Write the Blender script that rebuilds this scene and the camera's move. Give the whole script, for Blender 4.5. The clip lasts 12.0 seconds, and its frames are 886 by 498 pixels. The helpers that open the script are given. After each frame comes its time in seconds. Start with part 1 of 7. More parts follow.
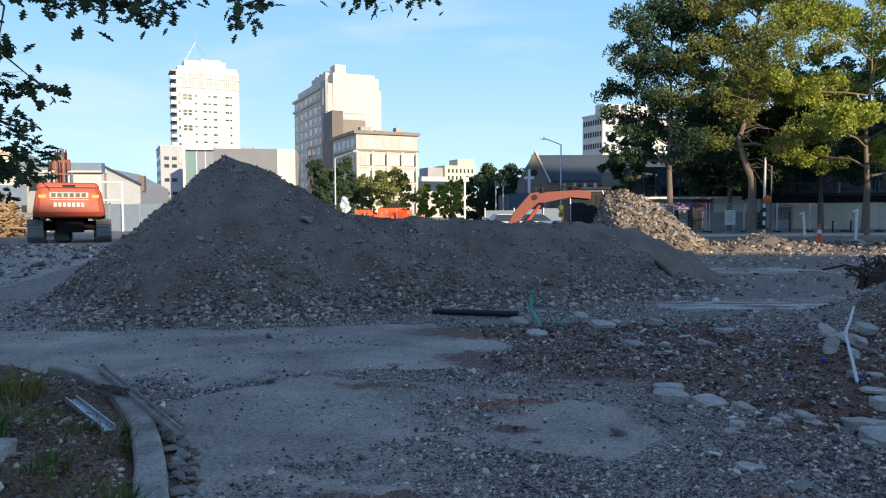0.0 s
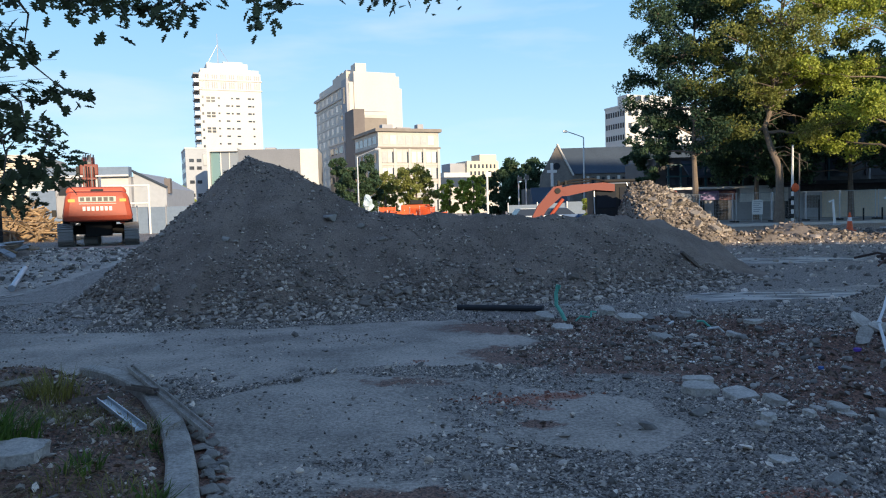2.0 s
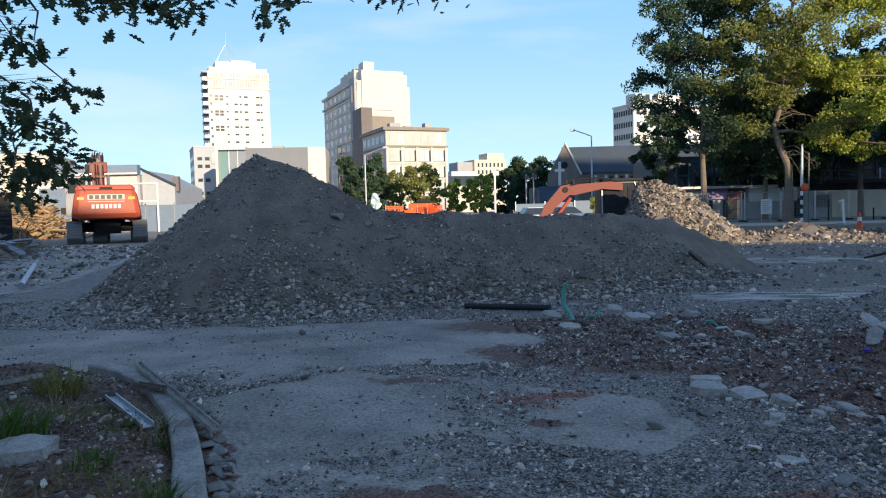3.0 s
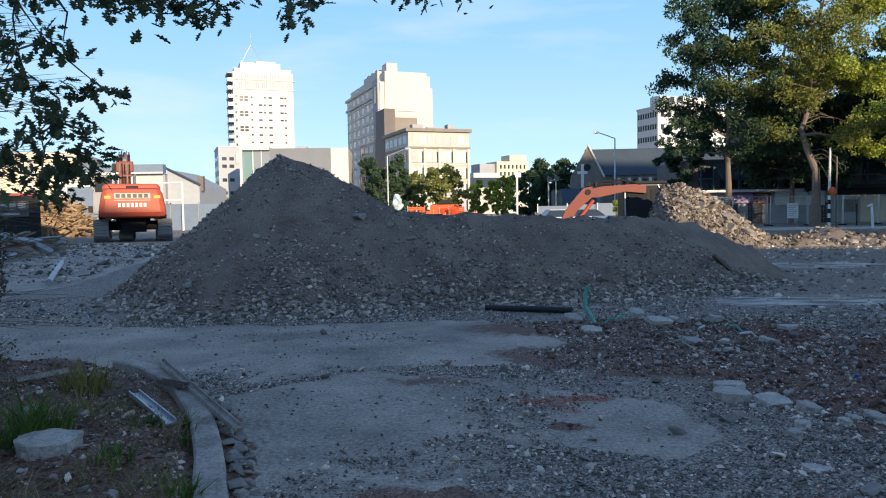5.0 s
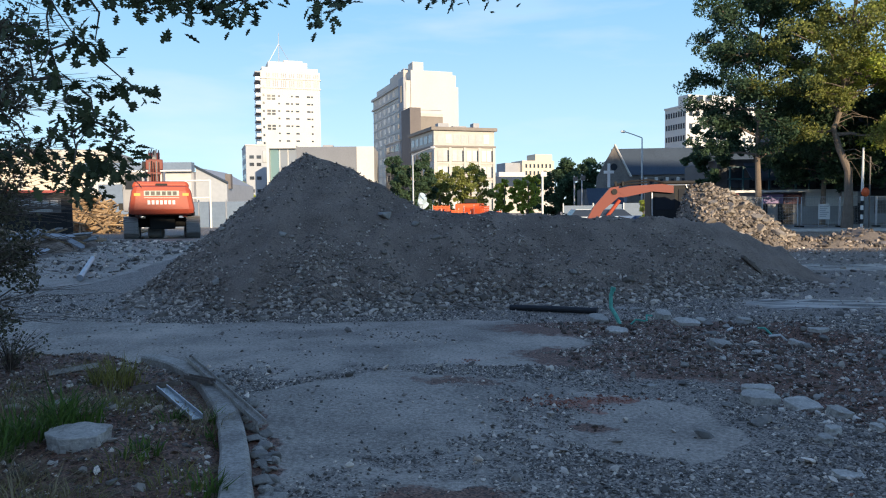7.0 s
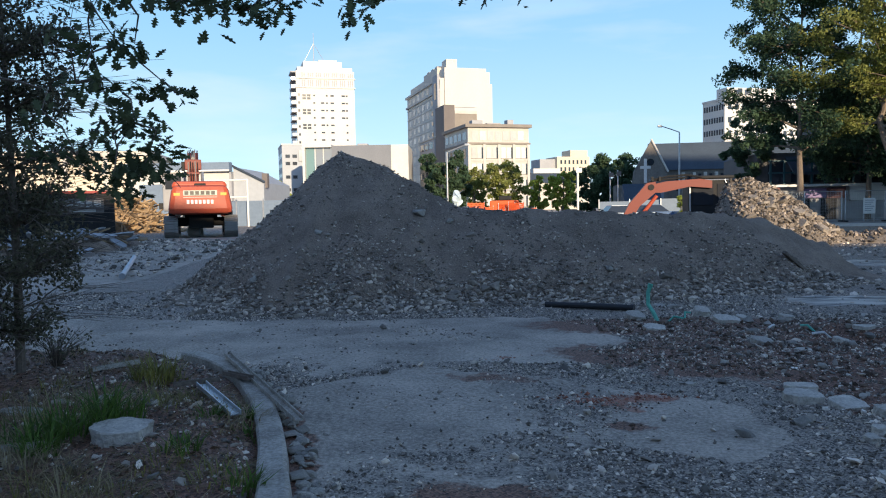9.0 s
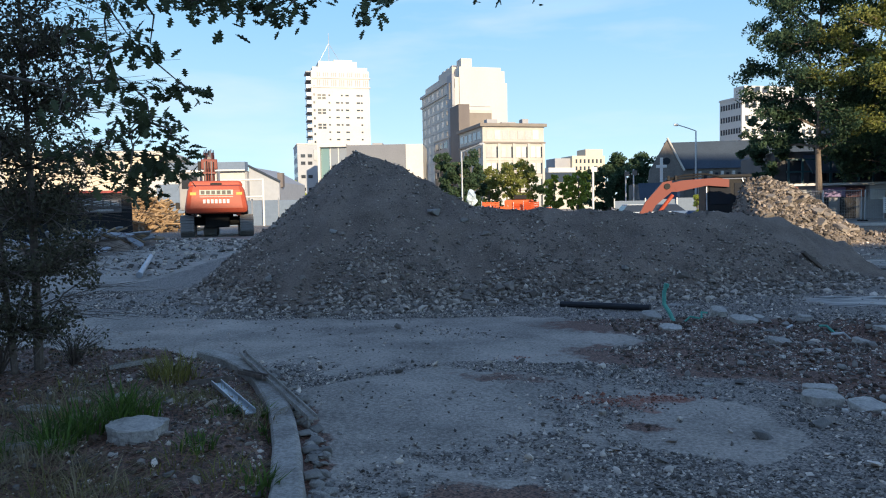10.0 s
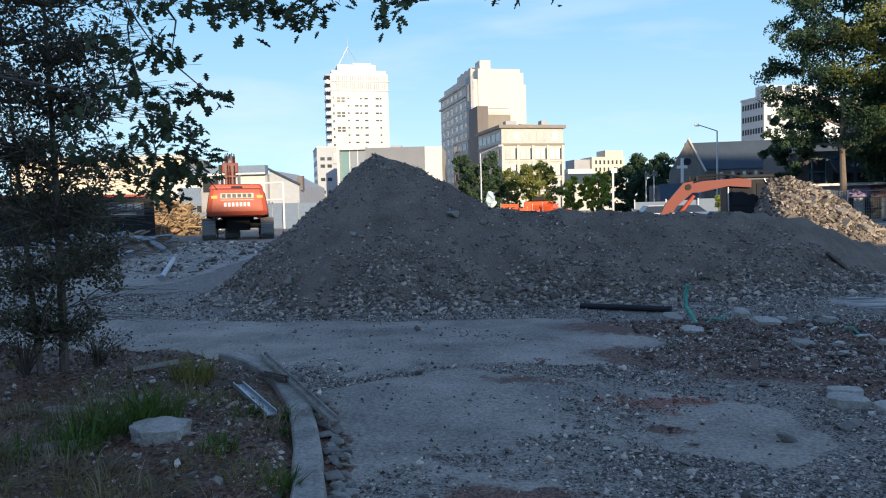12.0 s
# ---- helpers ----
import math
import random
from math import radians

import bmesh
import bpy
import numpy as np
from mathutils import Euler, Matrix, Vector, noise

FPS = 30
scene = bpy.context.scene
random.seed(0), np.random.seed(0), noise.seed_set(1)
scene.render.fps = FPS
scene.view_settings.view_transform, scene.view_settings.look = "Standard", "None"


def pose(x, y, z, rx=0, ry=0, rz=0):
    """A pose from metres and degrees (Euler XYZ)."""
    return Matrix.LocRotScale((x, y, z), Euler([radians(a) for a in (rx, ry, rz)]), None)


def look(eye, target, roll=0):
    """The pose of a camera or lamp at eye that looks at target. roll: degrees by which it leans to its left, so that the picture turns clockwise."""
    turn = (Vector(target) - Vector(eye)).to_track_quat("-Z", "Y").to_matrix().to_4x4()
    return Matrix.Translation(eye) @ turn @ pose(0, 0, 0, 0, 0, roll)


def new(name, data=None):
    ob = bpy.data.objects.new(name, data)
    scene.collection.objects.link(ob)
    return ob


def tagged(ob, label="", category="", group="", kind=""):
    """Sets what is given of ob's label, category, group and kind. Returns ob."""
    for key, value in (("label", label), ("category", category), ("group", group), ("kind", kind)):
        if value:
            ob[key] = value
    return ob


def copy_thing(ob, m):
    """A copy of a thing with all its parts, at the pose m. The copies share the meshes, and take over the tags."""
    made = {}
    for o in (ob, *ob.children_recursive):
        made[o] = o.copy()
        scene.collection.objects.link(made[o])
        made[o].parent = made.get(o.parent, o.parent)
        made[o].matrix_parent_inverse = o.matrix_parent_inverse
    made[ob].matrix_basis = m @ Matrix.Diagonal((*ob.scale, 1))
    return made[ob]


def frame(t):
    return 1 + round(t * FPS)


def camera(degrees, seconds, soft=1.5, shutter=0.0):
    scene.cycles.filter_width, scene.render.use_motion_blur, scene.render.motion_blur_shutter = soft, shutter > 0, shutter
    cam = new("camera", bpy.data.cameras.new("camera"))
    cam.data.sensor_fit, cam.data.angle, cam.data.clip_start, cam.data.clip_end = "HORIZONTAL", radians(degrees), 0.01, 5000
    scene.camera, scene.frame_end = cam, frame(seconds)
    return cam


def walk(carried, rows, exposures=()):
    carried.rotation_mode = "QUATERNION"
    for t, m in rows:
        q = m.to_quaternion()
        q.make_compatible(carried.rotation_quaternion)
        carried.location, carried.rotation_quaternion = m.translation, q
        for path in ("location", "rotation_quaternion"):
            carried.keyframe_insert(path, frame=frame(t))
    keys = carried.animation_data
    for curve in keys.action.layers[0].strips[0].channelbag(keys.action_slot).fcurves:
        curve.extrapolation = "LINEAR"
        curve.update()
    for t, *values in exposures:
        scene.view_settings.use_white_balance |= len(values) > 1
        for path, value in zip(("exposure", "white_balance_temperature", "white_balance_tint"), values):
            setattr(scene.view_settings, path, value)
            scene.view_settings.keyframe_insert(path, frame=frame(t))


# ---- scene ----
cam = camera(63.0, 12.0, 1.1)
PATH = [
    (0, (-0.002, -0.027, 1.609), (-0.005, 1.97, 1.508), -0.29),
    (0.5, (0.0, -0.024, 1.609), (-0.024, 1.973, 1.504), -0.8),
    (1, (0.002, -0.02, 1.607), (-0.04, 1.977, 1.5), -1.46),
    (1.5, (0.001, -0.017, 1.606), (-0.055, 1.979, 1.496), -1.56),
    (2, (0.002, -0.012, 1.606), (-0.067, 1.984, 1.495), -1.55),
    (2.5, (0.002, -0.007, 1.605), (-0.077, 1.988, 1.492), -1.49),
    (3, (0.0, -0.004, 1.604), (-0.089, 1.99, 1.49), -1.4),
    (5, (0.001, 0.002, 1.601), (-0.147, 1.994, 1.492), -0.93),
    (5.5, (-0.001, 0.005, 1.599), (-0.166, 1.995, 1.486), -0.73),
    (6, (0.0, 0.004, 1.602), (-0.183, 1.993, 1.491), -0.6),
    (6.5, (0.001, 0.007, 1.599), (-0.199, 1.994, 1.489), -0.67),
    (7, (-0.001, 0.009, 1.602), (-0.217, 1.994, 1.491), -0.61),
    (9, (-0.001, 0.018, 1.599), (-0.312, 1.99, 1.482), -1.07),
    (9.5, (-0.001, 0.023, 1.598), (-0.333, 1.991, 1.482), -1.06),
    (10, (-0.001, 0.035, 1.598), (-0.352, 2.0, 1.48), -1.1),
    (10.5, (0.0, 0.035, 1.598), (-0.371, 1.997, 1.481), -1.17),
    (11, (-0.004, 0.033, 1.598), (-0.389, 1.993, 1.485), -1.19),
    (11.5, (0.0, 0.034, 1.599), (-0.397, 1.991, 1.488), -1.28),
    (12, (-0.002, 0.032, 1.596), (-0.405, 1.987, 1.485), -1.38),
]
walk(cam, [(t, look(eye, target, roll)) for t, eye, target, roll in PATH], [(0.0, 0.53, 6550, 10), (12.0, 0.53, 6550, 10)])

# ---- world, sun ----
SUN_AZ, SUN_EL = 27.0, 11.5          # degrees to the right of straight behind, and above the horizon
sun_from = Vector((math.sin(radians(SUN_AZ)) * math.cos(radians(SUN_EL)), -math.cos(radians(SUN_AZ)) * math.cos(radians(SUN_EL)), math.sin(radians(SUN_EL))))
world = bpy.data.worlds.new("sky")
scene.world = world
world.use_nodes = True
wn = world.node_tree.nodes
sky = wn.new("ShaderNodeTexSky")
sky.sky_type, sky.sun_disc = "NISHITA", False
sky.sun_elevation, sky.sun_rotation = radians(SUN_EL + 8), radians(180 - SUN_AZ)
sky.altitude, sky.air_density, sky.dust_density, sky.ozone_density = 300.0, 0.62, 0.05, 1.6
wn["Background"].inputs["Strength"].default_value = 0.20
# a clear evening sky keeps its pale blue down to the skyline
pale = wn.new("ShaderNodeMix")
pale.data_type, pale.blend_type = "RGBA", "DARKEN"
pale.inputs[0].default_value = 0.9
where, split, climb = wn.new("ShaderNodeTexCoord"), wn.new("ShaderNodeSeparateXYZ"), wn.new("ShaderNodeMapRange")
climb.inputs["From Min"].default_value, climb.inputs["From Max"].default_value = 0.03, 0.32
climb.interpolation_type = "SMOOTHSTEP"
deep = wn.new("ShaderNodeMix")
deep.data_type = "RGBA"
deep.inputs[6].default_value, deep.inputs[7].default_value = (1.95, 2.95, 3.55, 1), (1.05, 2.25, 3.55, 1)
drawn, wisp, veil = wn.new("ShaderNodeMapping"), wn.new("ShaderNodeTexNoise"), wn.new("ShaderNodeMapRange")
drawn.inputs["Scale"].default_value = (2.2, 2.2, 11.0)
drawn.inputs["Location"].default_value = (0.7, 0.0, 0.2)
wisp.inputs["Scale"].default_value, wisp.inputs["Detail"].default_value = 1.6, 7
veil.inputs["From Min"].default_value, veil.inputs["From Max"].default_value, veil.inputs["To Max"].default_value = 0.5, 0.78, 0.7
cloud = wn.new("ShaderNodeMix")
cloud.data_type = "RGBA"
cloud.inputs[7].default_value = (2.6, 3.1, 3.6, 1)
for a, b in ((where.outputs["Generated"], split.inputs[0]), (split.outputs["Z"], climb.inputs["Value"]), (climb.outputs[0], deep.inputs[0]), (where.outputs["Generated"], drawn.inputs["Vector"]),
             (drawn.outputs[0], wisp.inputs["Vector"]), (wisp.outputs["Fac"], veil.inputs["Value"]), (veil.outputs[0], cloud.inputs[0]), (deep.outputs[2], cloud.inputs[6]), (cloud.outputs[2], pale.inputs[7])):
    world.node_tree.links.new(a, b)
world.node_tree.links.new(sky.outputs[0], pale.inputs[6])
world.node_tree.links.new(pale.outputs[2], wn["Background"].inputs[0])
sun = new("sun", bpy.data.lights.new("sun", "SUN"))
sun.data.energy, sun.data.angle, sun.data.color = 4.3, radians(0.5), (1.0, 0.82, 0.58)
sun.matrix_world = look(sun_from * 100, (0, 0, 0))


# ---- small tools ----
def hashed(ix, iy, seed):
    n = (ix.astype(np.int64) * 374761393 + iy.astype(np.int64) * 668265263 + seed * 144665) & 0x7FFFFFFF
    n = ((n ^ (n >> 13)) * 1274126177) & 0x7FFFFFFF
    return ((n ^ (n >> 16)) & 0xFFFF) / 65535.0


def value_noise(x, y, seed=0):
    x, y = np.asarray(x, float), np.asarray(y, float)
    ix, iy = np.floor(x), np.floor(y)
    fx, fy = x - ix, y - iy
    fx, fy = fx * fx * (3 - 2 * fx), fy * fy * (3 - 2 * fy)
    a, b = hashed(ix, iy, seed), hashed(ix + 1, iy, seed)
    c, d = hashed(ix, iy + 1, seed), hashed(ix + 1, iy + 1, seed)
    return (a * (1 - fx) + b * fx) * (1 - fy) + (c * (1 - fx) + d * fx) * fy - 0.5


def fbm(x, y, scale, octaves=4, seed=0):
    out, amp = 0, 1.0
    for k in range(octaves):
        out = out + amp * value_noise(np.asarray(x) * scale, np.asarray(y) * scale, seed + k)
        scale, amp = scale * 2.03, amp * 0.5
    return out


def step(v, lo, hi):
    v = np.clip((np.asarray(v, float) - lo) / (hi - lo), 0, 1)
    return v * v * (3 - 2 * v)


def mesh_from(name, verts, faces, material, smooth=False):
    me = bpy.data.meshes.new(name)
    me.from_pydata([tuple(v) for v in verts], [], [tuple(f) for f in faces])
    me.materials.append(material)
    if smooth:
        me.polygons.foreach_set("use_smooth", [True] * len(me.polygons))
    me.update()
    return me


def to_mesh(name, bm, material):
    me = bpy.data.meshes.new(name)
    bmesh.ops.recalc_face_normals(bm, faces=bm.faces)
    bm.to_mesh(me)
    bm.free()
    me.materials.append(material)
    return me


def part(name, bm, material, parent, label=""):
    me = bm if isinstance(bm, bpy.types.Mesh) else to_mesh(name, bm, material)
    ob = new(name, me)
    ob.parent = parent
    return tagged(ob, label)


def base(name, m, label, category, group="", kind=""):
    ob = new(name)
    ob.empty_display_size = 0.2
    ob.matrix_world = m
    return tagged(ob, label, category, group, kind)


def box(bm, x0, y0, z0, x1, y1, z1, bevel=0.0, m=None):
    made = bmesh.ops.create_cube(bm, size=1)["verts"]
    bmesh.ops.scale(bm, vec=(x1 - x0, y1 - y0, z1 - z0), verts=made)
    bmesh.ops.translate(bm, vec=((x0 + x1) / 2, (y0 + y1) / 2, (z0 + z1) / 2), verts=made)
    if bevel:
        edges = list({e for v in made for e in v.link_edges})
        got = bmesh.ops.bevel(bm, geom=edges, offset=bevel, segments=2, affect="EDGES", profile=0.6)
        made = got["verts"]
    if m is not None:
        bmesh.ops.transform(bm, matrix=m, verts=list({v for v in made}))
    return bm


def boxed(x0, y0, z0, x1, y1, z1, bevel=0.0):
    return box(bmesh.new(), x0, y0, z0, x1, y1, z1, bevel)


def tube(bm, points, radii, sides=8):
    """A tapered round bar along points."""
    rings = []
    for n, p in enumerate(points):
        p = Vector(p)
        ahead = (Vector(points[min(n + 1, len(points) - 1)]) - Vector(points[max(n - 1, 0)])).normalized()
        side = ahead.cross(Vector((0.13, 0.21, 1)) if abs(ahead.z) < 0.9 else Vector((1, 0.1, 0))).normalized()
        up = side.cross(ahead)
        r = float(radii[n]) if isinstance(radii, (list, tuple)) else radii
        rings.append([bm.verts.new(p + r * (math.cos(a) * side + math.sin(a) * up)) for a in (k * math.tau / sides for k in range(sides))])
    for a, b in zip(rings, rings[1:]):
        for k in range(sides):
            bm.faces.new((a[k], a[(k + 1) % sides], b[(k + 1) % sides], b[k]))
    bm.faces.new(rings[0][::-1])
    bm.faces.new(rings[-1])
    return bm


def prism(bm, outline, x0, x1):
    """An outline of (y, z) drawn out along x."""
    a = [bm.verts.new((x0, y, z)) for y, z in outline]
    b = [bm.verts.new((x1, y, z)) for y, z in outline]
    bm.faces.new(a)
    bm.faces.new(b[::-1])
    for k in range(len(a)):
        bm.faces.new((a[k], b[k], b[(k + 1) % len(a)], a[(k + 1) % len(a)]))
    return bm


# ---- materials ----
def material(name, colour, rough=0.8, other=None, scale=4.0, fine=40.0, bump=0.3, metal=0.0, distance=0.01, island=0.0, each=0.0, spec=0.5, skew=1.0, span_=(0.36, 0.64)):
    """A surface with two colours mixed by noise at a coarse and a fine scale, and relief."""
    mt = bpy.data.materials.new(name)
    mt.use_nodes = True
    nt = mt.node_tree
    add, link, bsdf = nt.nodes.new, nt.links.new, nt.nodes["Principled BSDF"]
    bsdf.inputs["Roughness"].default_value, bsdf.inputs["Metallic"].default_value = rough, metal
    bsdf.inputs["Specular IOR Level"].default_value = spec
    other = other or tuple(c * 0.72 for c in colour)
    co = add("ShaderNodeTexCoord")
    n1, n2 = add("ShaderNodeTexNoise"), add("ShaderNodeTexNoise")
    for n, s, d in ((n1, scale, 5), (n2, fine, 3)):
        n.inputs["Scale"].default_value, n.inputs["Detail"].default_value, n.inputs["Roughness"].default_value = s, d, 0.62
        link(co.outputs["Object"], n.inputs["Vector"])
    sum_ = add("ShaderNodeMath")
    sum_.operation = "ADD"
    half = add("ShaderNodeMath")
    half.operation, half.inputs[1].default_value = "MULTIPLY", 0.5
    link(n1.outputs["Fac"], sum_.inputs[0])
    link(n2.outputs["Fac"], sum_.inputs[1])
    link(sum_.outputs[0], half.inputs[0])
    ramp = add("ShaderNodeValToRGB")
    ramp.color_ramp.elements[0].position, ramp.color_ramp.elements[1].position = span_
    ramp.color_ramp.elements[0].color, ramp.color_ramp.elements[1].color = (*other, 1), (*colour, 1)
    link(half.outputs[0], ramp.inputs["Fac"])
    last = ramp.outputs["Color"]
    if island or each:
        src = add("ShaderNodeNewGeometry").outputs["Random Per Island"] if island else add("ShaderNodeObjectInfo").outputs["Random"]
        span = island or each
        mr = add("ShaderNodeMapRange")
        mr.inputs["To Min"].default_value, mr.inputs["To Max"].default_value = 1 - span, 1 + span * skew
        power = add("ShaderNodeMath")
        power.operation, power.inputs[1].default_value = "POWER", skew
        link(src, power.inputs[0])
        link(power.outputs[0], mr.inputs["Value"])
        hsv = add("ShaderNodeHueSaturation")
        link(mr.outputs[0], hsv.inputs["Value"])
        link(last, hsv.inputs["Color"])
        last = hsv.outputs["Color"]
    link(last, bsdf.inputs["Base Color"])
    if bump:
        b = add("ShaderNodeBump")
        b.inputs["Strength"].default_value, b.inputs["Distance"].default_value = bump, distance
        link(half.outputs[0], b.inputs["Height"])
        link(b.outputs[0], bsdf.inputs["Normal"])
    return mt


def leaf_material(name, colour, other, through_light=0.35):
    mt = material(name, colour, 0.55, other, scale=0.5, fine=3.0, bump=0, island=0.45, spec=0.25)
    nt = mt.node_tree
    bsdf, out = nt.nodes["Principled BSDF"], nt.nodes["Material Output"]
    thin, mix = nt.nodes.new("ShaderNodeBsdfTranslucent"), nt.nodes.new("ShaderNodeMixShader")
    mix.inputs[0].default_value = through_light
    nt.links.new(bsdf.inputs["Base Color"].links[0].from_socket, thin.inputs["Color"])
    nt.links.new(bsdf.outputs[0], mix.inputs[1])
    nt.links.new(thin.outputs[0], mix.inputs[2])
    nt.links.new(mix.outputs[0], out.inputs["Surface"])
    return mt


def glass_material(name, colour, rough=0.08):
    mt = bpy.data.materials.new(name)
    mt.use_nodes = True
    b = mt.node_tree.nodes["Principled BSDF"]
    b.inputs["Base Color"].default_value, b.inputs["Roughness"].default_value = (*colour, 1), rough
    b.inputs["Specular IOR Level"].default_value = 0.8
    return mt


M_cab_glass = glass_material("dark_cab_glass", (0.03, 0.033, 0.04), 0.2)
M_cab_glass.node_tree.nodes["Principled BSDF"].inputs["Specular IOR Level"].default_value = 0.15
M_white = material("white_render", (0.66, 0.645, 0.615), 0.7, (0.56, 0.545, 0.52), 0.15, 2.0, 0.05)
M_hotel = material("cream_white_render", (0.66, 0.62, 0.56), 0.75, (0.57, 0.535, 0.485), 0.12, 2.0, 0.05)
M_pale_grey = material("pale_grey_render", (0.44, 0.46, 0.49), 0.7, (0.37, 0.39, 0.42), 0.2, 3.0, 0.05)
# white panes; on the corner office the white paints in the sun's glare
M_pane_white = material("white_window_pane", (0.62, 0.61, 0.58), 0.3, (0.46, 0.46, 0.46), 0.6, 4.0, 0.0, each=0.3)
M_cream = material("cream_render", (0.72, 0.62, 0.48), 0.75, (0.62, 0.52, 0.40), 0.2, 3.0, 0.05)
M_grey_wall = material("grey_concrete_wall", (0.42, 0.42, 0.43), 0.8, (0.34, 0.34, 0.36), 0.2, 3.0, 0.1)
M_brown_wall = material("brown_brick_wall", (0.20, 0.175, 0.165), 0.85, (0.15, 0.13, 0.125), 0.3, 5.0, 0.1)
M_pale_stone = material("pale_stone_wall", (0.62, 0.58, 0.52), 0.8, (0.50, 0.46, 0.42), 0.2, 4.0, 0.1)
M_slate = material("slate_roof", (0.062, 0.085, 0.115), 0.75, (0.042, 0.058, 0.08), 0.3, 6.0, 0.2)
M_pane = glass_material("window_glass", (0.03, 0.035, 0.045))
M_pane_pale = glass_material("pale_window_glass", (0.25, 0.27, 0.30), 0.15)
M_dark_wall = material("dark_painted_wall", (0.12, 0.115, 0.115), 0.8, (0.075, 0.072, 0.074), 0.4, 6.0, 0.1)
M_bark = material("bark", (0.25, 0.195, 0.15), 0.9, (0.13, 0.10, 0.08), 3.0, 25.0, 0.8, distance=0.03)
M_leaf_dark = leaf_material("dark_green_leaves", (0.095, 0.155, 0.085), (0.055, 0.10, 0.055), 0.45)
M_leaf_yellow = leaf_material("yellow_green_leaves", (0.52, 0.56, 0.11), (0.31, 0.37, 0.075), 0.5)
M_leaf_olive = leaf_material("olive_leaves", (0.36, 0.375, 0.11), (0.21, 0.235, 0.07), 0.5)

# ---- ground ----
RIDGE = [(-4.5, 14.45, 2.76), (-4.35, 14.5, 2.86), (-3.62, 14.5, 2.5), (-2.85, 14.3, 2.06), (-2.1, 14.1, 1.72), (-0.95, 14.0, 1.58), (0.07, 14.2, 1.6),
         (1.1, 14.4, 1.42), (2.6, 14.9, 1.4), (3.45, 15.5, 1.42), (4.15, 15.9, 1.25), (5.1, 16.2, 0.86), (6.1, 16.4, 0.3)]


def mound_height(x, y):
    x, y = np.asarray(x, float), np.asarray(y, float)
    top = np.full(x.shape, -9.0)
    for (ax, ay, ah), (bx, by, bh) in zip(RIDGE, RIDGE[1:]):
        dx, dy = bx - ax, by - ay
        s = np.clip(((x - ax) * dx + (y - ay) * dy) / (dx * dx + dy * dy), 0, 1)
        far = np.hypot(x - ax - s * dx, y - ay - s * dy)
        top = np.maximum(top, ah + s * (bh - ah) - 0.73 * far)
    top = top - 0.2 * np.maximum(-4.6 - x, 0)
    top = top + 0.16 * fbm(x, y, 0.7, 3, 11) + 0.12 * fbm(x, y, 2.3, 4, 5) + 0.05 * fbm(x * 2.2, y * 0.7, 1.6, 3, 15)
    return np.where(top > 0.25, top, 0.25 * np.exp(np.clip((top - 0.25) / 0.25, -30, 0)))


KERB = [(-4.75, 7.42), (-3.86, 7.08), (-3.46, 6.82), (-2.93, 6.28), (-2.42, 5.53), (-2.07, 4.88), (-1.82, 4.35), (-1.64, 3.91), (-1.49, 3.55), (-1.22, 2.6), (-1.1, 1.6), (-1.05, 0.6)]


def bed_inside(x, y):
    """Above 0 inside the planting bed, in metres from its kerb's middle line."""
    x, y = np.asarray(x, float), np.asarray(y, float)
    far, side = np.full(x.shape, 99.0), np.zeros(x.shape)
    for (ax, ay), (bx, by) in zip([(-14.0, 7.9)] + KERB, KERB + [(-1.05, -6.0)]):
        dx, dy = bx - ax, by - ay
        s = np.clip(((x - ax) * dx + (y - ay) * dy) / (dx * dx + dy * dy), 0, 1)
        d = np.hypot(x - ax - s * dx, y - ay - s * dy)
        near = d < far
        side = np.where(near, np.sign(dy * (x - ax) - dx * (y - ay)), side)
        far = np.where(near, d, far)
    return far * side


def ground_height(x, y):
    x, y = np.asarray(x, float), np.asarray(y, float)
    near = step(70 - np.hypot(x, y - 10), 0, 30)
    z = near * (0.05 * fbm(x, y, 0.25, 3, 2) + 0.03 * fbm(x, y, 1.1, 4, 3) + 0.022 * fbm(x, y, 4.0, 2, 4))
    rubble = step(x - 0.20 * (y - 3) - 0.9 + 0.9 * fbm(x, y, 0.6, 2, 9), 0, 1.6) * step(10.5 - y, 0, 1.5)
    z = z + rubble * (0.06 + 0.20 * fbm(x, y, 1.3, 4, 7) + 0.06 * fbm(x, y, 5.0, 2, 17))
    z = z + 0.72 * np.exp(-(((x - 6.2) / 1.15) ** 2 + ((y - 8.9) / 1.5) ** 2))           # low spoil heap on the open side
    z = z + 0.53 * step(-x - 6.5 - 0.10 * (y - 20), 0, 2.5) * step(y, 13.5, 22) * step(400 - np.hypot(x, y), 0, 300)           # raised yard under the excavator
    z = z + 0.10 * step(bed_inside(x, y), 0.0, 0.3) * (1 + 0.9 * fbm(x, y, 1.6, 3, 8))
    return z


def lines(lo, hi, fine, far, grow=1.35):
    mid = list(np.arange(lo, hi, fine))
    out, s, v = [], fine, hi
    while v < far:
        out.append(v)
        s *= grow
        v += s
    low, s, v = [], fine, lo
    while v > -far:
        s *= grow
        v -= s
        low.append(v)
    return np.array(low[::-1] + mid + out)


def heightfield(name, xs, ys, height, mat_):
    gx, gy = np.meshgrid(xs, ys)
    verts = np.stack([gx.ravel(), gy.ravel(), height(gx.ravel(), gy.ravel())], 1)
    nx, ny = len(xs), len(ys)
    i = (np.arange(ny - 1)[:, None] * nx + np.arange(nx - 1)[None]).ravel()
    return mesh_from(name, verts.tolist(), np.stack([i, i + 1, i + nx + 1, i + nx], 1).tolist(), mat_, True)


M_mound = material("dry_grey_spoil", (0.41, 0.31, 0.235), 0.95, (0.175, 0.13, 0.098), 1.6, 38.0, 1.0, distance=0.06)


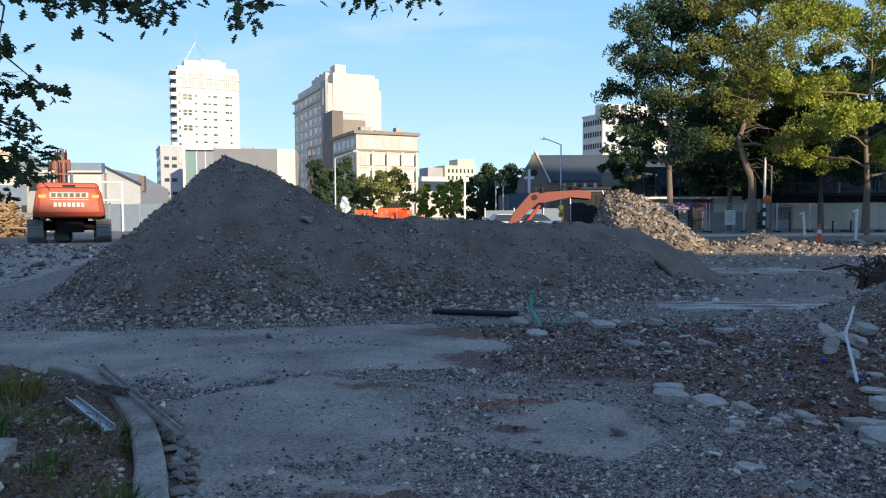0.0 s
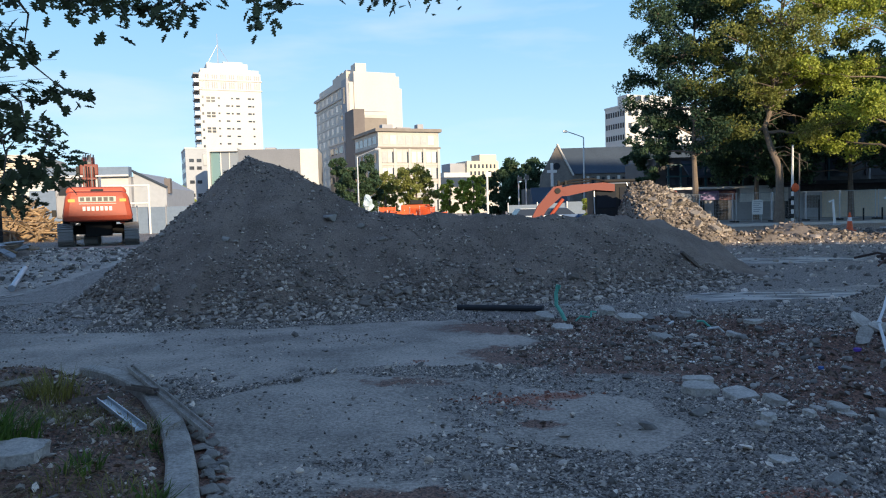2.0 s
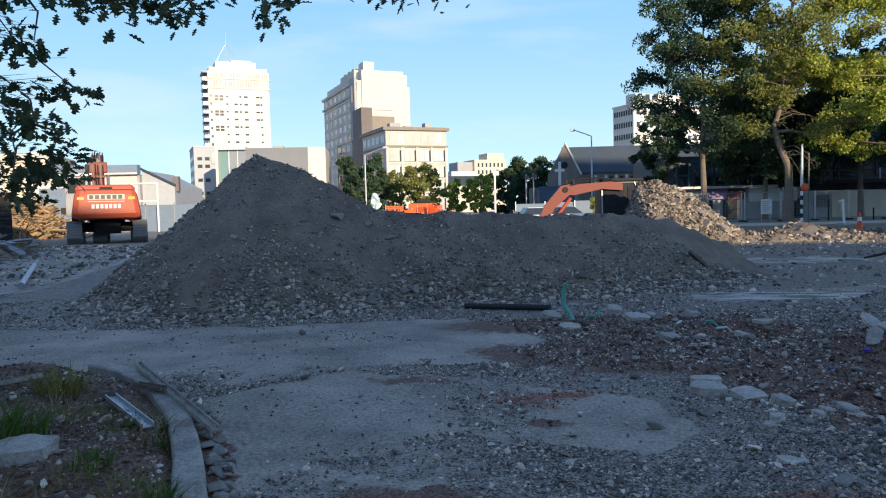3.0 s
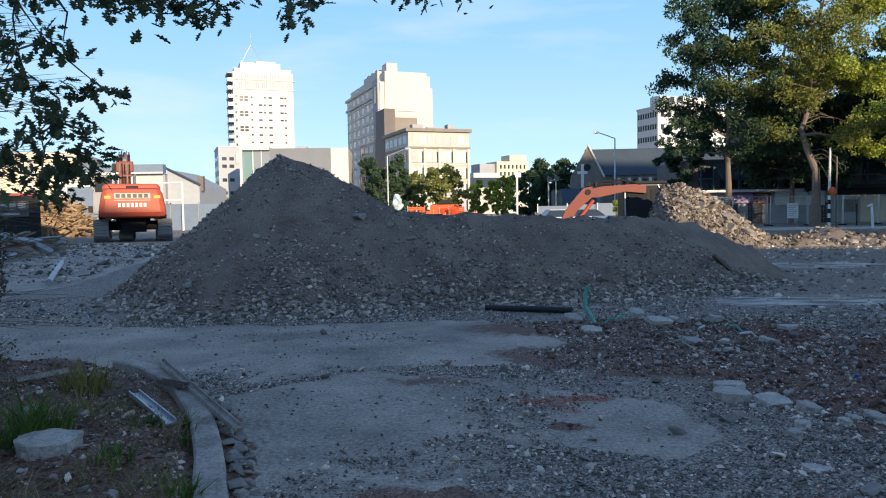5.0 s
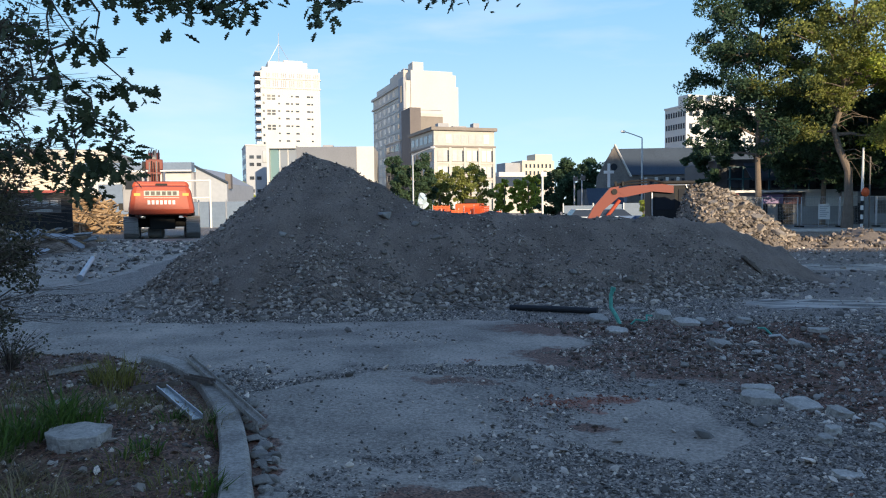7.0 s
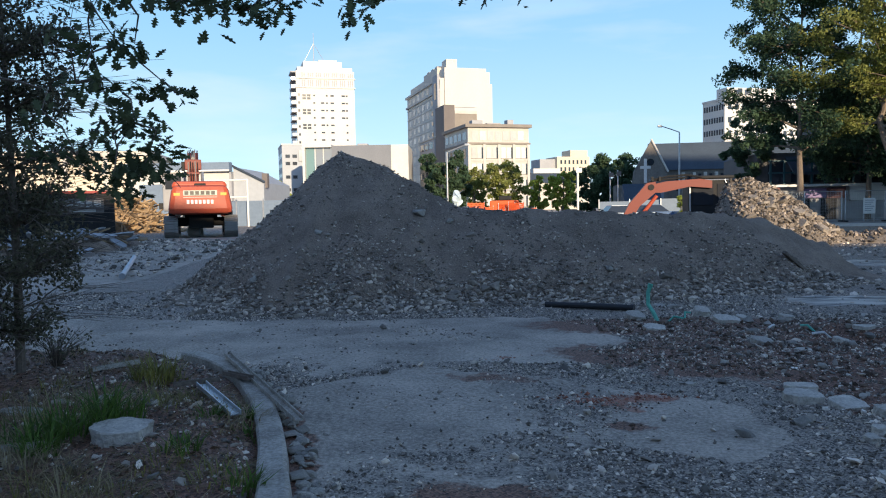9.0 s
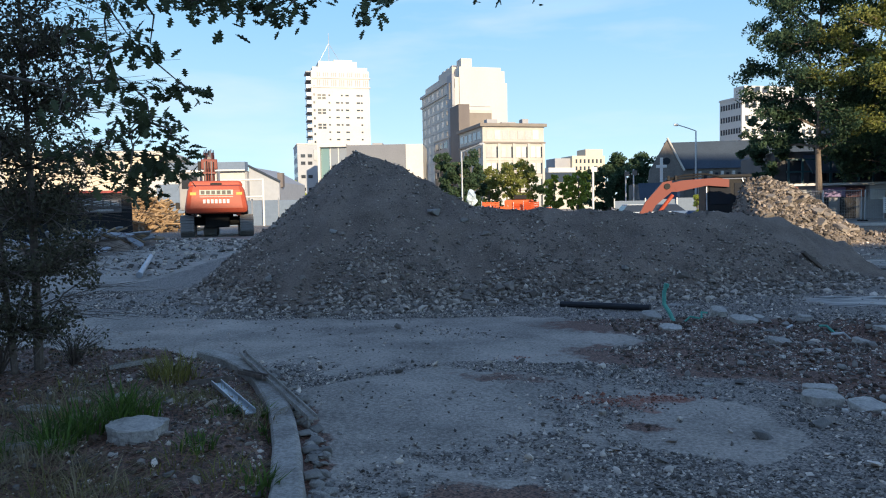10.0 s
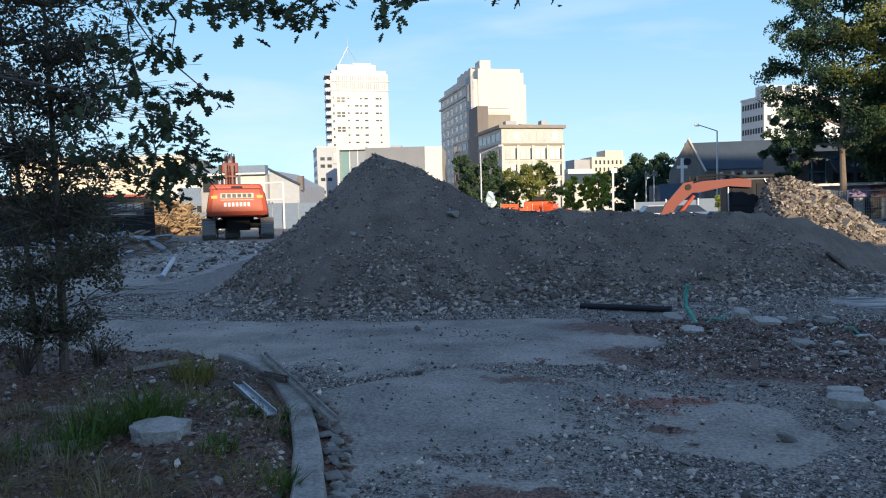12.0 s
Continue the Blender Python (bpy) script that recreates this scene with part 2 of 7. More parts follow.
def ground_material():
    """Worn asphalt, crushed stone, brown soil and brick dust, mixed by the masks that the sheet carries, frayed by noise."""
    mt = material("cleared_site_ground", (0.60, 0.497, 0.396), 0.85, (0.22, 0.18, 0.14), 0.9, 34.0, 0.5, distance=0.012, span_=(0.39, 0.61))
    nt = mt.node_tree
    add, link, bsdf = nt.nodes.new, nt.links.new, nt.nodes["Principled BSDF"]
    first = bsdf.inputs["Base Color"].links[0].from_socket
    co, at, sep = add("ShaderNodeTexCoord"), add("ShaderNodeAttribute"), add("ShaderNodeSeparateColor")
    at.attribute_name = "soil_mask"
    link(at.outputs["Color"], sep.inputs[0])
    fray = add("ShaderNodeTexNoise")
    fray.inputs["Scale"].default_value, fray.inputs["Detail"].default_value, fray.inputs["Roughness"].default_value = 5.0, 8, 0.7
    link(co.outputs["Object"], fray.inputs["Vector"])
    grit = add("ShaderNodeTexVoronoi")
    grit.inputs["Scale"].default_value = 70.0
    link(co.outputs["Object"], grit.inputs["Vector"])

    def mixed(below, mask, dark, light, source):
        ramp = add("ShaderNodeValToRGB")
        ramp.color_ramp.elements[0].position, ramp.color_ramp.elements[1].position = 0.1, 0.8
        ramp.color_ramp.elements[0].color, ramp.color_ramp.elements[1].color = (*dark, 1), (*light, 1)
        link(source, ramp.inputs["Fac"])
        total, edge, mix = add("ShaderNodeMath"), add("ShaderNodeMapRange"), add("ShaderNodeMix")
        total.operation = "ADD"
        link(mask, total.inputs[0])
        link(fray.outputs["Fac"], total.inputs[1])
        edge.inputs["From Min"].default_value, edge.inputs["From Max"].default_value = 0.94, 1.08
        link(total.outputs[0], edge.inputs["Value"])
        mix.data_type = "RGBA"
        link(edge.outputs[0], mix.inputs[0])
        link(below, mix.inputs[6])
        link(ramp.outputs[0], mix.inputs[7])
        return mix.outputs[2]

    out = mixed(first, sep.outputs[1], (0.02, 0.016, 0.012), (0.46, 0.375, 0.298), grit.outputs["Color"])
    out = mixed(out, sep.outputs[0], (0.05, 0.023, 0.014), (0.31, 0.157, 0.098), grit.outputs["Color"])
    out = mixed(out, sep.outputs[2], (0.20, 0.095, 0.062), (0.46, 0.20, 0.125), grit.outputs["Color"])
    streak = add("ShaderNodeTexNoise")
    stretch = add("ShaderNodeMapping")
    stretch.inputs["Scale"].default_value = (0.5, 3.0, 1.0)
    link(co.outputs["Object"], stretch.inputs["Vector"])
    link(stretch.outputs[0], streak.inputs["Vector"])
    streak.inputs["Scale"].default_value, streak.inputs["Detail"].default_value = 1.6, 6
    drawn_out = add("ShaderNodeMapRange")
    drawn_out.inputs["From Min"].default_value, drawn_out.inputs["From Max"].default_value = 0.42, 0.60
    link(streak.outputs["Fac"], drawn_out.inputs["Value"])
    out = mixed(out, at.outputs["Alpha"], (0.17, 0.145, 0.12), (0.70, 0.63, 0.54), drawn_out.outputs[0])
    gloss = add("ShaderNodeMapRange")
    gloss.inputs["To Min"].default_value, gloss.inputs["To Max"].default_value = 0.66, 0.42
    link(at.outputs["Alpha"], gloss.inputs["Value"])
    link(gloss.outputs[0], bsdf.inputs["Roughness"])
    link(out, bsdf.inputs["Base Color"])
    second = add("ShaderNodeBump")
    second.inputs["Strength"].default_value, second.inputs["Distance"].default_value = 0.5, 0.012
    link(grit.outputs["Distance"], second.inputs["Height"])
    link(bsdf.inputs["Normal"].links[0].from_socket, second.inputs["Normal"])
    link(second.outputs[0], bsdf.inputs["Normal"])
    return mt


def blob(x, y, cx, cy, rx, ry):
    return np.exp(-(((x - cx) / rx) ** 2 + ((y - cy) / ry) ** 2))


# pieces of bare asphalt left between the loose stone
PATCHES = [[(-2.3, 6.0), (-1.3, 7.0), (-0.2, 6.75), (0.6, 6.3), (1.36, 5.9), (1.55, 4.95), (1.1, 4.62), (0.25, 4.95), (-0.1, 4.2), (-0.15, 3.2), (-1.5, 3.2)],
           [(-12, 9.4), (-6, 9.9), (-3, 9.95), (-0.2, 10.4), (0.5, 9.4), (0.8, 8.3), (-0.5, 7.5), (-2.2, 6.5), (-4.5, 7.3), (-12, 8.0)],
           [(-1.2, 7.95), (0.3, 7.75), (0.5, 7.25), (-0.7, 7.2)],
           [(-24, 13.2), (-9.4, 13.2), (-9.0, 27), (-24, 27)]]


def inside(x, y, corners):
    """Metres inside the outline, below 0 outside it."""
    far, odd = np.full(np.shape(x), 99.0), np.zeros(np.shape(x), bool)
    for (ax, ay), (bx, by) in zip(corners, corners[1:] + corners[:1]):
        dx, dy = bx - ax, by - ay
        s = np.clip(((x - ax) * dx + (y - ay) * dy) / (dx * dx + dy * dy), 0, 1)
        far = np.minimum(far, np.hypot(x - ax - s * dx, y - ay - s * dy))
        cross_x = ax + (y - ay) * dx / (dy if dy else 1e-9)
        odd ^= ((ay > y) != (by > y)) & (x < cross_x)
    return np.where(odd, far, -far)


def paleness(x, y):
    """Smooth pale strips on the way to the street, from 0 to 1."""
    edge = 0.5 * fbm(x, y, 1.7, 4, 31) + 0.5 * fbm(x * 0.35, y * 2.2, 1.0, 3, 63)
    return np.maximum.reduce([step(1.1 - np.hypot((x - a) / rx, (y - b - 0.06 * (x - a)) / ry) + edge, 0, 0.4)
                              for a, b, rx, ry in ((5.2, 12.1, 2.0, 0.55), (8.2, 19.5, 2.2, 1.0))])


def masks(x, y):
    """Brown soil, crushed stone and brick dust, each from 0 to 1."""
    bed = step(bed_inside(x, y), -0.02, 0.12)
    wob = 0.9 * fbm(x, y, 0.8, 3, 21)
    soil = np.maximum(bed, 1.1 * step(1.2 * wob + 1.35 - np.hypot((x - 3.5 + 0.25 * (y - 7.6)) / 2.3, (y - 7.5) / 1.9), -0.3, 1.1))
    soil = np.maximum(soil, 0.9 * blob(x, y, 0.9, 9.6, 1.6, 0.8) + 0.85 * blob(x, y, 2.6, 9.2, 1.5, 0.9))
    soil = np.maximum(soil, 0.85 * blob(x, y, -0.35, 3.85, 0.6, 0.32) + 0.75 * blob(x, y, 0.5, 5.3, 0.25, 0.16) + 0.7 * blob(x, y, 0.9, 5.1, 0.22, 0.14) + 0.6 * blob(x, y, -0.6, 6.6, 0.9, 0.35))
    fray = 0.12 * fbm(x, y, 1.7, 4, 31)
    slab = np.maximum.reduce([step(inside(x, y, p) + fray, -0.03, 0.05) for p in PATCHES])
    slab = np.maximum(slab, step(1.3 - np.hypot((x - 8.0) / 4.5, (y - 12.6 - 0.1 * (x - 8)) / 0.8) + 2.2 * fray, 0, 0.5))
    stone = 1 - slab * (0.8 + 0.4 * step(fbm(x, y, 0.9, 3, 38), -0.35, 0.1))
    stone = np.maximum(stone, (0.56 - 0.1 * step(y, 6.8, 7.6)) * step(fbm(x, y, 0.9, 4, 35) + 0.25 * fbm(x, y, 3.5, 2, 36), 0.08, 0.36))
    stone = np.maximum(stone, 0.7 * blob(x, y, -0.7, 4.5, 0.55, 0.35))
    gutter = step(0.34 + 0.12 * fbm(x, y, 3, 2, 6) + bed_inside(x, y), 0, 0.1) * step(4.2 - np.hypot(x + 1.5, y - 4.5), 0, 1)
    soil = np.maximum(soil, 0.8 * gutter)
    soil = np.maximum(soil * (1 - 0.85 * step(1.15 - np.hypot((x - 1.35) / 0.6, (y - 5.7) / 1.15) + fray, 0, 0.4)), 1.0 * step(1.1 - np.hypot((x - 2.75) / 0.75, (y - 5.6) / 0.7) + fray, 0, 0.5))
    pale_strip = paleness(x, y)
    stone, soil = stone * (1 - 0.95 * pale_strip), soil * (1 - pale_strip)
    red = 1.1 * blob(x, y, 0.38, 5.92, 0.34, 0.24) + blob(x, y, 0.85, 6.1, 0.3, 0.16) + 0.8 * blob(x, y, 0.6, 5.65, 0.2, 0.1) + 0.8 * blob(x, y, -0.55, 7.45, 0.3, 0.12) + 1.2 * blob(x, y, 1.75, 3.75, 0.35, 0.25) + 0.7 * blob(x, y, 2.4, 3.9, 0.3, 0.3)
    far = step(np.hypot(x, y - 10), 25, 60)
    return soil * (1 - far), np.clip(stone * 0.95, 0, 1) * (1 - far), np.clip(red * 0.62, 0, 1)


M_ground = ground_material()
ground = tagged(new("ground", heightfield("ground", lines(-9, 11, 0.08, 3000), lines(1.5, 20, 0.08, 3000), ground_height, M_ground)),
                "dusty broken asphalt and gravel of a cleared site", "ground", kind="structure")
flat = np.empty(len(ground.data.vertices) * 3)
ground.data.vertices.foreach_get("co", flat)
flat = flat.reshape(-1, 3)
tint = ground.data.color_attributes.new("soil_mask", "FLOAT_COLOR", "POINT")
tint.data.foreach_set("color", np.stack([*masks(flat[:, 0], flat[:, 1]), paleness(flat[:, 0], flat[:, 1])], 1).astype(np.float32).ravel())


def mound_z(x, y):
    return mound_height(x, y) + ground_height(x, y) - 0.05


spoil_mound = tagged(new("spoil_mound", heightfield("spoil_mound", np.arange(-11, 9, 0.06), np.arange(8.5, 22, 0.06), mound_z, M_mound)),
                     "long mound of grey-brown excavated dirt with loose stones", "dirt mound")

# ---- buildings ----
GRID = 25.0


def building(name, px, depth, m_angle, label, category="building"):
    return base(name, pose((px - 784) / 1282 * depth, depth, 0, 0, 0, m_angle), label, category)


def windows(parent, face, along, up, size, mat_, depth=0.06, name="window"):
    """Panes on the front ('x') or left ('y') face of a building, at the places along and up."""
    w, h = size
    me = to_mesh(name, boxed(-w / 2, -depth, -h / 2, w / 2, depth, h / 2) if face == "x" else boxed(-depth, -w / 2, -h / 2, depth, w / 2, h / 2), mat_)
    for a in along:
        for z in up:
            o = part(name, me, mat_, parent)
            o.location = (a, 0, z) if face == "x" else (0, a, z)


def top_z(y, depth):
    return 1.6 + (377 - y) / 1282 * depth


M_teal = material("teal_painted_steel", (0.02, 0.10, 0.12), 0.5, (0.015, 0.07, 0.085), 1.0, 12.0, 0.05)
M_purple = material("faded_purple_fascia", (0.30, 0.22, 0.40), 0.6, (0.24, 0.17, 0.33), 0.8, 8.0, 0.05)
M_beige = material("beige_hoarding_panel", (0.72, 0.60, 0.45), 0.75, (0.58, 0.48, 0.36), 0.6, 9.0, 0.1, each=0.1)
M_steel = material("galvanised_steel", (0.55, 0.57, 0.60), 0.45, (0.42, 0.44, 0.47), 3.0, 30.0, 0.05, metal=0.7)
M_white_paint = material("white_paint", (0.80, 0.79, 0.76), 0.5, (0.70, 0.69, 0.66), 2.0, 20.0, 0.05)
M_black = material("black_paint", (0.02, 0.02, 0.022), 0.6, (0.03, 0.029, 0.028), 2.0, 20.0, 0.1, spec=0.2)
M_orange_plastic = material("orange_plastic", (0.85, 0.13, 0.03), 0.5, (0.70, 0.10, 0.02), 2.0, 20.0, 0.05)
M_stone_dark = material("dark_church_stone", (0.235, 0.205, 0.18), 0.9, (0.13, 0.115, 0.105), 0.8, 5.0, 0.3)
M_blue_grey = material("blue_grey_cladding", (0.20, 0.26, 0.35), 0.6, (0.15, 0.20, 0.27), 0.5, 6.0, 0.05)


def at_depth(px, depth):
    """Across, for a direction px beside the first view's middle one, of focal length 1282."""
    return (px - 784) / 1282 * depth


# white apartment tower
tower = building("apartment_tower", 315, 260, GRID, "tall white apartment tower with balconies and a roof mast", "tower")
part("wall", boxed(0, 0, 0, 21.8, 28, 53.2, 0.1), M_white, tower)
part("parapet", boxed(0.6, 0.6, 53.2, 21.2, 27, 54.6), M_white, tower)
part("plant_room", boxed(3.0, 2.0, 54.6, 17.5, 16, 57.0), M_white, tower)
part("plant_room", boxed(9.0, 4.0, 57.0, 16.0, 14, 58.0), M_white, tower)
for z in (50.2, 46.8):
    part("cornice", boxed(-0.35, -0.35, z, 22.15, 28.3, z + 0.4), M_white, tower)
for x in [2.2 + 0.75 * k for k in range(26)]:
    if int(x * 1.3) % 4:
        part("louvre", boxed(x, -0.1, 47.4, x + 0.3, 0.1, 49.8), M_grey_wall, tower)
        part("louvre", boxed(x, -0.1, 50.9, x + 0.3, 0.1, 52.4), M_grey_wall, tower)
for z in [44.0 - 2.75 * k for k in range(12)]:
    for x in (6.2, 9.0, 10.9, 12.6, 16.8, 18.4):
        if (x + z) % 3.1 > (0.35 if z > 31 or z < 24 else 1.7):
            part("window", boxed(x, -0.06, z - 0.3, x + (1.3 if x in (9.0, 12.6, 16.8) else 0.7), 0.06, z + 0.3), M_pane, tower)
for z in (44.0, 38.5, 33.0):
    for x in (2.2, 3.9):
        for dz in (0, 1.1):
            part("window", boxed(x, -0.06, z - dz - 0.4, x + 1.3, 0.06, z - dz + 0.4), M_pane, tower)
for k in range(15):
    z = 49.5 - 2.95 * k
    b = part("balcony", boxed(-1.7, 0.4, z, 0.0, 9.0, z + 0.25), M_grey_wall, tower)
    part("balustrade", boxed(-1.7, 0.35, z + 0.25, -1.6, 9.0, z + 1.25), M_pane_pale, b)
    part("balustrade", boxed(-1.6, 0.35, z + 0.25, 0.0, 0.45, z + 1.25), M_pane_pale, b)
    part("window", boxed(-0.06, 1.0, z + 0.3, 0.06, 8.0, z + 2.5), M_pane, tower)
    part("window", boxed(0.6, -0.06, z + 0.2, 1.3, 0.06, z + 1.1), M_pane, tower)
part("roof_slab", boxed(-1.9, 0.2, 52.4, 0.0, 9.4, 52.9), M_grey_wall, tower)
mast = part("mast", tube(bmesh.new(), [(7.5, 6, 57.0), (7.5, 6, 68.5)], [0.2, 0.1]), M_steel, tower)
for dx in (-4.0, 4.5):
    part("stay", tube(bmesh.new(), [(7.5 + dx, 6, 57.0), (7.5, 6, 64.5)], 0.09, 5), M_steel, mast)

# low complex in front of the tower
complex_ = building("low_office_complex", 284, 190, GRID, "grey and white low office blocks with square windows", "building")
part("wall", boxed(0, 0, 0, 10.5, 16, 19.3), M_pale_grey, complex_)
part("wall", boxed(10.5, 2.0, 0, 14, 16, 14.2), M_pale_grey, complex_)
part("parapet", boxed(-0.15, -0.15, 19.3, 10.6, 16, 19.6), M_white, complex_)
part("bay_window", boxed(4.4, -0.25, 14.8, 7.6, 0.1, 17.9, 0.05), M_pane_pale, complex_)
for x in (5.4, 6.5):
    part("mullion", boxed(x, -0.32, 14.8, x + 0.12, -0.25, 17.9), M_white, complex_)
windows(complex_, "x", (1.5, 3.4, 7.5), (16.2, 14.2, 10.5, 7.0), (1.2, 0.9), M_pane)
windows(complex_, "y", (2, 5, 8, 11, 14), (16.5, 13.8, 11.1, 8.4), (1.6, 1.2), M_pane_pale)
hall = building("grey_hall", 325, 170, 8, "long grey hall with a white framed glass entrance", "hall")
# the long wall's shade is put into its dark blue-grey colour
part("wall", boxed(7, 0, 0, 21.4, 20, 16.9), material("unlit_blue_grey_wall", (0.215, 0.225, 0.25), 0.7, (0.175, 0.185, 0.21), 0.2, 3.0, 0.1), hall)
part("wall", boxed(21.4, 0.5, 0, 25.6, 20, 16.9), M_white, hall)
part("frame", boxed(0, -1.2, 16.5, 7.0, 6, 17.2), M_white, hall)
part("frame", boxed(0, -1.2, 0, 0.6, 6, 16.5), M_white, hall)
M_green_glass = glass_material("green_glass", (0.17, 0.27, 0.27))
for x in (0.6, 3.0, 5.0):
    part("window", boxed(x, 0.2, 2, x + 2.0, 0.6, 16.5), M_green_glass if x < 3 else M_pane_pale, hall)
for x in (3.0, 5.0):
    part("mullion", boxed(x - 0.2, 0.0, 2, x, 0.25, 16.5), M_white, hall)
part("roof_vent", boxed(13.0, 2, 16.9, 15.5, 5, 17.5, 0.15), M_grey_wall, hall)

# hotel block
hotel = building("hotel_block", 583, 200, GRID, "pale multi-storey hotel block with a stepped penthouse", "building")
part("wall", boxed(1.2, 0, 0, 13.4, 40, 40.1), M_hotel, hotel)
part("wall", boxed(0, 0.6, 0, 1.2, 40, 37.3), M_hotel, hotel)
part("chamfer", prism(bmesh.new(), [(0.2, 35.9), (39, 35.9), (39, 39.2), (0.2, 39.2)], 13.4, 14.5), M_hotel, hotel)
part("wall", boxed(13.4, 0.2, 0, 15.2, 40, 35.9), M_hotel, hotel)
part("penthouse", boxed(1.9, 0.5, 40.1, 5.0, 5.0, 42.5), M_hotel, hotel)
part("penthouse", boxed(0.5, 5.0, 37.3, 5.0, 20, 41.0), M_pale_stone, hotel)
part("cornice", boxed(-0.5, 0.4, 33.6, 0.0, 40.5, 34.2), M_pale_stone, hotel)
part("cornice", boxed(-0.6, 0.4, 36.8, 0.0, 40.6, 37.5), M_pale_stone, hotel)
windows(hotel, "y", (14, 19.5, 25, 30.5, 36), [35.4] + [31.5 - 3.0 * k for k in range(9)], (2.3, 1.7), M_pane_white)
windows(hotel, "y", (9.0,), [31.5 - 3.0 * k for k in range(9)], (1.6, 1.2), M_pane)
part("pilaster", boxed(-0.8, 0.6, 0, 0.0, 5.2, 33.4), M_grey_wall, hotel)
for z in (31.0, 28.6):
    part("window", boxed(-0.12, 5.6, z - 1.0, 0.06, 7.6, z + 1.0), M_pane, hotel)

for z in [34.6 - 3.0 * k for k in range(11)]:
    part("string_course", boxed(-0.12, 0.6, z - 1.9, 0.0, 40, z - 1.75), M_pale_stone, hotel)
part("shaft_panel", boxed(-0.9, 0.3, 29.5, -0.2, 5.6, 38.2, 0.05), M_grey_wall, hotel)
part("window", boxed(-0.98, 1.6, 31.5, -0.88, 3.4, 36.0), M_pane, hotel)
for y in (8.0, 12.5, 17.0):
    part("roof_unit", boxed(1.4, y, 41.0, 3.6, y + 2.6, 42.0, 0.1), M_grey_wall, hotel)

# brown mid-rise and its wing
brown = building("brown_mid_rise", 588, 166, GRID, "brown windowless mid-rise with a tan side wall", "building")
part("wall", boxed(0, 0, 0, 2.6, 7.4, 25.0), M_brown_wall, brown)
part("side_wall", boxed(2.6, 0.0, 0, 8.0, 7.0, 23.7), material("tan_render", (0.29, 0.25, 0.215), 0.8, (0.23, 0.20, 0.17), 0.4, 5.0, 0.1), brown)
part("edge_band", boxed(2.6, -0.12, 23.0, 8.0, 0.0, 23.7), M_pale_stone, brown)
part("edge_band", boxed(2.6, -0.12, 18.0, 8.0, 0.0, 18.5), M_pale_stone, brown)
part("roof_rail", tube(bmesh.new(), [(2.8, 0.3, 24.5), (7.8, 0.3, 24.5)], 0.07, 5), M_steel, brown)
wing = building("shaded_office_wing", 570, 178, GRID, "shaded grey office wing with strip windows", "building")
part("wall", boxed(0, 0, 0, 6, 15, 18.8), M_grey_wall, wing)
windows(wing, "y", (3, 7.5, 12), (17.0, 13.2, 9.6), (3.2, 1.7), M_pane)
part("cornice", boxed(-0.3, -0.2, 18.5, 6, 15, 18.9), M_pale_stone, wing)

M_office = material("weathered_cream_stone", (0.60, 0.57, 0.52), 0.8, (0.45, 0.425, 0.385), 0.4, 5.0, 0.15)
M_cornice = material("brown_cornice_stone", (0.30, 0.26, 0.225), 0.85, (0.22, 0.19, 0.165), 0.6, 6.0, 0.15)
# five-storey corner building
office = building("corner_office_building", 630, 150, GRID, "five-storey cream corner building with pilasters", "building")
part("wall", boxed(0, 0, 0, 13.6, 17, 18.3), M_office, office)
part("cornice", boxed(-0.7, -0.7, 17.9, 14.1, 17.2, 18.6, 0.1), M_cornice, office)
part("cornice", boxed(-0.3, -0.3, 14.4, 13.9, 17.2, 14.8), M_cornice, office)
for x in (0.0, 3.3, 6.6, 9.9, 13.2):
    part("pilaster", boxed(x - 0.05, -0.3, 0, x + 0.5, 0.0, 14.4), M_pale_stone, office)
# sun reflected in these panes is put into their white colour
for k in range(4):
    z = 12.6 - 3.4 * k
    part("band", boxed(0.0, -0.2, z - 1.6, 13.6, 0.0, z - 1.2), M_pale_stone, office)
    for x in (0.75, 4.05, 7.35, 10.65):
        for dx in (0.0, 1.25):
            w = part("window", boxed(x + dx, -0.08, z - 1.1, x + dx + 0.95, 0.06, z + 1.2), M_pane_white, office)
        part("reveal", boxed(x + 2.2, -0.14, z - 1.1, x + 2.5, 0.06, z + 1.2), M_pane, office)
for x in (0.9, 2.6, 4.3, 6.0, 7.7, 9.4, 11.1):
    part("window", boxed(x, -0.08, 15.3, x + 1.3, 0.06, 17.2), M_pane_white, office)
windows(office, "y", (2.2, 5.4, 8.6, 11.8, 15.0), (16.3,), (2.2, 1.6), M_pane_pale)
windows(office, "y", (2.2, 5.4, 8.6, 11.8, 15.0), (12.6, 9.2, 5.8), (1.5, 2.0), M_pane)

for x, y, w, h in ((2.0, 3.0, 2.4, 1.2), (6.0, 5.0, 3.2, 0.9), (10.4, 4.0, 1.4, 1.5)):
    part("roof_unit", boxed(x, y, 18.3, x + w, y + 2.0, 18.6 + h, 0.08), M_grey_wall, office)
for x in (0.35, 3.65, 6.95, 10.25):
    for k in range(4):
        part("sill", boxed(x + 0.3, -0.28, 11.4 - 3.4 * k, x + 3.0, -0.02, 11.5 - 3.4 * k), M_cornice, office)

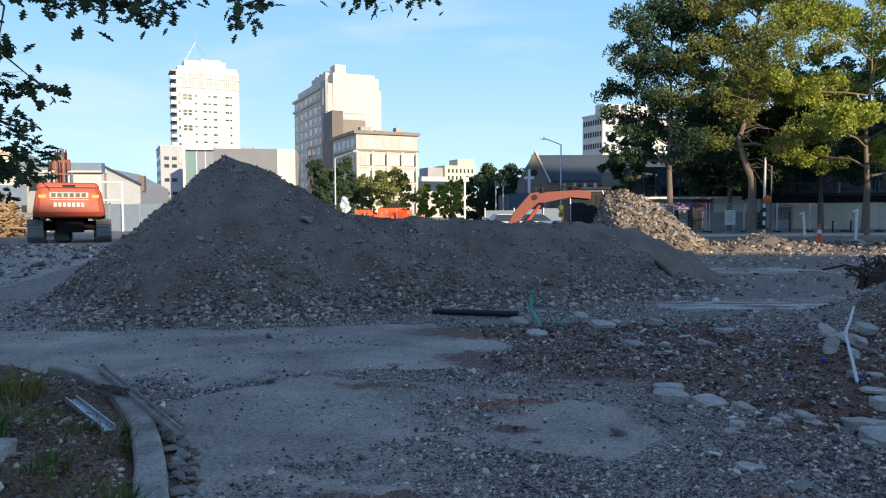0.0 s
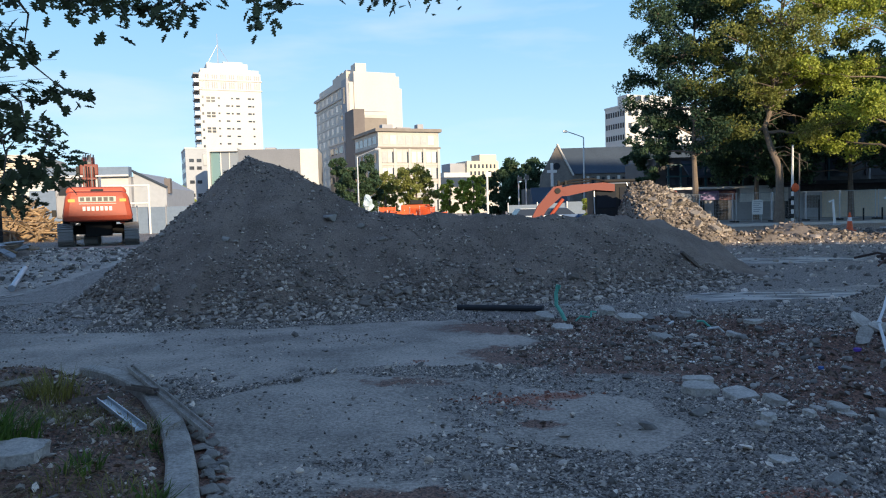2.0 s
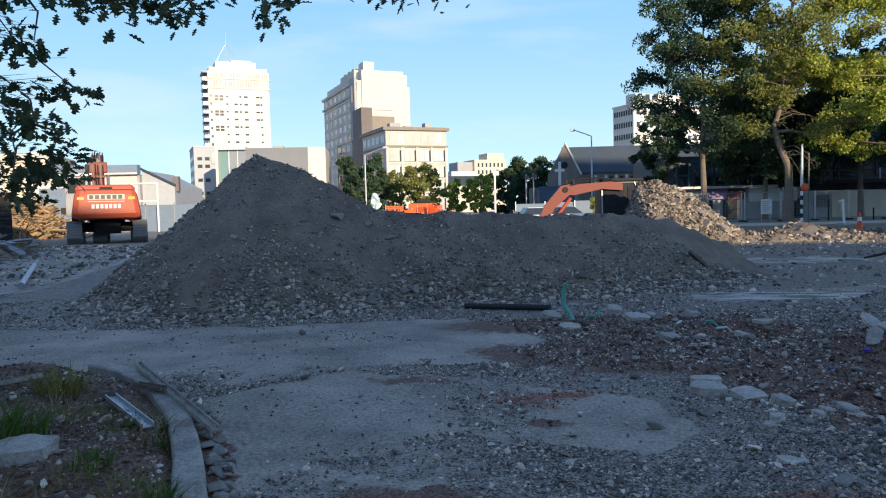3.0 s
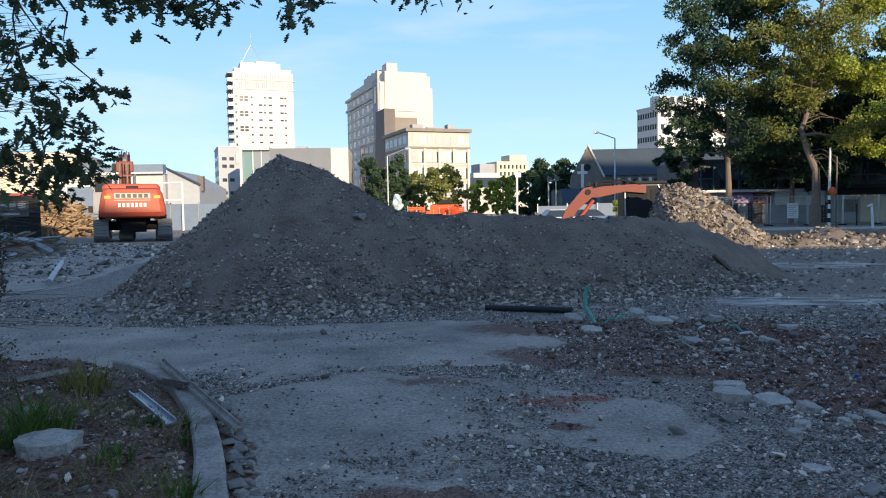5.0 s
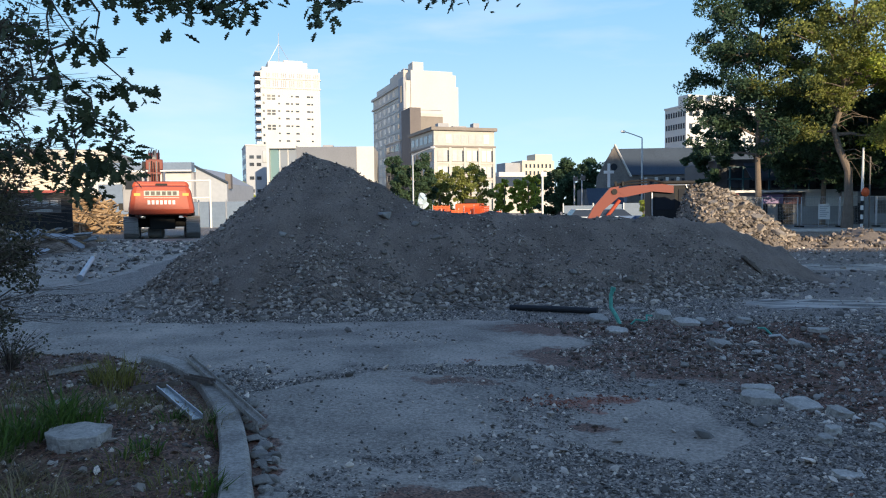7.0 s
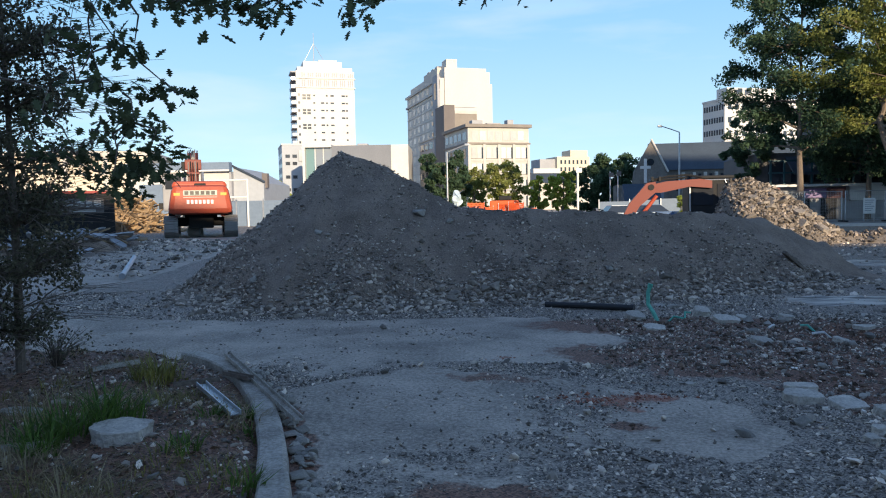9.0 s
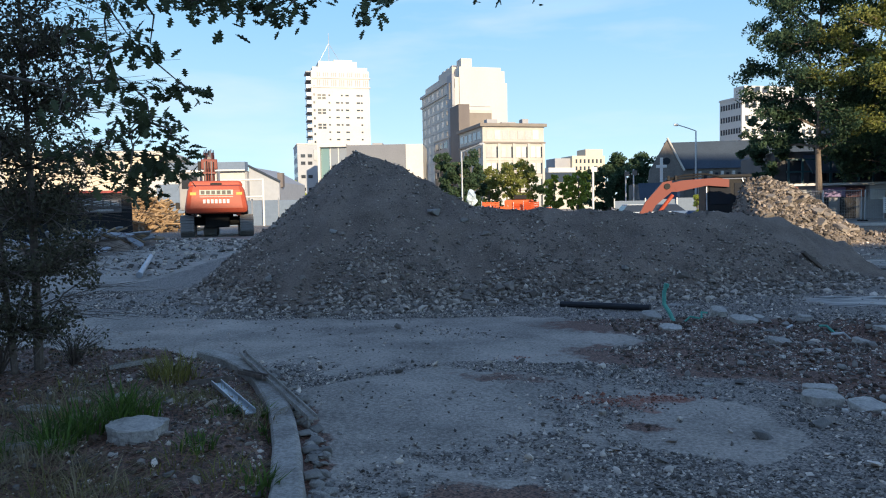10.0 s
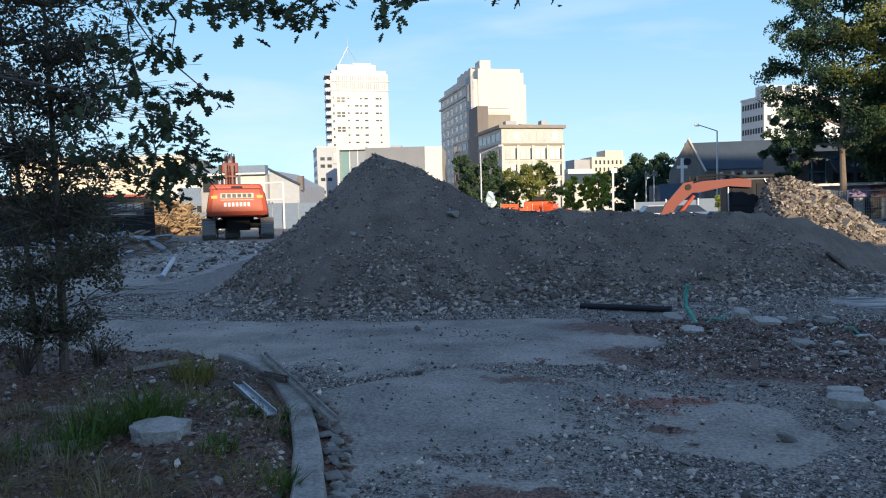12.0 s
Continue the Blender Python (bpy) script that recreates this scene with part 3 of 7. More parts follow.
# far low blocks
far_block = building("far_white_block", 745, 300, GRID, "far white low block with a flat roof", "building")
part("wall", boxed(0, 0, 0, 12, 12, 16.5), M_white, far_block)
windows(far_block, "x", (2, 4.5, 7, 9.5), (13.5, 10.0), (1.3, 1.6), M_pane)
far_grey = building("far_stepped_block", 786, 330, GRID, "far cream stepped block with roof plant", "building")
part("wall", boxed(0, 0, 0, 16, 12, 23.0), M_cream, far_grey)
part("plant_room", boxed(7, 1, 23.0, 15.5, 10, 26.0), M_cream, far_grey)
part("wall", boxed(-7.5, 2, 0, 0, 12, 22.0), M_grey_wall, far_grey)
windows(far_grey, "x", (2, 4, 6, 8, 10, 12, 14), (20.6, 17.4), (0.9, 1.8), M_pane)
far_roof = building("far_grey_roof", 745, 240, GRID, "far low building with a grey pitched roof", "building")
part("wall", boxed(0, 0, 0, 20, 9, 9), M_pale_stone, far_roof)
part("roof", prism(bmesh.new(), [(-0.5, 8.8), (9.5, 8.8), (4.5, 12.2)], -0.5, 20.5), M_slate, far_roof)

# white office block behind the street trees
slab_block = building("white_office_block", 1064, 210, GRID, "white office block with rows of small dark windows", "building")
part("wall", boxed(0, 0, 0, 34, 9.6, 29.8), M_white, slab_block)
part("penthouse", boxed(1.5, 1.0, 29.8, 20, 5.5, 33.0), M_white, slab_block)
windows(slab_block, "x", [1.6 + 2.3 * k for k in range(14)], (27.6, 24.0, 20.4, 16.8, 13.2), (1.1, 1.5), M_pane)
windows(slab_block, "y", [0.9 + 1.12 * k for k in range(8)], (27.6, 24.2, 20.8, 17.4), (0.7, 1.5), M_pane)
part("cornice", boxed(-0.2, -0.2, 29.5, 34, 9.8, 30.0), M_white, slab_block)
windows(slab_block, "x", (5.0, 8.0), (32.0,), (1.4, 1.3), M_pane)

# stone church
church = base("stone_church", pose(at_depth(937, 110), 110, 0), "dark stone church with a steep slate roof and lancet windows", "church")
part("roof", prism(bmesh.new(), [(-3.0, 6.2), (3.4, 6.2), (0.2, 10.2), (0.0, 10.2)], 0.2, 24.0), M_slate, church)
part("wall", boxed(0.0, -2.6, 0, 24, 3.0, 6.25), M_stone_dark, church)
g = bmesh.new()
gable = [(-2.5, 0), (2.3, 0), (2.3, 6.0), (0.1, 10.3), (-2.3, 6.0), (-2.5, 4.0)]
a, b = [g.verts.new((x, 0, z)) for x, z in gable], [g.verts.new((x, 0.7, z)) for x, z in gable]
g.faces.new(a), g.faces.new(b[::-1])
for k in range(6):
    g.faces.new((a[k], b[k], b[(k + 1) % 6], a[(k + 1) % 6]))
front = part("gable_wall", g, M_stone_dark, church)
front.matrix_basis = pose(0, -4.4, 0, 0, 0, 0)
for sx, sz, ex, ez in ((2.4, 5.9, 0.1, 10.5),):
    part("coping", tube(bmesh.new(), [(sx, -4.5, sz), (ex, -4.5, ez)], 0.16, 5), M_pale_stone, church)
for x, h in ((-1.5, 1.6), (0.0, 2.2), (1.5, 1.6)):
    lancet = bmesh.new()
    box(lancet, x - 0.32, -4.46, 2.2, x + 0.32, -4.38, 2.2 + h)
    box(lancet, x - 0.2, -4.46, 2.2 + h, x + 0.2, -4.38, 2.7 + h)
    part("lancet_window", lancet, M_pane_pale, church)
rose = bmesh.new()
bmesh.ops.create_cone(rose, cap_ends=True, segments=20, radius1=0.5, radius2=0.5, depth=0.1, matrix=pose(0, -4.43, 7.3, 90))
part("rose_window", rose, M_pane, church)
part("wall", boxed(-4.6, -2.7, 0, 0.2, 3, 4.2), M_stone_dark, church)
lan = to_mesh("lancet_window", boxed(-0.2, -0.06, 3.2, 0.2, 0.06, 5.6), M_pane)
but = to_mesh("buttress", boxed(-0.2, -0.5, 0, 0.2, 0, 5.8, 0.05), M_pale_stone)
for k in range(13):
    o = part("lancet_window", lan, None, church)
    o.location = (4.0 + 1.5 * k, -2.62, 0)
    o = part("buttress", but, None, church)
    o.location = (4.7 + 1.5 * k, -2.6, 0)
porch = building("slate_lean_to", 905, 95, 0, "small grey building with a slate roof", "building")
part("wall", boxed(0, 0, 0, 3.9, 5, 2.0), M_grey_wall, porch)
part("roof", prism(bmesh.new(), [(-0.4, 1.9), (5.2, 1.9), (2.4, 4.1)], -0.4, 4.2), M_slate, porch)

# street building on the far side
shop = base("street_building", pose(at_depth(1130, 58), 58, 0), "dark two-storey shop building with teal balcony frames", "building")
part("wall", boxed(0, 2.4, 0, 6.5, 14, 5.3), M_dark_wall, shop)
part("wall", boxed(6.5, 2.4, 0, 44, 14, 9.5), M_dark_wall, shop)
part("ground_floor_wall", boxed(0, 1.2, 0, 10.5, 2.4, 2.6), M_grey_wall, shop)
part("balcony_slab", boxed(0.2, 0, 2.6, 8.2, 2.4, 2.78), M_white_paint, shop)
part("canopy", boxed(8.2, 0.6, 2.75, 44, 2.4, 3.05), M_black, shop)
for k in range(9):
    part("post", boxed(0.3 + 0.97 * k, 0.0, 2.78, 0.42 + 0.97 * k, 0.12, 4.5), M_teal, shop)
for x0, x1, y0, z0 in ((0.2, 8.2, 0.0, 4.5), (0.2, 8.2, -0.02, 3.6)):
    part("rail", boxed(x0, y0, z0, x1, y0 + 0.12, z0 + 0.12), M_teal, shop)
part("awning", prism(bmesh.new(), [(-0.1, 3.5), (0.0, 3.5), (2.3, 4.9), (2.3, 5.0), (-0.1, 3.65)], 2.0, 4.4), M_slate, shop)
part("upper_frame", boxed(4.4, -0.1, 4.6, 8.3, 0.1, 4.8), M_teal, shop)
part("fascia", boxed(2.6, 0.9, 1.75, 4.6, 1.2, 2.45), M_purple, shop)
part("fascia", boxed(4.6, 0.95, 1.7, 6.0, 1.2, 2.5), material("maroon_fascia", (0.13, 0.05, 0.06), 0.6), shop)
for x in (6.3, 7.6, 8.9):
    part("panel", boxed(x, 0.95, 1.5, x + 1.2, 1.2, 2.6), M_white_paint, shop)
for x in (2.4, 4.3, 9.3):
    part("doorway", boxed(x, 1.1, 0.05, x + 1.1, 1.25, 1.7), M_black, shop)
for k in range(10):
    part("window", boxed(10.5 + 3.2 * k, 2.3, 3.4, 12.6 + 3.2 * k, 2.45, 5.4), M_pane, shop)
    part("column", boxed(10.0 + 3.2 * k, 0.9, 3.05, 10.15 + 3.2 * k, 1.05, 5.6), M_teal if k % 2 else M_grey_wall, shop)
for k in range(5):
    part("window", boxed(0.8 + 1.7 * k, 2.3, 3.0, 2.0 + 1.7 * k, 2.45, 4.7), M_pane, shop)
part("hoarding", boxed(10.3, 0.2, 0, 12.4, 0.35, 2.2), M_grey_wall, shop)
for k in range(13):
    part("panel", boxed(12.4 + 2.4 * k, 0.15, 0.05, 14.77 + 2.4 * k, 0.28, 2.15 + 0.04 * (k % 3)), M_beige, shop)
part("shutter", boxed(11.0, 0.1, 0.9, 12.2, 0.22, 1.9), M_stone_dark, shop)

# kerb, footpath and roadway along the street
tagged(new("pavement", to_mesh("pavement", boxed(8, 46, -0.05, 60, 57.8, 0.14, 0.02), material("concrete_footpath", (0.36, 0.35, 0.33), 0.85, (0.28, 0.27, 0.26), 0.5, 8.0, 0.2))), "pale concrete footpath along the street", "pavement", kind="structure")
tagged(new("kerb", to_mesh("kerb", boxed(8, 45.8, -0.05, 60, 46.0, 0.16, 0.02), M_pale_stone)), "pale concrete street kerb", "kerb", kind="structure")


# ---- site fence, posts, signs ----
def mesh_fence(x, y, yaw, group):
    f = base("mesh_fence_panel", pose(x, y, 0.14, 0, 0, yaw), "galvanised temporary mesh fence panel on the footpath", "fence", group)
    for px in (0.0, 2.3):
        part("post", tube(bmesh.new(), [(px, 0, 0), (px, 0, 2.0)], 0.03, 6), M_steel, f)
    for z in (0.12, 1.97):
        part("rail", tube(bmesh.new(), [(0, 0, z), (2.3, 0, z)], 0.022, 6), M_steel, f)
    wires = bmesh.new()
    for k in range(1, 23):
        box(wires, 0.1 * k - 0.003, -0.003, 0.12, 0.1 * k + 0.003, 0.003, 1.97)
    for k in range(1, 9):
        box(wires, 0, -0.003, 0.2 * k + 0.1, 2.3, 0.003, 0.2 * k + 0.106)
    part("mesh", wires, M_steel, f)
    for px in (0.0, 2.3):
        part("foot", boxed(px - 0.12, -0.3, -0.02, px + 0.12, 0.3, 0.1, 0.03), M_black, f)
    return f


panel = mesh_fence(13.6, 50, 3, "street fence")
for k in range(1, 14):
    copy_thing(panel, pose(13.6 + 2.36 * k, 50 + 0.25 * math.sin(k * 1.7), 0.14, 0, 0, 4 * math.sin(k * 2.3)))

notice = base("notice_board", pose(at_depth(1290, 49.8), 49.7, 0), "white notice board with printed lines on the fence", "sign")
part("board", boxed(-0.36, -0.02, 0.65, 0.36, 0.02, 1.65, 0.01), M_white_paint, notice)
for k in range(6):
    part("printed_bar", boxed(-0.28, -0.026, 1.48 - 0.13 * k, 0.28 - 0.09 * (k % 3), -0.02, 1.53 - 0.13 * k), M_grey_wall, notice)
for x in (-0.3, 0.3):
    part("leg", boxed(x - 0.02, 0.02, 0.1, x + 0.02, 0.06, 1.6), M_steel, notice)

beacon = base("crossing_beacon", pose(20.62, 46.6, 0.14), "black and white banded crossing pole with orange disc", "crossing beacon")
for k in range(8):
    part("band", tube(bmesh.new(), [(0, 0, 0.28 * k), (0, 0, 0.28 * k + 0.28)], 0.085, 10), M_black if k % 2 else M_white_paint, beacon)
part("mast", tube(bmesh.new(), [(0, 0, 2.24), (0.02, 0, 4.9)], [0.085, 0.06], 10), M_white_paint, beacon)
disc = bmesh.new()
bmesh.ops.create_uvsphere(disc, u_segments=14, v_segments=8, radius=0.24, matrix=pose(0.14, -0.1, 2.2) @ Matrix.Diagonal((1, 0.5, 1.15, 1)))
part("disc", disc, M_orange_plastic, beacon)
pole = base("sign_pole", pose(at_depth(1363, 47.5), 47.5, 0.14), "dark banded steel pole on the footpath", "pole")
part("shaft", tube(bmesh.new(), [(0, 0, 0), (0, 0, 4.4)], 0.05, 8), M_stone_dark, pole)

cone = base("traffic_cone", pose(17.43, 33.57, 0.1), "orange traffic cone with a white band", "traffic cone")
part("base_plate", boxed(-0.2, -0.2, -0.02, 0.2, 0.2, 0.05, 0.01), M_orange_plastic, cone)
part("body", tube(bmesh.new(), [(0, 0, 0.05), (0, 0, 0.85)], [0.15, 0.035], 14), M_orange_plastic, cone)
part("band", tube(bmesh.new(), [(0, 0, 0.45), (0, 0, 0.62)], [0.1, 0.078], 14), M_white_paint, cone)


def bent_post(x, y, h, lean):
    p = base("bent_barrier_post", pose(x, y, 0), "pale leaning barrier post with a loose top bracket", "post", "barrier posts")
    part("shaft", tube(bmesh.new(), [(0, 0, -0.05), (lean * 0.5, 0, h * 0.5), (lean, 0, h)], 0.07, 8), M_white_paint, p)
    part("bracket", tube(bmesh.new(), [(lean - 0.22, 0, h - 0.12), (lean + 0.05, 0, h)], 0.06, 6), M_white_paint, p)
    part("foot", boxed(-0.25, -0.25, -0.05, 0.25, 0.25, 0.12, 0.03), M_grey_wall, p)


bent_post(at_depth(1424, 44), 44, 1.5, -0.12)
bent_post(at_depth(1514, 37), 37, 1.65, 0.05)
for px, dd, h in ((1473, 48, 0.8), (1505, 48, 0.8), (1397, 49, 1.4)):
    p = base("bollard", pose(at_depth(px, dd), dd, 0.14), "thin dark bollard on the footpath", "bollard", "footpath bollards")
    part("shaft", tube(bmesh.new(), [(0, 0, 0), (0, 0, h)], 0.05, 8), M_black, p)


def street_lamp(x, y, h, arm, label):
    p = base("street_lamp", pose(x, y, 0), label, "street lamp", "street lamps")
    part("column", tube(bmesh.new(), [(0, 0, 0), (0, 0, h)], [0.12, 0.07], 8), M_steel, p)
    part("arm", tube(bmesh.new(), [(0, 0, h), (arm * 0.5, 0, h + abs(arm) * 0.2), (arm, 0, h + abs(arm) * 0.38)], 0.05, 6), M_steel, p)
    head = part("lamp_head", boxed(min(arm, arm * 1.25), -0.15, h + abs(arm) * 0.34, max(arm, arm * 1.25), 0.15, h + abs(arm) * 0.46, 0.04), M_steel, p)
    part("lens", boxed(min(arm, arm * 1.2), -0.1, h + abs(arm) * 0.32, max(arm, arm * 1.2), 0.1, h + abs(arm) * 0.34), M_pane_pale, head)


street_lamp(at_depth(991, 78), 78, 8.8, -1.75, "grey street lamp with an upswept arm")
street_lamp(at_depth(592, 80), 80, 7.6, 2.0, "grey street lamp with an upswept arm")
for px, dd, top, w in ((821, 60, 312, 0.09), (876, 66, 322, 0.06), (889, 66, 320, 0.06)):
    p = base("signal_post", pose(at_depth(px, dd), dd, 0), "pale slim steel post beside the road", "post", "road posts")
    part("shaft", tube(bmesh.new(), [(0, 0, 0), (0, 0, top_z(top, dd))], w, 8), M_white_paint if w > 0.07 else M_steel, p)
    part("cap", boxed(-w - 0.05, -w, top_z(top, dd) - 0.5, w + 0.25, w, top_z(top, dd) - 0.1, 0.02), M_white_paint if w > 0.07 else M_stone_dark, p)
cross = base("white_cross", pose(at_depth(935, 75), 75, 0), "white wooden cross on a dark post", "cross")
part("post", boxed(-0.1, -0.1, 0, 0.1, 0.1, 3.6), M_stone_dark, cross)
part("upright", boxed(-0.13, -0.12, 3.6, 0.13, 0.12, 6.0, 0.02), M_white_paint, cross)
part("crossbar", boxed(-0.5, -0.11, 5.0, 0.5, 0.11, 5.28, 0.02), M_white_paint, cross)

# wrapped sign, orange barriers, parked cars and a blue fence far across the site
wrapped = base("wrapped_road_sign", pose(at_depth(609, 60), 60, 0), "road sign wrapped in pale blue plastic", "road sign")
part("post", tube(bmesh.new(), [(0, 0, 0), (0, 0, 2.0)], 0.05, 8), M_steel, wrapped)
bag = bmesh.new()
bmesh.ops.create_icosphere(bag, subdivisions=3, radius=0.5, matrix=pose(0, 0, 2.2) @ Matrix.Diagonal((0.8, 0.4, 1.25, 1)))
for v in bag.verts:
    v.co += 0.3 * noise.noise_vector(v.co * 2.6)
part("wrap", bag, material("pale_blue_plastic", (0.55, 0.66, 0.72), 0.4, (0.45, 0.56, 0.62), 2.0, 12.0, 0.2), wrapped)


def safety_net(x, y, yaw, h):
    b = base("safety_net_panel", pose(x, y, 0, 0, 0, yaw), "orange safety netting panel between two posts", "safety fence", "orange safety nets")
    net = bmesh.new()
    for k in range(13):
        box(net, -0.85 + 0.14 * k, -0.01, 0.3, -0.77 + 0.14 * k, 0.01, h - 0.05 * (k % 3))
    for k in range(9):
        box(net, -0.88, -0.015, 0.35 + (h - 0.5) * k / 8, 0.92, 0.0, 0.43 + (h - 0.5) * k / 8)
    part("net", net, M_orange_plastic, b)
    for px in (-0.92, 0.92):
        part("post", tube(bmesh.new(), [(px, 0.03, 0), (px, 0.03, h + 0.1)], 0.03, 6), M_steel, b)
    return b


for k in range(1, 7):
    safety_net(-8.8 + 1.0 * k, 70 + 0.7 * math.sin(k * 2.1), 35 * math.sin(k), 1.6 + 0.35 * math.sin(k * 1.7))
digger = base("orange_loader", pose(-5.0, 72, 0), "small orange loader parked beyond the mound", "loader")
part("body", boxed(-1.5, -0.8, 0.7, 1.3, 0.8, 2.1, 0.15), M_orange_plastic, digger)
part("cab", boxed(-0.6, -0.7, 2.1, 0.6, 0.7, 2.55, 0.1), M_black, digger)
for x in (-1.0, 0.9):
    part("wheel", tube(bmesh.new(), [(x, -0.95, 0.5), (x, 0.95, 0.5)], 0.5, 14), M_black, digger)


def parked_car(x, y, yaw, paint, label):
    c = base("parked_car", pose(x, y, 0, 0, 0, yaw), label, "car", "parked cars")
    part("body", prism(bmesh.new(), [(-0.85, 0.35), (0.85, 0.35), (0.88, 0.7), (0.8, 0.95), (-0.8, 0.95), (-0.88, 0.7)], -2.1, 2.1), paint, c)
    cab = bmesh.new()
    lower, upper = [(-1.4, -0.8), (1.1, -0.8), (1.1, 0.8), (-1.4, 0.8)], [(-1.0, -0.65), (0.5, -0.65), (0.5, 0.65), (-1.0, 0.65)]
    a, b = [cab.verts.new((p, q, 0.95)) for p, q in lower], [cab.verts.new((p, q, 1.42)) for p, q in upper]
    cab.faces.new(b), cab.faces.new(a[::-1])
    for k in range(4):
        cab.faces.new((a[k], a[(k + 1) % 4], b[(k + 1) % 4], b[k]))
    part("glasshouse", cab, M_pane, c)
    part("roof", boxed(-1.0, -0.64, 1.42, 0.5, 0.64, 1.47, 0.02), paint, c)
    for wx in (-1.3, 1.3):
        for wy in (-0.88, 0.7):
            part("wheel", tube(bmesh.new(), [(wx, wy, 0.32), (wx, wy + 0.18, 0.32)], 0.32, 14), M_black, c)


M_car_blue = material("blue_car_paint", (0.10, 0.16, 0.28), 0.25, (0.08, 0.13, 0.24), 0.5, 4.0, 0.0)
M_car_pale = material("silver_car_paint", (0.55, 0.60, 0.66), 0.25, (0.48, 0.53, 0.60), 0.5, 4.0, 0.0)
parked_car(4.6, 52, 12, M_car_pale, "silver car parked beyond the mound")
parked_car(6.9, 55, 8, M_car_blue, "dark blue car parked beyond the mound")
parked_car(10.5, 54, 10, M_car_blue, "dark blue car parked beyond the mound")
for k in range(9):
    p = base("site_hoarding_panel", pose(3.4 + 2.42 * k, 60 + 0.1 * (k % 2), 0), "pale blue-grey site hoarding panel", "hoarding", "blue hoarding")
    part("sheet", boxed(0, 0, 0.1, 2.38, 0.05, 1.75 + 0.08 * (k % 3)), M_blue_grey, p)
    part("post", boxed(-0.03, -0.06, 0, 0.05, 0.0, 1.95), M_steel, p)
# left side: warehouse, cream building, hoarding, container, timber
cream = base("cream_commercial_building", pose(-60, 66, 0, 0, 0, 18), "cream flat-roofed commercial building", "building")
part("wall", boxed(0, 0, 0, 18, 12, 7.9), M_cream, cream)
part("parapet", boxed(-0.2, -0.2, 7.6, 18.2, 12, 8.1), M_pale_stone, cream)
for x in (1.5, 5.5, 9.5, 13.5):
    part("pilaster", boxed(x, -0.15, 0, x + 0.5, 0.0, 7.6), M_pale_stone, cream)
    part("window", boxed(x + 1.4, -0.06, 1.2, x + 3.8, 0.06, 3.2), M_pane, cream)
shed = base("white_warehouse", pose(-34.85, 55, 0.25, 0, 0, 8), "white warehouse with a grey roof edge and side gable", "warehouse")
part("wall", boxed(0, 0, -0.3, 8.4, 14, 4.6), M_white, shed)
part("roof_edge", boxed(-0.4, -0.5, 4.6, 8.6, 0.3, 5.3), M_blue_grey, shed)
part("gutter", tube(bmesh.new(), [(-0.4, -0.55, 4.62), (8.6, -0.55, 4.62)], 0.08, 6), M_white_paint, shed)
part("gable_wall", prism(bmesh.new(), [(0, 0), (14, 0), (14, 3.2), (0, 4.5)], 8.4, 8.6), M_grey_wall, shed)
ga = bmesh.new()
out = [(8.6, -0.3), (11.1, -0.3), (11.1, 3.6), (8.6, 4.95)]
a, b = [ga.verts.new((x, 0.6, z)) for x, z in out], [ga.verts.new((x, 10, z)) for x, z in out]
ga.faces.new(a), ga.faces.new(b[::-1])
for k in range(4):
    ga.faces.new((a[k], b[k], b[(k + 1) % 4], a[(k + 1) % 4]))
# shade on the wing is painted in with a greyer render than the wall
part("side_wing", ga, M_pale_grey, shed)
part("roof_trim", tube(bmesh.new(), [(8.5, 0.5, 5.05), (11.2, 0.5, 3.65)], 0.1, 5), M_slate, shed)
part("chimney", boxed(10.85, 1, 3.2, 11.3, 1.6, 4.4), M_brown_wall, shed)
part("roller_door", boxed(1.0, -0.08, 0, 4.4, 0.02, 3.6), M_blue_grey, shed)
# blue-grey sheets: the colour also stands in for their lack of sun
for k in range(6):
    p = base("grey_hoarding_panel", pose(-25.6 + 1.9 * k, 47 + 0.1 * k, 0.35, 0, 0, 3), "grey sheet hoarding panel at the yard edge", "hoarding", "grey hoarding")
    part("sheet", boxed(0, 0, 0, 1.86, 0.06, 1.9), M_blue_grey, p)
    part("post", boxed(-0.04, -0.08, -0.4, 0.04, 0.0, 2.0), M_steel, p)
rack = base("white_pipe_frame", pose(-25.2, 46, 0.4, 0, 0, 5), "white tubular steel frame behind the excavator", "frame")
for x in (0, 1.5, 3.0, 4.6):
    part("upright", tube(bmesh.new(), [(x, 0, -0.4), (x, 0, 3.3)], 0.07, 8), M_white_paint, rack)
for z in (2.1, 3.25):
    part("rail", tube(bmesh.new(), [(0, 0, z), (4.6, 0, z)], 0.07, 8), M_white_paint, rack)
container = base("dark_site_container", pose(-22.2, 23.65, 0.44, 0, 0, 37), "dark steel site container with pale sign bars", "container")
part("body", boxed(0, 0, 0.05, 5.6, 2.2, 1.95, 0.03), M_black, container)
for k in range(14):
    part("rib", boxed(0.2 + 0.4 * k, -0.04, 0.15, 0.38 + 0.4 * k, 0.0, 1.85), M_black, container)
signp = part("sign_board", boxed(3.2, -0.08, 1.15, 5.2, -0.04, 1.75), M_stone_dark, container, "dark sign board with pale bars")
for k, (x0, x1) in enumerate(((3.35, 3.7), (3.76, 4.1), (4.16, 4.5), (4.56, 4.78), (4.84, 5.1))):
    part("printed_bar", boxed(x0, -0.09, 1.42, x1, -0.08, 1.66), M_pale_stone, signp)
part("printed_bar", boxed(3.6, -0.09, 1.22, 4.9, -0.08, 1.3), M_pale_stone, signp)
part("lid_rail", boxed(-0.05, -0.08, 1.95, 5.65, 0.1, 2.05), material("red_rail", (0.45, 0.04, 0.03), 0.5), container)
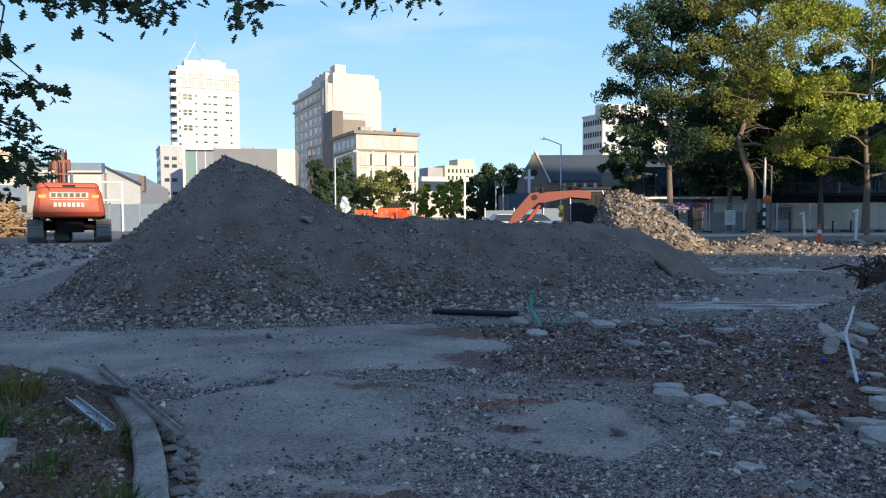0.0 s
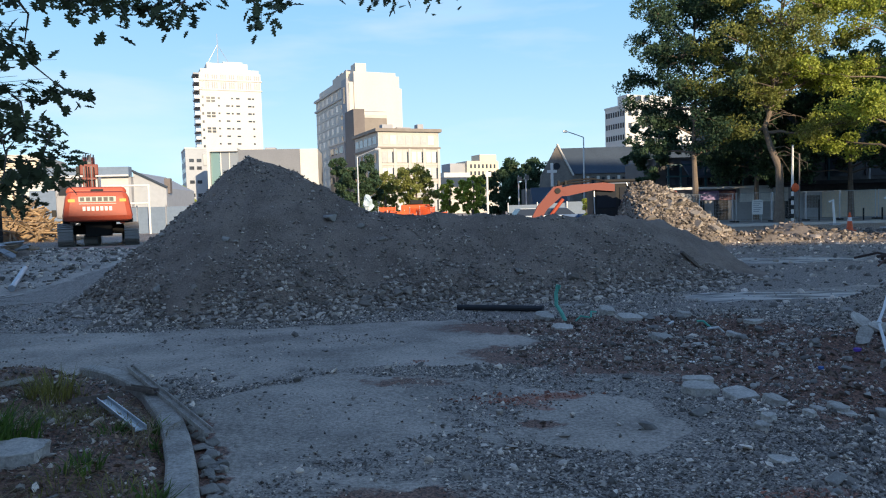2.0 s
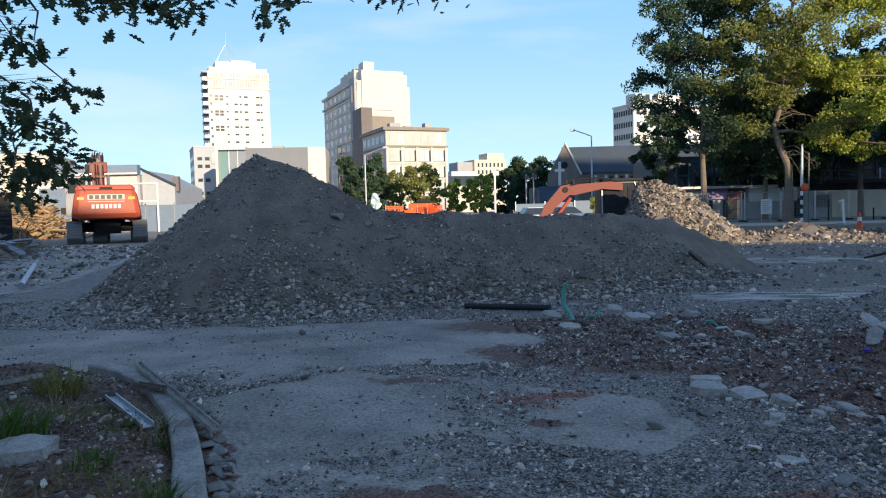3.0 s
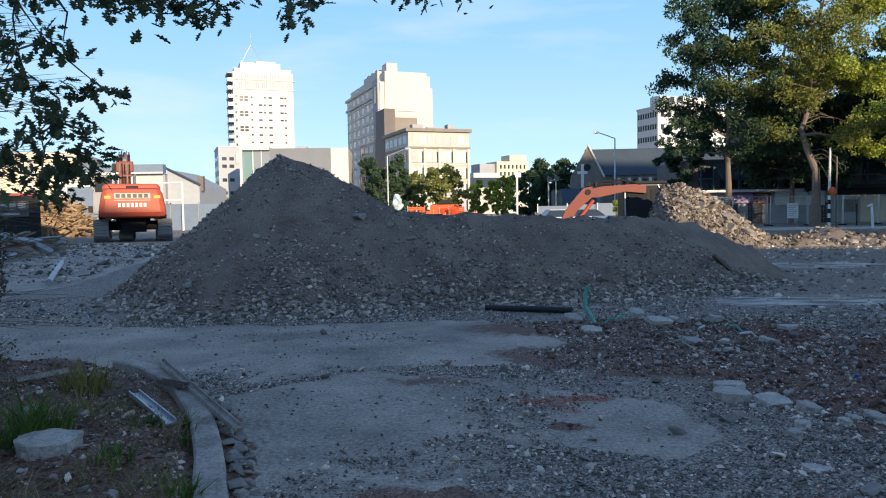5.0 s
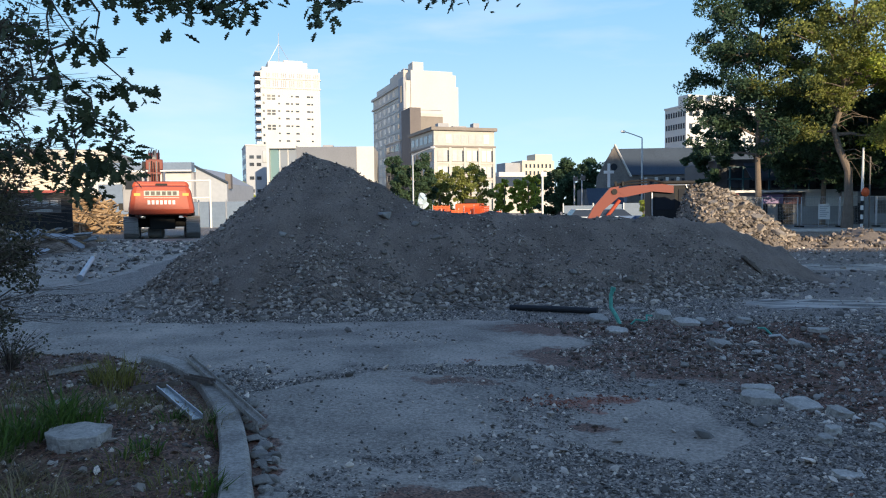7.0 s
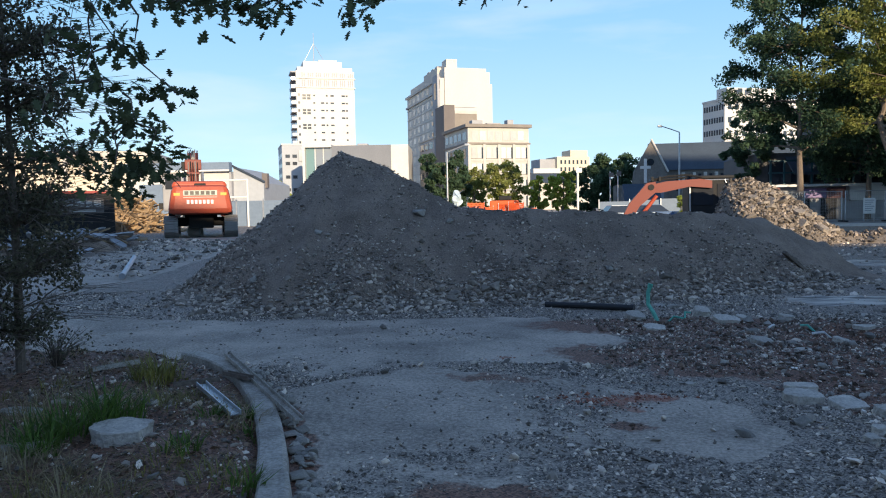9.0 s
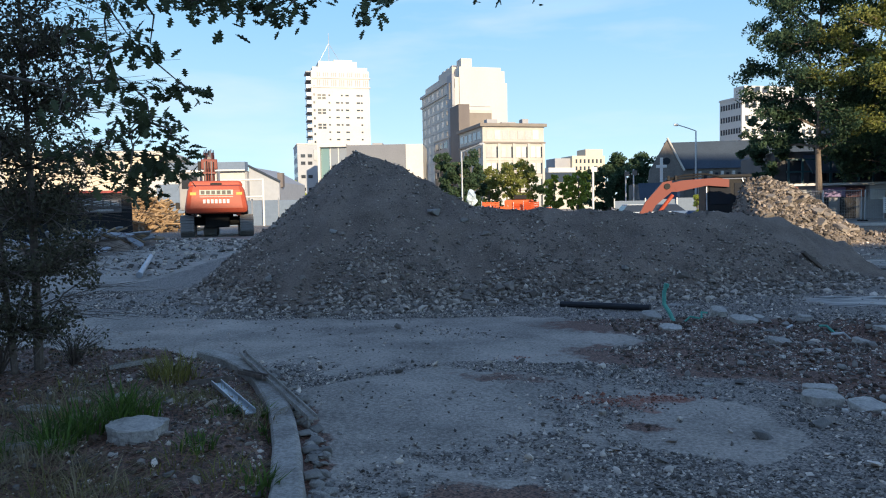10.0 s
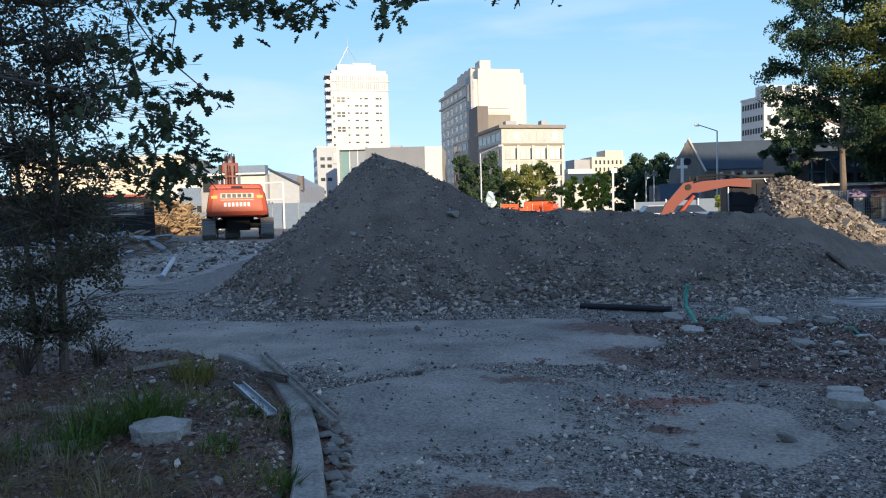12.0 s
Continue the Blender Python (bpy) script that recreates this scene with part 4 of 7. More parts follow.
stake = base("steel_stake", pose(-19.2, 25.0, 0.45), "thin steel stake in front of the container", "stake")
part("shaft", tube(bmesh.new(), [(0, 0, -0.05), (0.03, 0, 1.35)], 0.03, 6), M_steel, stake)

M_timber = material("split_timber", (0.46, 0.32, 0.18), 0.85, (0.26, 0.17, 0.10), 2.0, 20.0, 0.3, each=0.35)
heap = base("scrap_timber_heap", pose(-22.8, 36, 0.5), "sunlit heap of splintered scrap timber", "timber heap")
rng = random.Random(4)
sticks = [to_mesh("stick", boxed(-l / 2, -w / 2, -0.03, l / 2, w / 2, 0.03, 0.008), M_timber) for l, w in ((1.6, 0.09), (1.1, 0.13), (0.8, 0.06), (2.1, 0.1), (0.6, 0.18))]
for k in range(270):
    u, v = rng.gauss(0, 1.0), rng.gauss(0, 0.8)
    z = max(0.05, 2.0 * math.exp(-(u * u) / 2.2 - v * v / 1.5) * rng.uniform(0.75, 1.0))
    o = part("stick", sticks[k % 5], None, heap)
    o.matrix_basis = pose(u * 1.25, v, z, rng.uniform(-50, 50), rng.uniform(-45, 45), rng.uniform(0, 180))
mass = bmesh.new()
bmesh.ops.create_icosphere(mass, subdivisions=4, radius=1, matrix=Matrix.Diagonal((1.6, 1.0, 1.35, 1)))
for v in mass.verts:
    v.co += 0.35 * noise.noise_vector(v.co * 2.2)
part("core", mass, M_timber, heap)


# ---- trees ----
def leaf_cloud(rng_, centres, radii, count, size, flatten=0.8):
    """Many small folded leaves round clump centres, as vertices and faces."""
    centres, radii = np.asarray(centres, float), np.asarray(radii, float)
    pick = rng_.integers(0, len(centres), count)
    way = rng_.normal(size=(count, 3))
    way /= np.linalg.norm(way, axis=1)[:, None]
    p = centres[pick] + way * (radii[pick] * rng_.uniform(0.25, 1.0, count) ** 0.6)[:, None] * [1, 1, flatten]
    a = rng_.normal(size=(count, 3))
    a /= np.linalg.norm(a, axis=1)[:, None]
    b = np.cross(a, rng_.normal(size=(count, 3)))
    b /= np.linalg.norm(b, axis=1)[:, None]
    s = (size * rng_.uniform(0.6, 1.3, count))[:, None]
    n = np.cross(a, b) * s * 0.15
    verts = np.stack([p - a * s * 0.6, p + b * s * 0.36 + n, p + a * s * 0.6, p - b * s * 0.36 + n], 1).reshape(-1, 3)
    i = np.arange(count)[:, None] * 4
    return verts, np.concatenate([i + [0, 1, 2], i + [0, 2, 3]], 0)


def tree(x, y, h, spread, low, leaf, count, size, seed, label, trunk_r=0.25, lean=0.0, lop=(0, 0), clump=0.20, group="street trees", limbs=26, z=0.0):
    rng_, r = np.random.default_rng(seed), random.Random(seed)
    t = base("tree", pose(x, y, z), label, "tree", group)
    wood = bmesh.new()
    spine = [Vector((lean * s * s * h + 0.02 * h * math.sin(4 * s + seed), 0.015 * h * math.cos(5 * s + seed), s * h * 0.86 - 0.05)) for s in [k / 8 for k in range(9)]]
    tube(wood, spine, [trunk_r * (1.25 - s) ** 0.8 for s in np.linspace(0, 1, 9)], 9)
    centres, radii = [], []
    for k in range(limbs):
        s = low * 0.75 + (0.97 - low * 0.75) * (k + r.random()) / limbs
        start = spine[min(8, int(s * 8))].lerp(spine[min(8, int(s * 8) + 1)], s * 8 % 1)
        ang = k * 2.4 + r.uniform(-0.4, 0.4)
        mid = (low + 1) / 2
        wide = spread * math.sqrt(max(0.08, 1 - ((s * 1.0 - mid) / ((1 - low) * 0.62)) ** 2)) * r.uniform(0.6, 1.08)
        end = Vector((start.x + math.cos(ang) * wide + lop[0] * s, start.y + math.sin(ang) * wide + lop[1] * s, start.z + h * r.uniform(0.03, 0.16)))
        bow = start.lerp(end, 0.5) + Vector((r.uniform(-1, 1), r.uniform(-1, 1), -0.4)) * spread * 0.08
        tube(wood, [start, bow, end], [trunk_r * 0.34 * (1.15 - s), trunk_r * 0.2 * (1.15 - s), 0.02], 5)
        for f in (0.55, 0.8, 1.0):
            p = start.lerp(bow, f * 2) if f < 0.5 else bow.lerp(end, f * 2 - 1)
            for _ in range(2):
                centres.append(p + Vector((r.gauss(0, 1), r.gauss(0, 1), r.gauss(0, 0.8))) * spread * 0.13)
                radii.append(spread * clump * r.uniform(0.5, 1.1))
    part("trunk", wood, M_bark, t)
    part("crown", mesh_from("crown", *leaf_cloud(rng_, centres, radii, count, size), leaf), leaf, t)
    return t


def street_tree(x, y, spine, trunk_r, low, spread, leaf, count, size, seed, label, bare=0, z=0.14, flat=0.8, lop=(0.0, 0.0)):
    """A street tree: a bent trunk, forking limbs, branches and twigs, and leaves in loose flat sprays at the twig ends."""
    rng_, r = np.random.default_rng(seed), random.Random(seed)
    t = base("tree", pose(x, y, z), label, "tree", "street trees")
    spine = [Vector(p) for p in spine]
    h = spine[-1].z
    wood, fine = bmesh.new(), bmesh.new()
    n = len(spine) - 1
    tube(wood, spine, [trunk_r * (1.3 if k == 0 else 1.0) * (1 - 0.88 * k / n) for k in range(n + 1)], 10)

    def on_spine(zz):
        for a, b in zip(spine, spine[1:]):
            if zz <= b.z:
                return a.lerp(b, (zz - a.z) / (b.z - a.z))
        return spine[-1].copy()

    centres, radii = [], []
    limbs = 30
    for k in range(limbs):
        s = (k + r.random()) / limbs
        zz = h * (low * 0.8 + (0.98 - low * 0.8) * s)
        start = on_spine(zz)
        ang = k * 2.4 + r.uniform(-0.5, 0.5)
        wide = spread * (0.45 + 0.62 * math.sin(math.pi * min(1.0, 0.18 + 0.82 * s) ** 0.9)) * r.uniform(0.65, 1.1)
        rise = h * r.uniform(0.0, 0.16) + 0.05 * h * s
        end = start + Vector((math.cos(ang) * wide + lop[0], math.sin(ang) * wide + lop[1], rise))
        bow = start.lerp(end, 0.5) + Vector((r.gauss(0, 0.25), r.gauss(0, 0.25), r.uniform(-0.3, 0.35)))
        thick = trunk_r * (0.42 - 0.26 * s)
        tube(wood, [start, start.lerp(bow, 0.5) + Vector((0, 0, r.uniform(0, 0.25))), bow, end], [thick, thick * 0.75, thick * 0.5, 0.02], 6)
        for _ in range(7):
            f = r.uniform(0.3, 1.0)
            p = start.lerp(bow, f * 2) if f < 0.5 else bow.lerp(end, f * 2 - 1)
            a2 = ang + r.gauss(0, 0.9)
            q = p + Vector((math.cos(a2), math.sin(a2), r.uniform(-0.15, 0.55))) * spread * r.uniform(0.14, 0.34)
            tube(fine, [p, p.lerp(q, 0.5) + Vector((0, 0, r.uniform(-0.1, 0.1))), q], [0.035, 0.022, 0.008], 4)
            for g in (0.45, 0.75, 1.0):
                c = p.lerp(q, g)
                e = c + Vector((r.gauss(0, 0.45), r.gauss(0, 0.45), r.gauss(0.05, 0.25)))
                tube(fine, [c, e], [0.012, 0.004], 3)
                centres.append(e)
                radii.append(r.uniform(0.35, 0.8))
    for _ in range(bare):
        p = on_spine(h * r.uniform(0.24, 0.42))
        a2 = r.gauss(-0.3, 0.5)
        way = Vector((math.cos(a2), math.sin(a2), 0))
        q = p + way * r.uniform(0.8, 2.6) + Vector((0, 0, r.uniform(-0.6, 0.5)))
        e = q + way * r.uniform(0.2, 0.8) + Vector((r.gauss(0, 0.3), r.gauss(0, 0.3), r.uniform(-1.3, -0.1)))
        tube(fine, [p, p.lerp(q, 0.5) + Vector((0, 0, 0.3)), q, e], [0.024, 0.019, 0.013, 0.005], 5)
    part("trunk", wood, M_bark, t)
    tagged(part("branch_work", fine, M_bark, t), kind="stuff")
    part("crown", mesh_from("crown", *leaf_cloud(rng_, centres, radii, count, size, flat), leaf), leaf, t)
    return t


street_tree(at_depth(1183, 51), 51, [(0, 0, -0.2), (0.05, 0, 2.5), (-0.05, 0, 5), (0.12, 0.1, 8), (0.0, 0, 11), (0.1, 0, 15.6)], 0.24, 0.36, 3.9, M_leaf_dark, 46000, 0.18, 3, "tall dark green street tree on the footpath")
street_tree(20.15, 47.5, [(0, 0, -0.2), (0.08, 0, 2.0), (0.02, 0, 3.6), (-0.55, 0, 5.0), (-0.85, 0.1, 6.2), (-0.25, 0.2, 7.8), (0.1, 0, 10.5), (0.2, 0, 13.5), (0.3, 0, 17.0)], 0.29, 0.42, 4.7, M_leaf_olive, 46000, 0.16, 7, "large olive-green street tree with a bent trunk", bare=10, z=0.1)
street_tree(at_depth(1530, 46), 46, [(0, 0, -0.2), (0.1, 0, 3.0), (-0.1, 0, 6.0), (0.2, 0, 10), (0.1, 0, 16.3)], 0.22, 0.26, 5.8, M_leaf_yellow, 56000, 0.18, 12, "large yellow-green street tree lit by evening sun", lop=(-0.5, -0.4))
street_tree(at_depth(1440, 56), 55, [(0, 0, -0.2), (-0.1, 0, 4), (0.2, 0, 8), (0.1, 0, 10.6)], 0.2, 0.36, 5.2, M_leaf_dark, 30000, 0.25, 15, "dark green street tree in front of the shops")
street_tree(at_depth(1275, 57), 55.5, [(0, 0, -0.2), (0.1, 0, 4), (-0.1, 0, 7), (0.1, 0, 10.0)], 0.18, 0.36, 4.8, M_leaf_dark, 30000, 0.25, 19, "dark green street tree in front of the shops")
bush = base("yellow_shrub", pose(8.28, 50.0, 0), "small bright yellow-green sunlit shrub", "shrub")
bw, bc, br = bmesh.new(), [], []
rb = random.Random(5)
for k in range(26):
    a = rb.uniform(0, math.tau)
    e = Vector((math.cos(a) * rb.uniform(0.05, 0.42), math.sin(a) * 0.35, rb.uniform(0.6, 2.25)))
    tube(bw, [(0, 0, -0.05), (e.x * 0.4, e.y * 0.4, e.z * 0.6), e], [0.03, 0.02, 0.006], 4)
    bc.append(e)
    br.append(0.22)
part("stem", bw, M_bark, bush)
part("foliage", mesh_from("foliage", *leaf_cloud(np.random.default_rng(6), bc, br, 2600, 0.10), M_leaf_yellow), M_leaf_yellow, bush)
tree(at_depth(1118, 62), 62, 8.6, 2.2, 0.30, M_leaf_dark, 6000, 0.32, 23, "slim dark green tree beside the church", 0.2, limbs=20)
tree(at_depth(588, 90), 90, 8.2, 3.4, 0.08, M_leaf_dark, 14000, 0.30, 31, "broad olive-green tree across the road", 0.2, limbs=22, group="far trees")
tree(at_depth(640, 95), 95, 7.0, 2.6, 0.15, M_leaf_olive, 6500, 0.28, 33, "broad olive-green tree across the road", 0.2, limbs=18, group="far trees")
tree(at_depth(693, 85), 85, 7.2, 2.7, 0.15, M_leaf_olive, 8000, 0.26, 37, "young yellow-green tree across the road", 0.16, limbs=20, group="far trees")
tree(at_depth(755, 95), 95, 5.4, 1.7, 0.2, M_leaf_yellow, 3500, 0.32, 41, "young yellow-green tree across the road", 0.14, limbs=16, group="far trees")
tree(at_depth(795, 92), 92, 6.0, 1.9, 0.2, M_leaf_yellow, 4000, 0.32, 43, "young yellow-green tree across the road", 0.14, limbs=16, group="far trees")
tree(at_depth(850, 120), 120, 8.6, 4.2, 0.02, M_leaf_dark, 11000, 0.38, 47, "dense dark green tree beside the church", 0.2, limbs=20, group="far trees")
tree(at_depth(888, 115), 118, 9.4, 4.6, 0.02, M_leaf_dark, 13000, 0.38, 53, "dense dark green tree beside the church", 0.2, limbs=22, group="far trees")
tree(at_depth(922, 120), 124, 8.6, 3.6, 0.02, M_leaf_dark, 9000, 0.38, 59, "dense dark green tree beside the church", 0.2, limbs=18, group="far trees")
tree(at_depth(262, 75), 75, 4.6, 1.8, 0.1, M_leaf_yellow, 2500, 0.35, 61, "small bright green tree behind the yard", 0.14, limbs=14, group="far trees")

# the block behind the walk, which keeps the low sun off the site
rear = base("rear_building", pose(-80, -12.3, 0, 0, 0, -16), "plain tall building behind the cleared site", "building")
part("wall", boxed(0, -14, 0, 190, 0, 16.9), M_grey_wall, rear)
part("roof", boxed(-0.3, -14.3, 16.9, 190.3, 0.3, 17.3), M_slate, rear)

# unseen block, added only to keep low sun off the street level
side_block = base("rear_corner_building", pose(69, -52, 0, 0, 0, -10), "plain unseen block added to shade the street level", "building")
part("wall", boxed(0, -14, 0, 90, 0, 25.5), M_grey_wall, side_block)
part("roof", boxed(-0.3, -14.3, 25.5, 90.3, 0.3, 25.9), M_slate, side_block)

# unseen tower, added in the sun's path so that the church is shaded
tall_block = base("rear_tower_block", pose(92, -62, 0, 0, 0, -10), "plain unseen tower added to shade the church", "building")
part("wall", boxed(0, -14, 0, 40, 0, 47), M_grey_wall, tall_block)
part("roof", boxed(-0.3, -14.3, 47, 40.3, 0.3, 47.4), M_slate, tall_block)

# ---- excavators ----
M_orange = material("faded_orange_paint", (0.47, 0.072, 0.028), 0.5, (0.36, 0.056, 0.023), 0.8, 14.0, 0.08)
M_red_boom = material("dusty_red_orange_paint", (0.215, 0.05, 0.034), 0.6, (0.22, 0.05, 0.034), 1.0, 16.0, 0.15)
M_track = material("dusty_track_steel", (0.32, 0.30, 0.28), 0.8, (0.20, 0.19, 0.175), 2.0, 25.0, 0.4, metal=0.1)
M_decal_green = material("pale_green_decal", (0.45, 0.55, 0.48), 0.5)
M_decal_yellow = material("yellow_decal", (0.60, 0.45, 0.05), 0.5)


def rounded(x0, y0, z0, x1, y1, z1, r, taper=0.0):
    """A body with well-rounded edges, drawn in towards the top."""
    bm = bmesh.new()
    box(bm, x0, y0, z0, x1, y1, z1, r)
    mid = (x0 + x1) / 2
    for v in bm.verts:
        s = (v.co.z - z0) / (z1 - z0)
        v.co.x = mid + (v.co.x - mid) * (1 - taper * s * s)
    return bm


def excavator(m):
    e = base("tracked_excavator", m, "orange tracked excavator seen from behind on a rubble yard", "excavator")
    shoe = to_mesh("shoe", boxed(-0.3, -0.045, -0.03, 0.3, 0.045, 0.03), M_track)
    for side in (-1.3, 1.3):
        t = part("track", prism(bmesh.new(), [(-0.1, 0.06), (3.6, 0.06), (3.95, 0.3), (4.0, 0.55), (3.7, 0.92), (-0.2, 0.92), (-0.5, 0.6), (-0.45, 0.3)], side - 0.24, side + 0.24), M_track, e)
        loop = [(-0.1, 0.03), (3.6, 0.03), (4.0, 0.4), (3.9, 0.75), (3.7, 0.96), (-0.2, 0.96), (-0.5, 0.75), (-0.52, 0.3)]
        for (ay, az), (by, bz) in zip(loop, loop[1:] + loop[:1]):
            n = max(1, round(math.hypot(by - ay, bz - az) / 0.125))
            for k in range(n):
                s = (k + 0.5) / n
                o = part("shoe", shoe, None, t)
                o.matrix_basis = pose(side, ay + s * (by - ay), az + s * (bz - az), math.degrees(math.atan2(bz - az, by - ay)), 0, 0)
        for yy in (0.0, 3.5):
            part("sprocket", tube(bmesh.new(), [(side - 0.27, yy, 0.5), (side + 0.27, yy, 0.5)], 0.36, 14), M_black, t)
    part("undercarriage", boxed(-1.05, 0.9, 0.5, 1.05, 2.6, 0.9, 0.06), M_black, e)
    part("axle_beam", boxed(-0.55, 0.3, 0.42, 0.55, 0.9, 0.98, 0.05), M_black, e)
    part("slew_ring", tube(bmesh.new(), [(0, 1.7, 0.85), (0, 1.7, 1.1)], 0.75, 24), M_black, e)
    part("deck", boxed(-1.4, 0.0, 1.0, 1.4, 4.2, 1.2, 0.04), M_black, e)
    cw = part("counterweight", rounded(-1.38, -0.9, 1.05, 1.38, 0.5, 2.3, 0.24, 0.16), M_orange, e)
    part("lettering_panel", boxed(-0.72, -0.925, 1.86, 0.72, -0.9, 2.08), M_decal_green, cw, "pale green lettering panel without words")
    for k in range(6):
        part("printed_bar", boxed(-0.66 + 0.225 * k, -0.935, 1.89, -0.5 + 0.225 * k, -0.92, 2.05), M_stone_dark, cw)
    part("printed_bar", boxed(-0.72, -0.925, 1.77, 0.72, -0.9, 1.80), M_pale_stone, cw)
    for k in range(7):
        part("printed_bar", boxed(-0.58 + 0.17 * k, -0.925, 1.50, -0.47 + 0.17 * k, -0.9, 1.67), M_white_paint, cw)
    for x in (-1.12, 0.86):
        part("warning_plate", boxed(x, -0.92, 1.86, x + 0.26, -0.9, 1.98), M_decal_yellow, cw)
    part("engine_hood", rounded(-1.25, 0.1, 2.2, 1.2, 1.5, 2.52, 0.14, 0.08), M_orange, e)
    part("lifting_eye", boxed(-0.25, -0.5, 2.28, 0.25, -0.1, 2.4, 0.04), M_black, e)
    cab = part("cab", boxed(-1.68, 1.6, 1.2, -0.72, 3.4, 2.95, 0.08), M_grey_wall, e)
    part("cab_roof", boxed(-1.72, 1.5, 2.95, -0.7, 3.5, 3.03, 0.03), M_white_paint, cab)
    part("rear_window", boxed(-1.56, 1.58, 2.2, -0.84, 1.61, 2.85), M_pane, cab)
    part("side_window", boxed(-1.7, 1.9, 2.1, -1.67, 3.1, 2.8), M_pane_pale, cab)
    part("mirror", boxed(-1.95, 3.1, 1.3, -1.75, 3.15, 1.6, 0.02), M_black, e)
    boom = part("boom", prism(bmesh.new(), [(2.6, 1.4), (3.1, 1.3), (4.2, 2.9), (5.6, 3.75), (6.4, 3.5), (6.3, 3.95), (5.4, 4.15), (3.8, 3.55)], -0.58, -0.04), M_red_boom, e)
    stick = part("stick", prism(bmesh.new(), [(5.7, 3.4), (6.2, 3.3), (5.4, 1.2), (5.2, 1.2), (5.5, 3.9), (6.0, 3.95)], -0.48, -0.12), M_red_boom, e)
    for x in (-0.72, 0.12):
        part("cylinder", tube(bmesh.new(), [(x, 2.9, 1.5), (x, 4.3, 3.1)], 0.08, 8), M_steel, boom)
    part("cylinder", tube(bmesh.new(), [(-0.3, 3.9, 3.75), (-0.3, 5.6, 4.2)], 0.09, 8), M_track, stick)
    for k in range(5):
        x, dz = -0.53 + 0.11 * k, 0.05 * (k % 2)
        part("hose", tube(bmesh.new(), [(x, 2.5, 1.7), (x * 0.95, 3.0, 2.55 + dz), (x, 3.62, 3.55 + dz), (x * 1.1, 4.5, 4.0 + dz), (x, 5.4, 4.25 + dz)], 0.03, 6), M_black if k % 3 else M_track, boom)
    for yy, zz in ((2.9, 2.35), (3.3, 3.0), (3.7, 3.6)):
        part("hose_clamp", boxed(-0.62, yy - 0.06, zz - 0.05, 0.0, yy + 0.04, zz + 0.06, 0.02), M_red_boom, boom)
    part("boom_bracket", boxed(-0.7, 3.6, 3.2, 0.1, 4.0, 3.7, 0.05), M_red_boom, boom)
    part("lamp", boxed(-0.86, 3.6, 2.9, -0.7, 3.75, 3.6, 0.03), M_black, boom)
    for x in (-1.12, -0.98):
        part("grease_box", rounded(x, -0.1, 0.98, x + 0.12, 0.1, 1.15, 0.03), M_pale_stone, e)
    part("hydraulic_block", boxed(0.85, -0.3, 0.95, 1.05, 0.0, 1.25, 0.03), M_red_boom, e)
    return e


excavator(pose(-14.5, 28, 0.50, 0, 0, 27.3) @ Matrix.Diagonal((0.90, 0.90, 0.93, 1)))
drum = base("grey_drum", pose(-15.3, 28.9, 0.52), "pale grey scrap drum lying between the tracks", "drum")
part("body", tube(bmesh.new(), [(-0.25, 0, 0.22), (0.3, 0.1, 0.22)], 0.22, 14), M_pale_stone, drum)
part("rim", tube(bmesh.new(), [(0.24, 0.09, 0.22), (0.27, 0.095, 0.22)], 0.235, 14), M_steel, drum)

second = base("working_excavator", pose(6.75, 33.5, 0.6, 0, 0, 90), "red-orange excavator half hidden behind the rubble pile", "excavator")
cab = part("cab", boxed(-1.0, -0.62, 0.3, 0.7, 1.12, 1.98, 0.1), M_black, second)
part("rear_window", boxed(-1.03, 0.1, 0.85, -0.99, 0.95, 1.75, 0.01), M_cab_glass, cab)
part("rear_window", boxed(-1.03, -0.5, 0.85, -0.99, -0.05, 1.75, 0.01), M_cab_glass, cab)
part("window_frame", tube(bmesh.new(), [(-1.04, 1.06, 0.5), (-1.04, 1.08, 1.7), (-1.04, 0.85, 1.93), (-1.04, -0.5, 1.93)], 0.03, 6), M_steel, cab)
part("grab_rail", tube(bmesh.new(), [(-1.05, -0.35, 1.95), (-1.05, -0.72, 0.9)], 0.025, 6), M_steel, cab)
part("cab_roof", boxed(-1.05, -0.75, 1.98, 0.75, 0.7, 2.12, 0.05), M_black, cab)
part("house", rounded(-1.2, -2.6, 0.3, 1.2, -0.64, 1.55, 0.15), M_red_boom, second)
part("undercarriage", boxed(-1.4, -2.4, -0.7, 1.4, 1.2, 0.3, 0.1), M_track, second)
bm2 = part("boom", prism(bmesh.new(), [(0.2, 1.9), (0.7, 1.98), (2.1, 1.90), (2.66, 1.78), (2.94, 1.62), (2.86, 1.44), (2.3, 1.42), (1.1, 1.66), (0.2, 1.58)], -1.25, -0.85), M_red_boom, second)
part("boom_plate", prism(bmesh.new(), [(0.8, 1.94), (2.1, 1.88), (2.6, 1.72), (2.3, 1.46), (1.15, 1.70)], -1.262, -1.25), M_red_boom, bm2)
st2 = part("stick", prism(bmesh.new(), [(2.52, 1.90), (2.9, 1.84), (3.62, 1.0), (4.05, 0.15), (3.7, 0.0), (3.2, 0.85), (2.55, 1.42)], -1.3, -0.95), M_red_boom, second)
part("knuckle", tube(bmesh.new(), [(-1.34, 2.72, 1.66), (-0.8, 2.72, 1.66)], 0.13, 12), M_black, st2)
part("cylinder", tube(bmesh.new(), [(-1.38, 2.5, 1.30), (-1.38, 3.15, 0.45)], 0.08, 8), M_orange, st2)
part("cylinder", tube(bmesh.new(), [(-1.05, 1.2, 2.06), (-1.05, 2.6, 1.96)], 0.04, 8), M_black, bm2)
hz = bmesh.new()
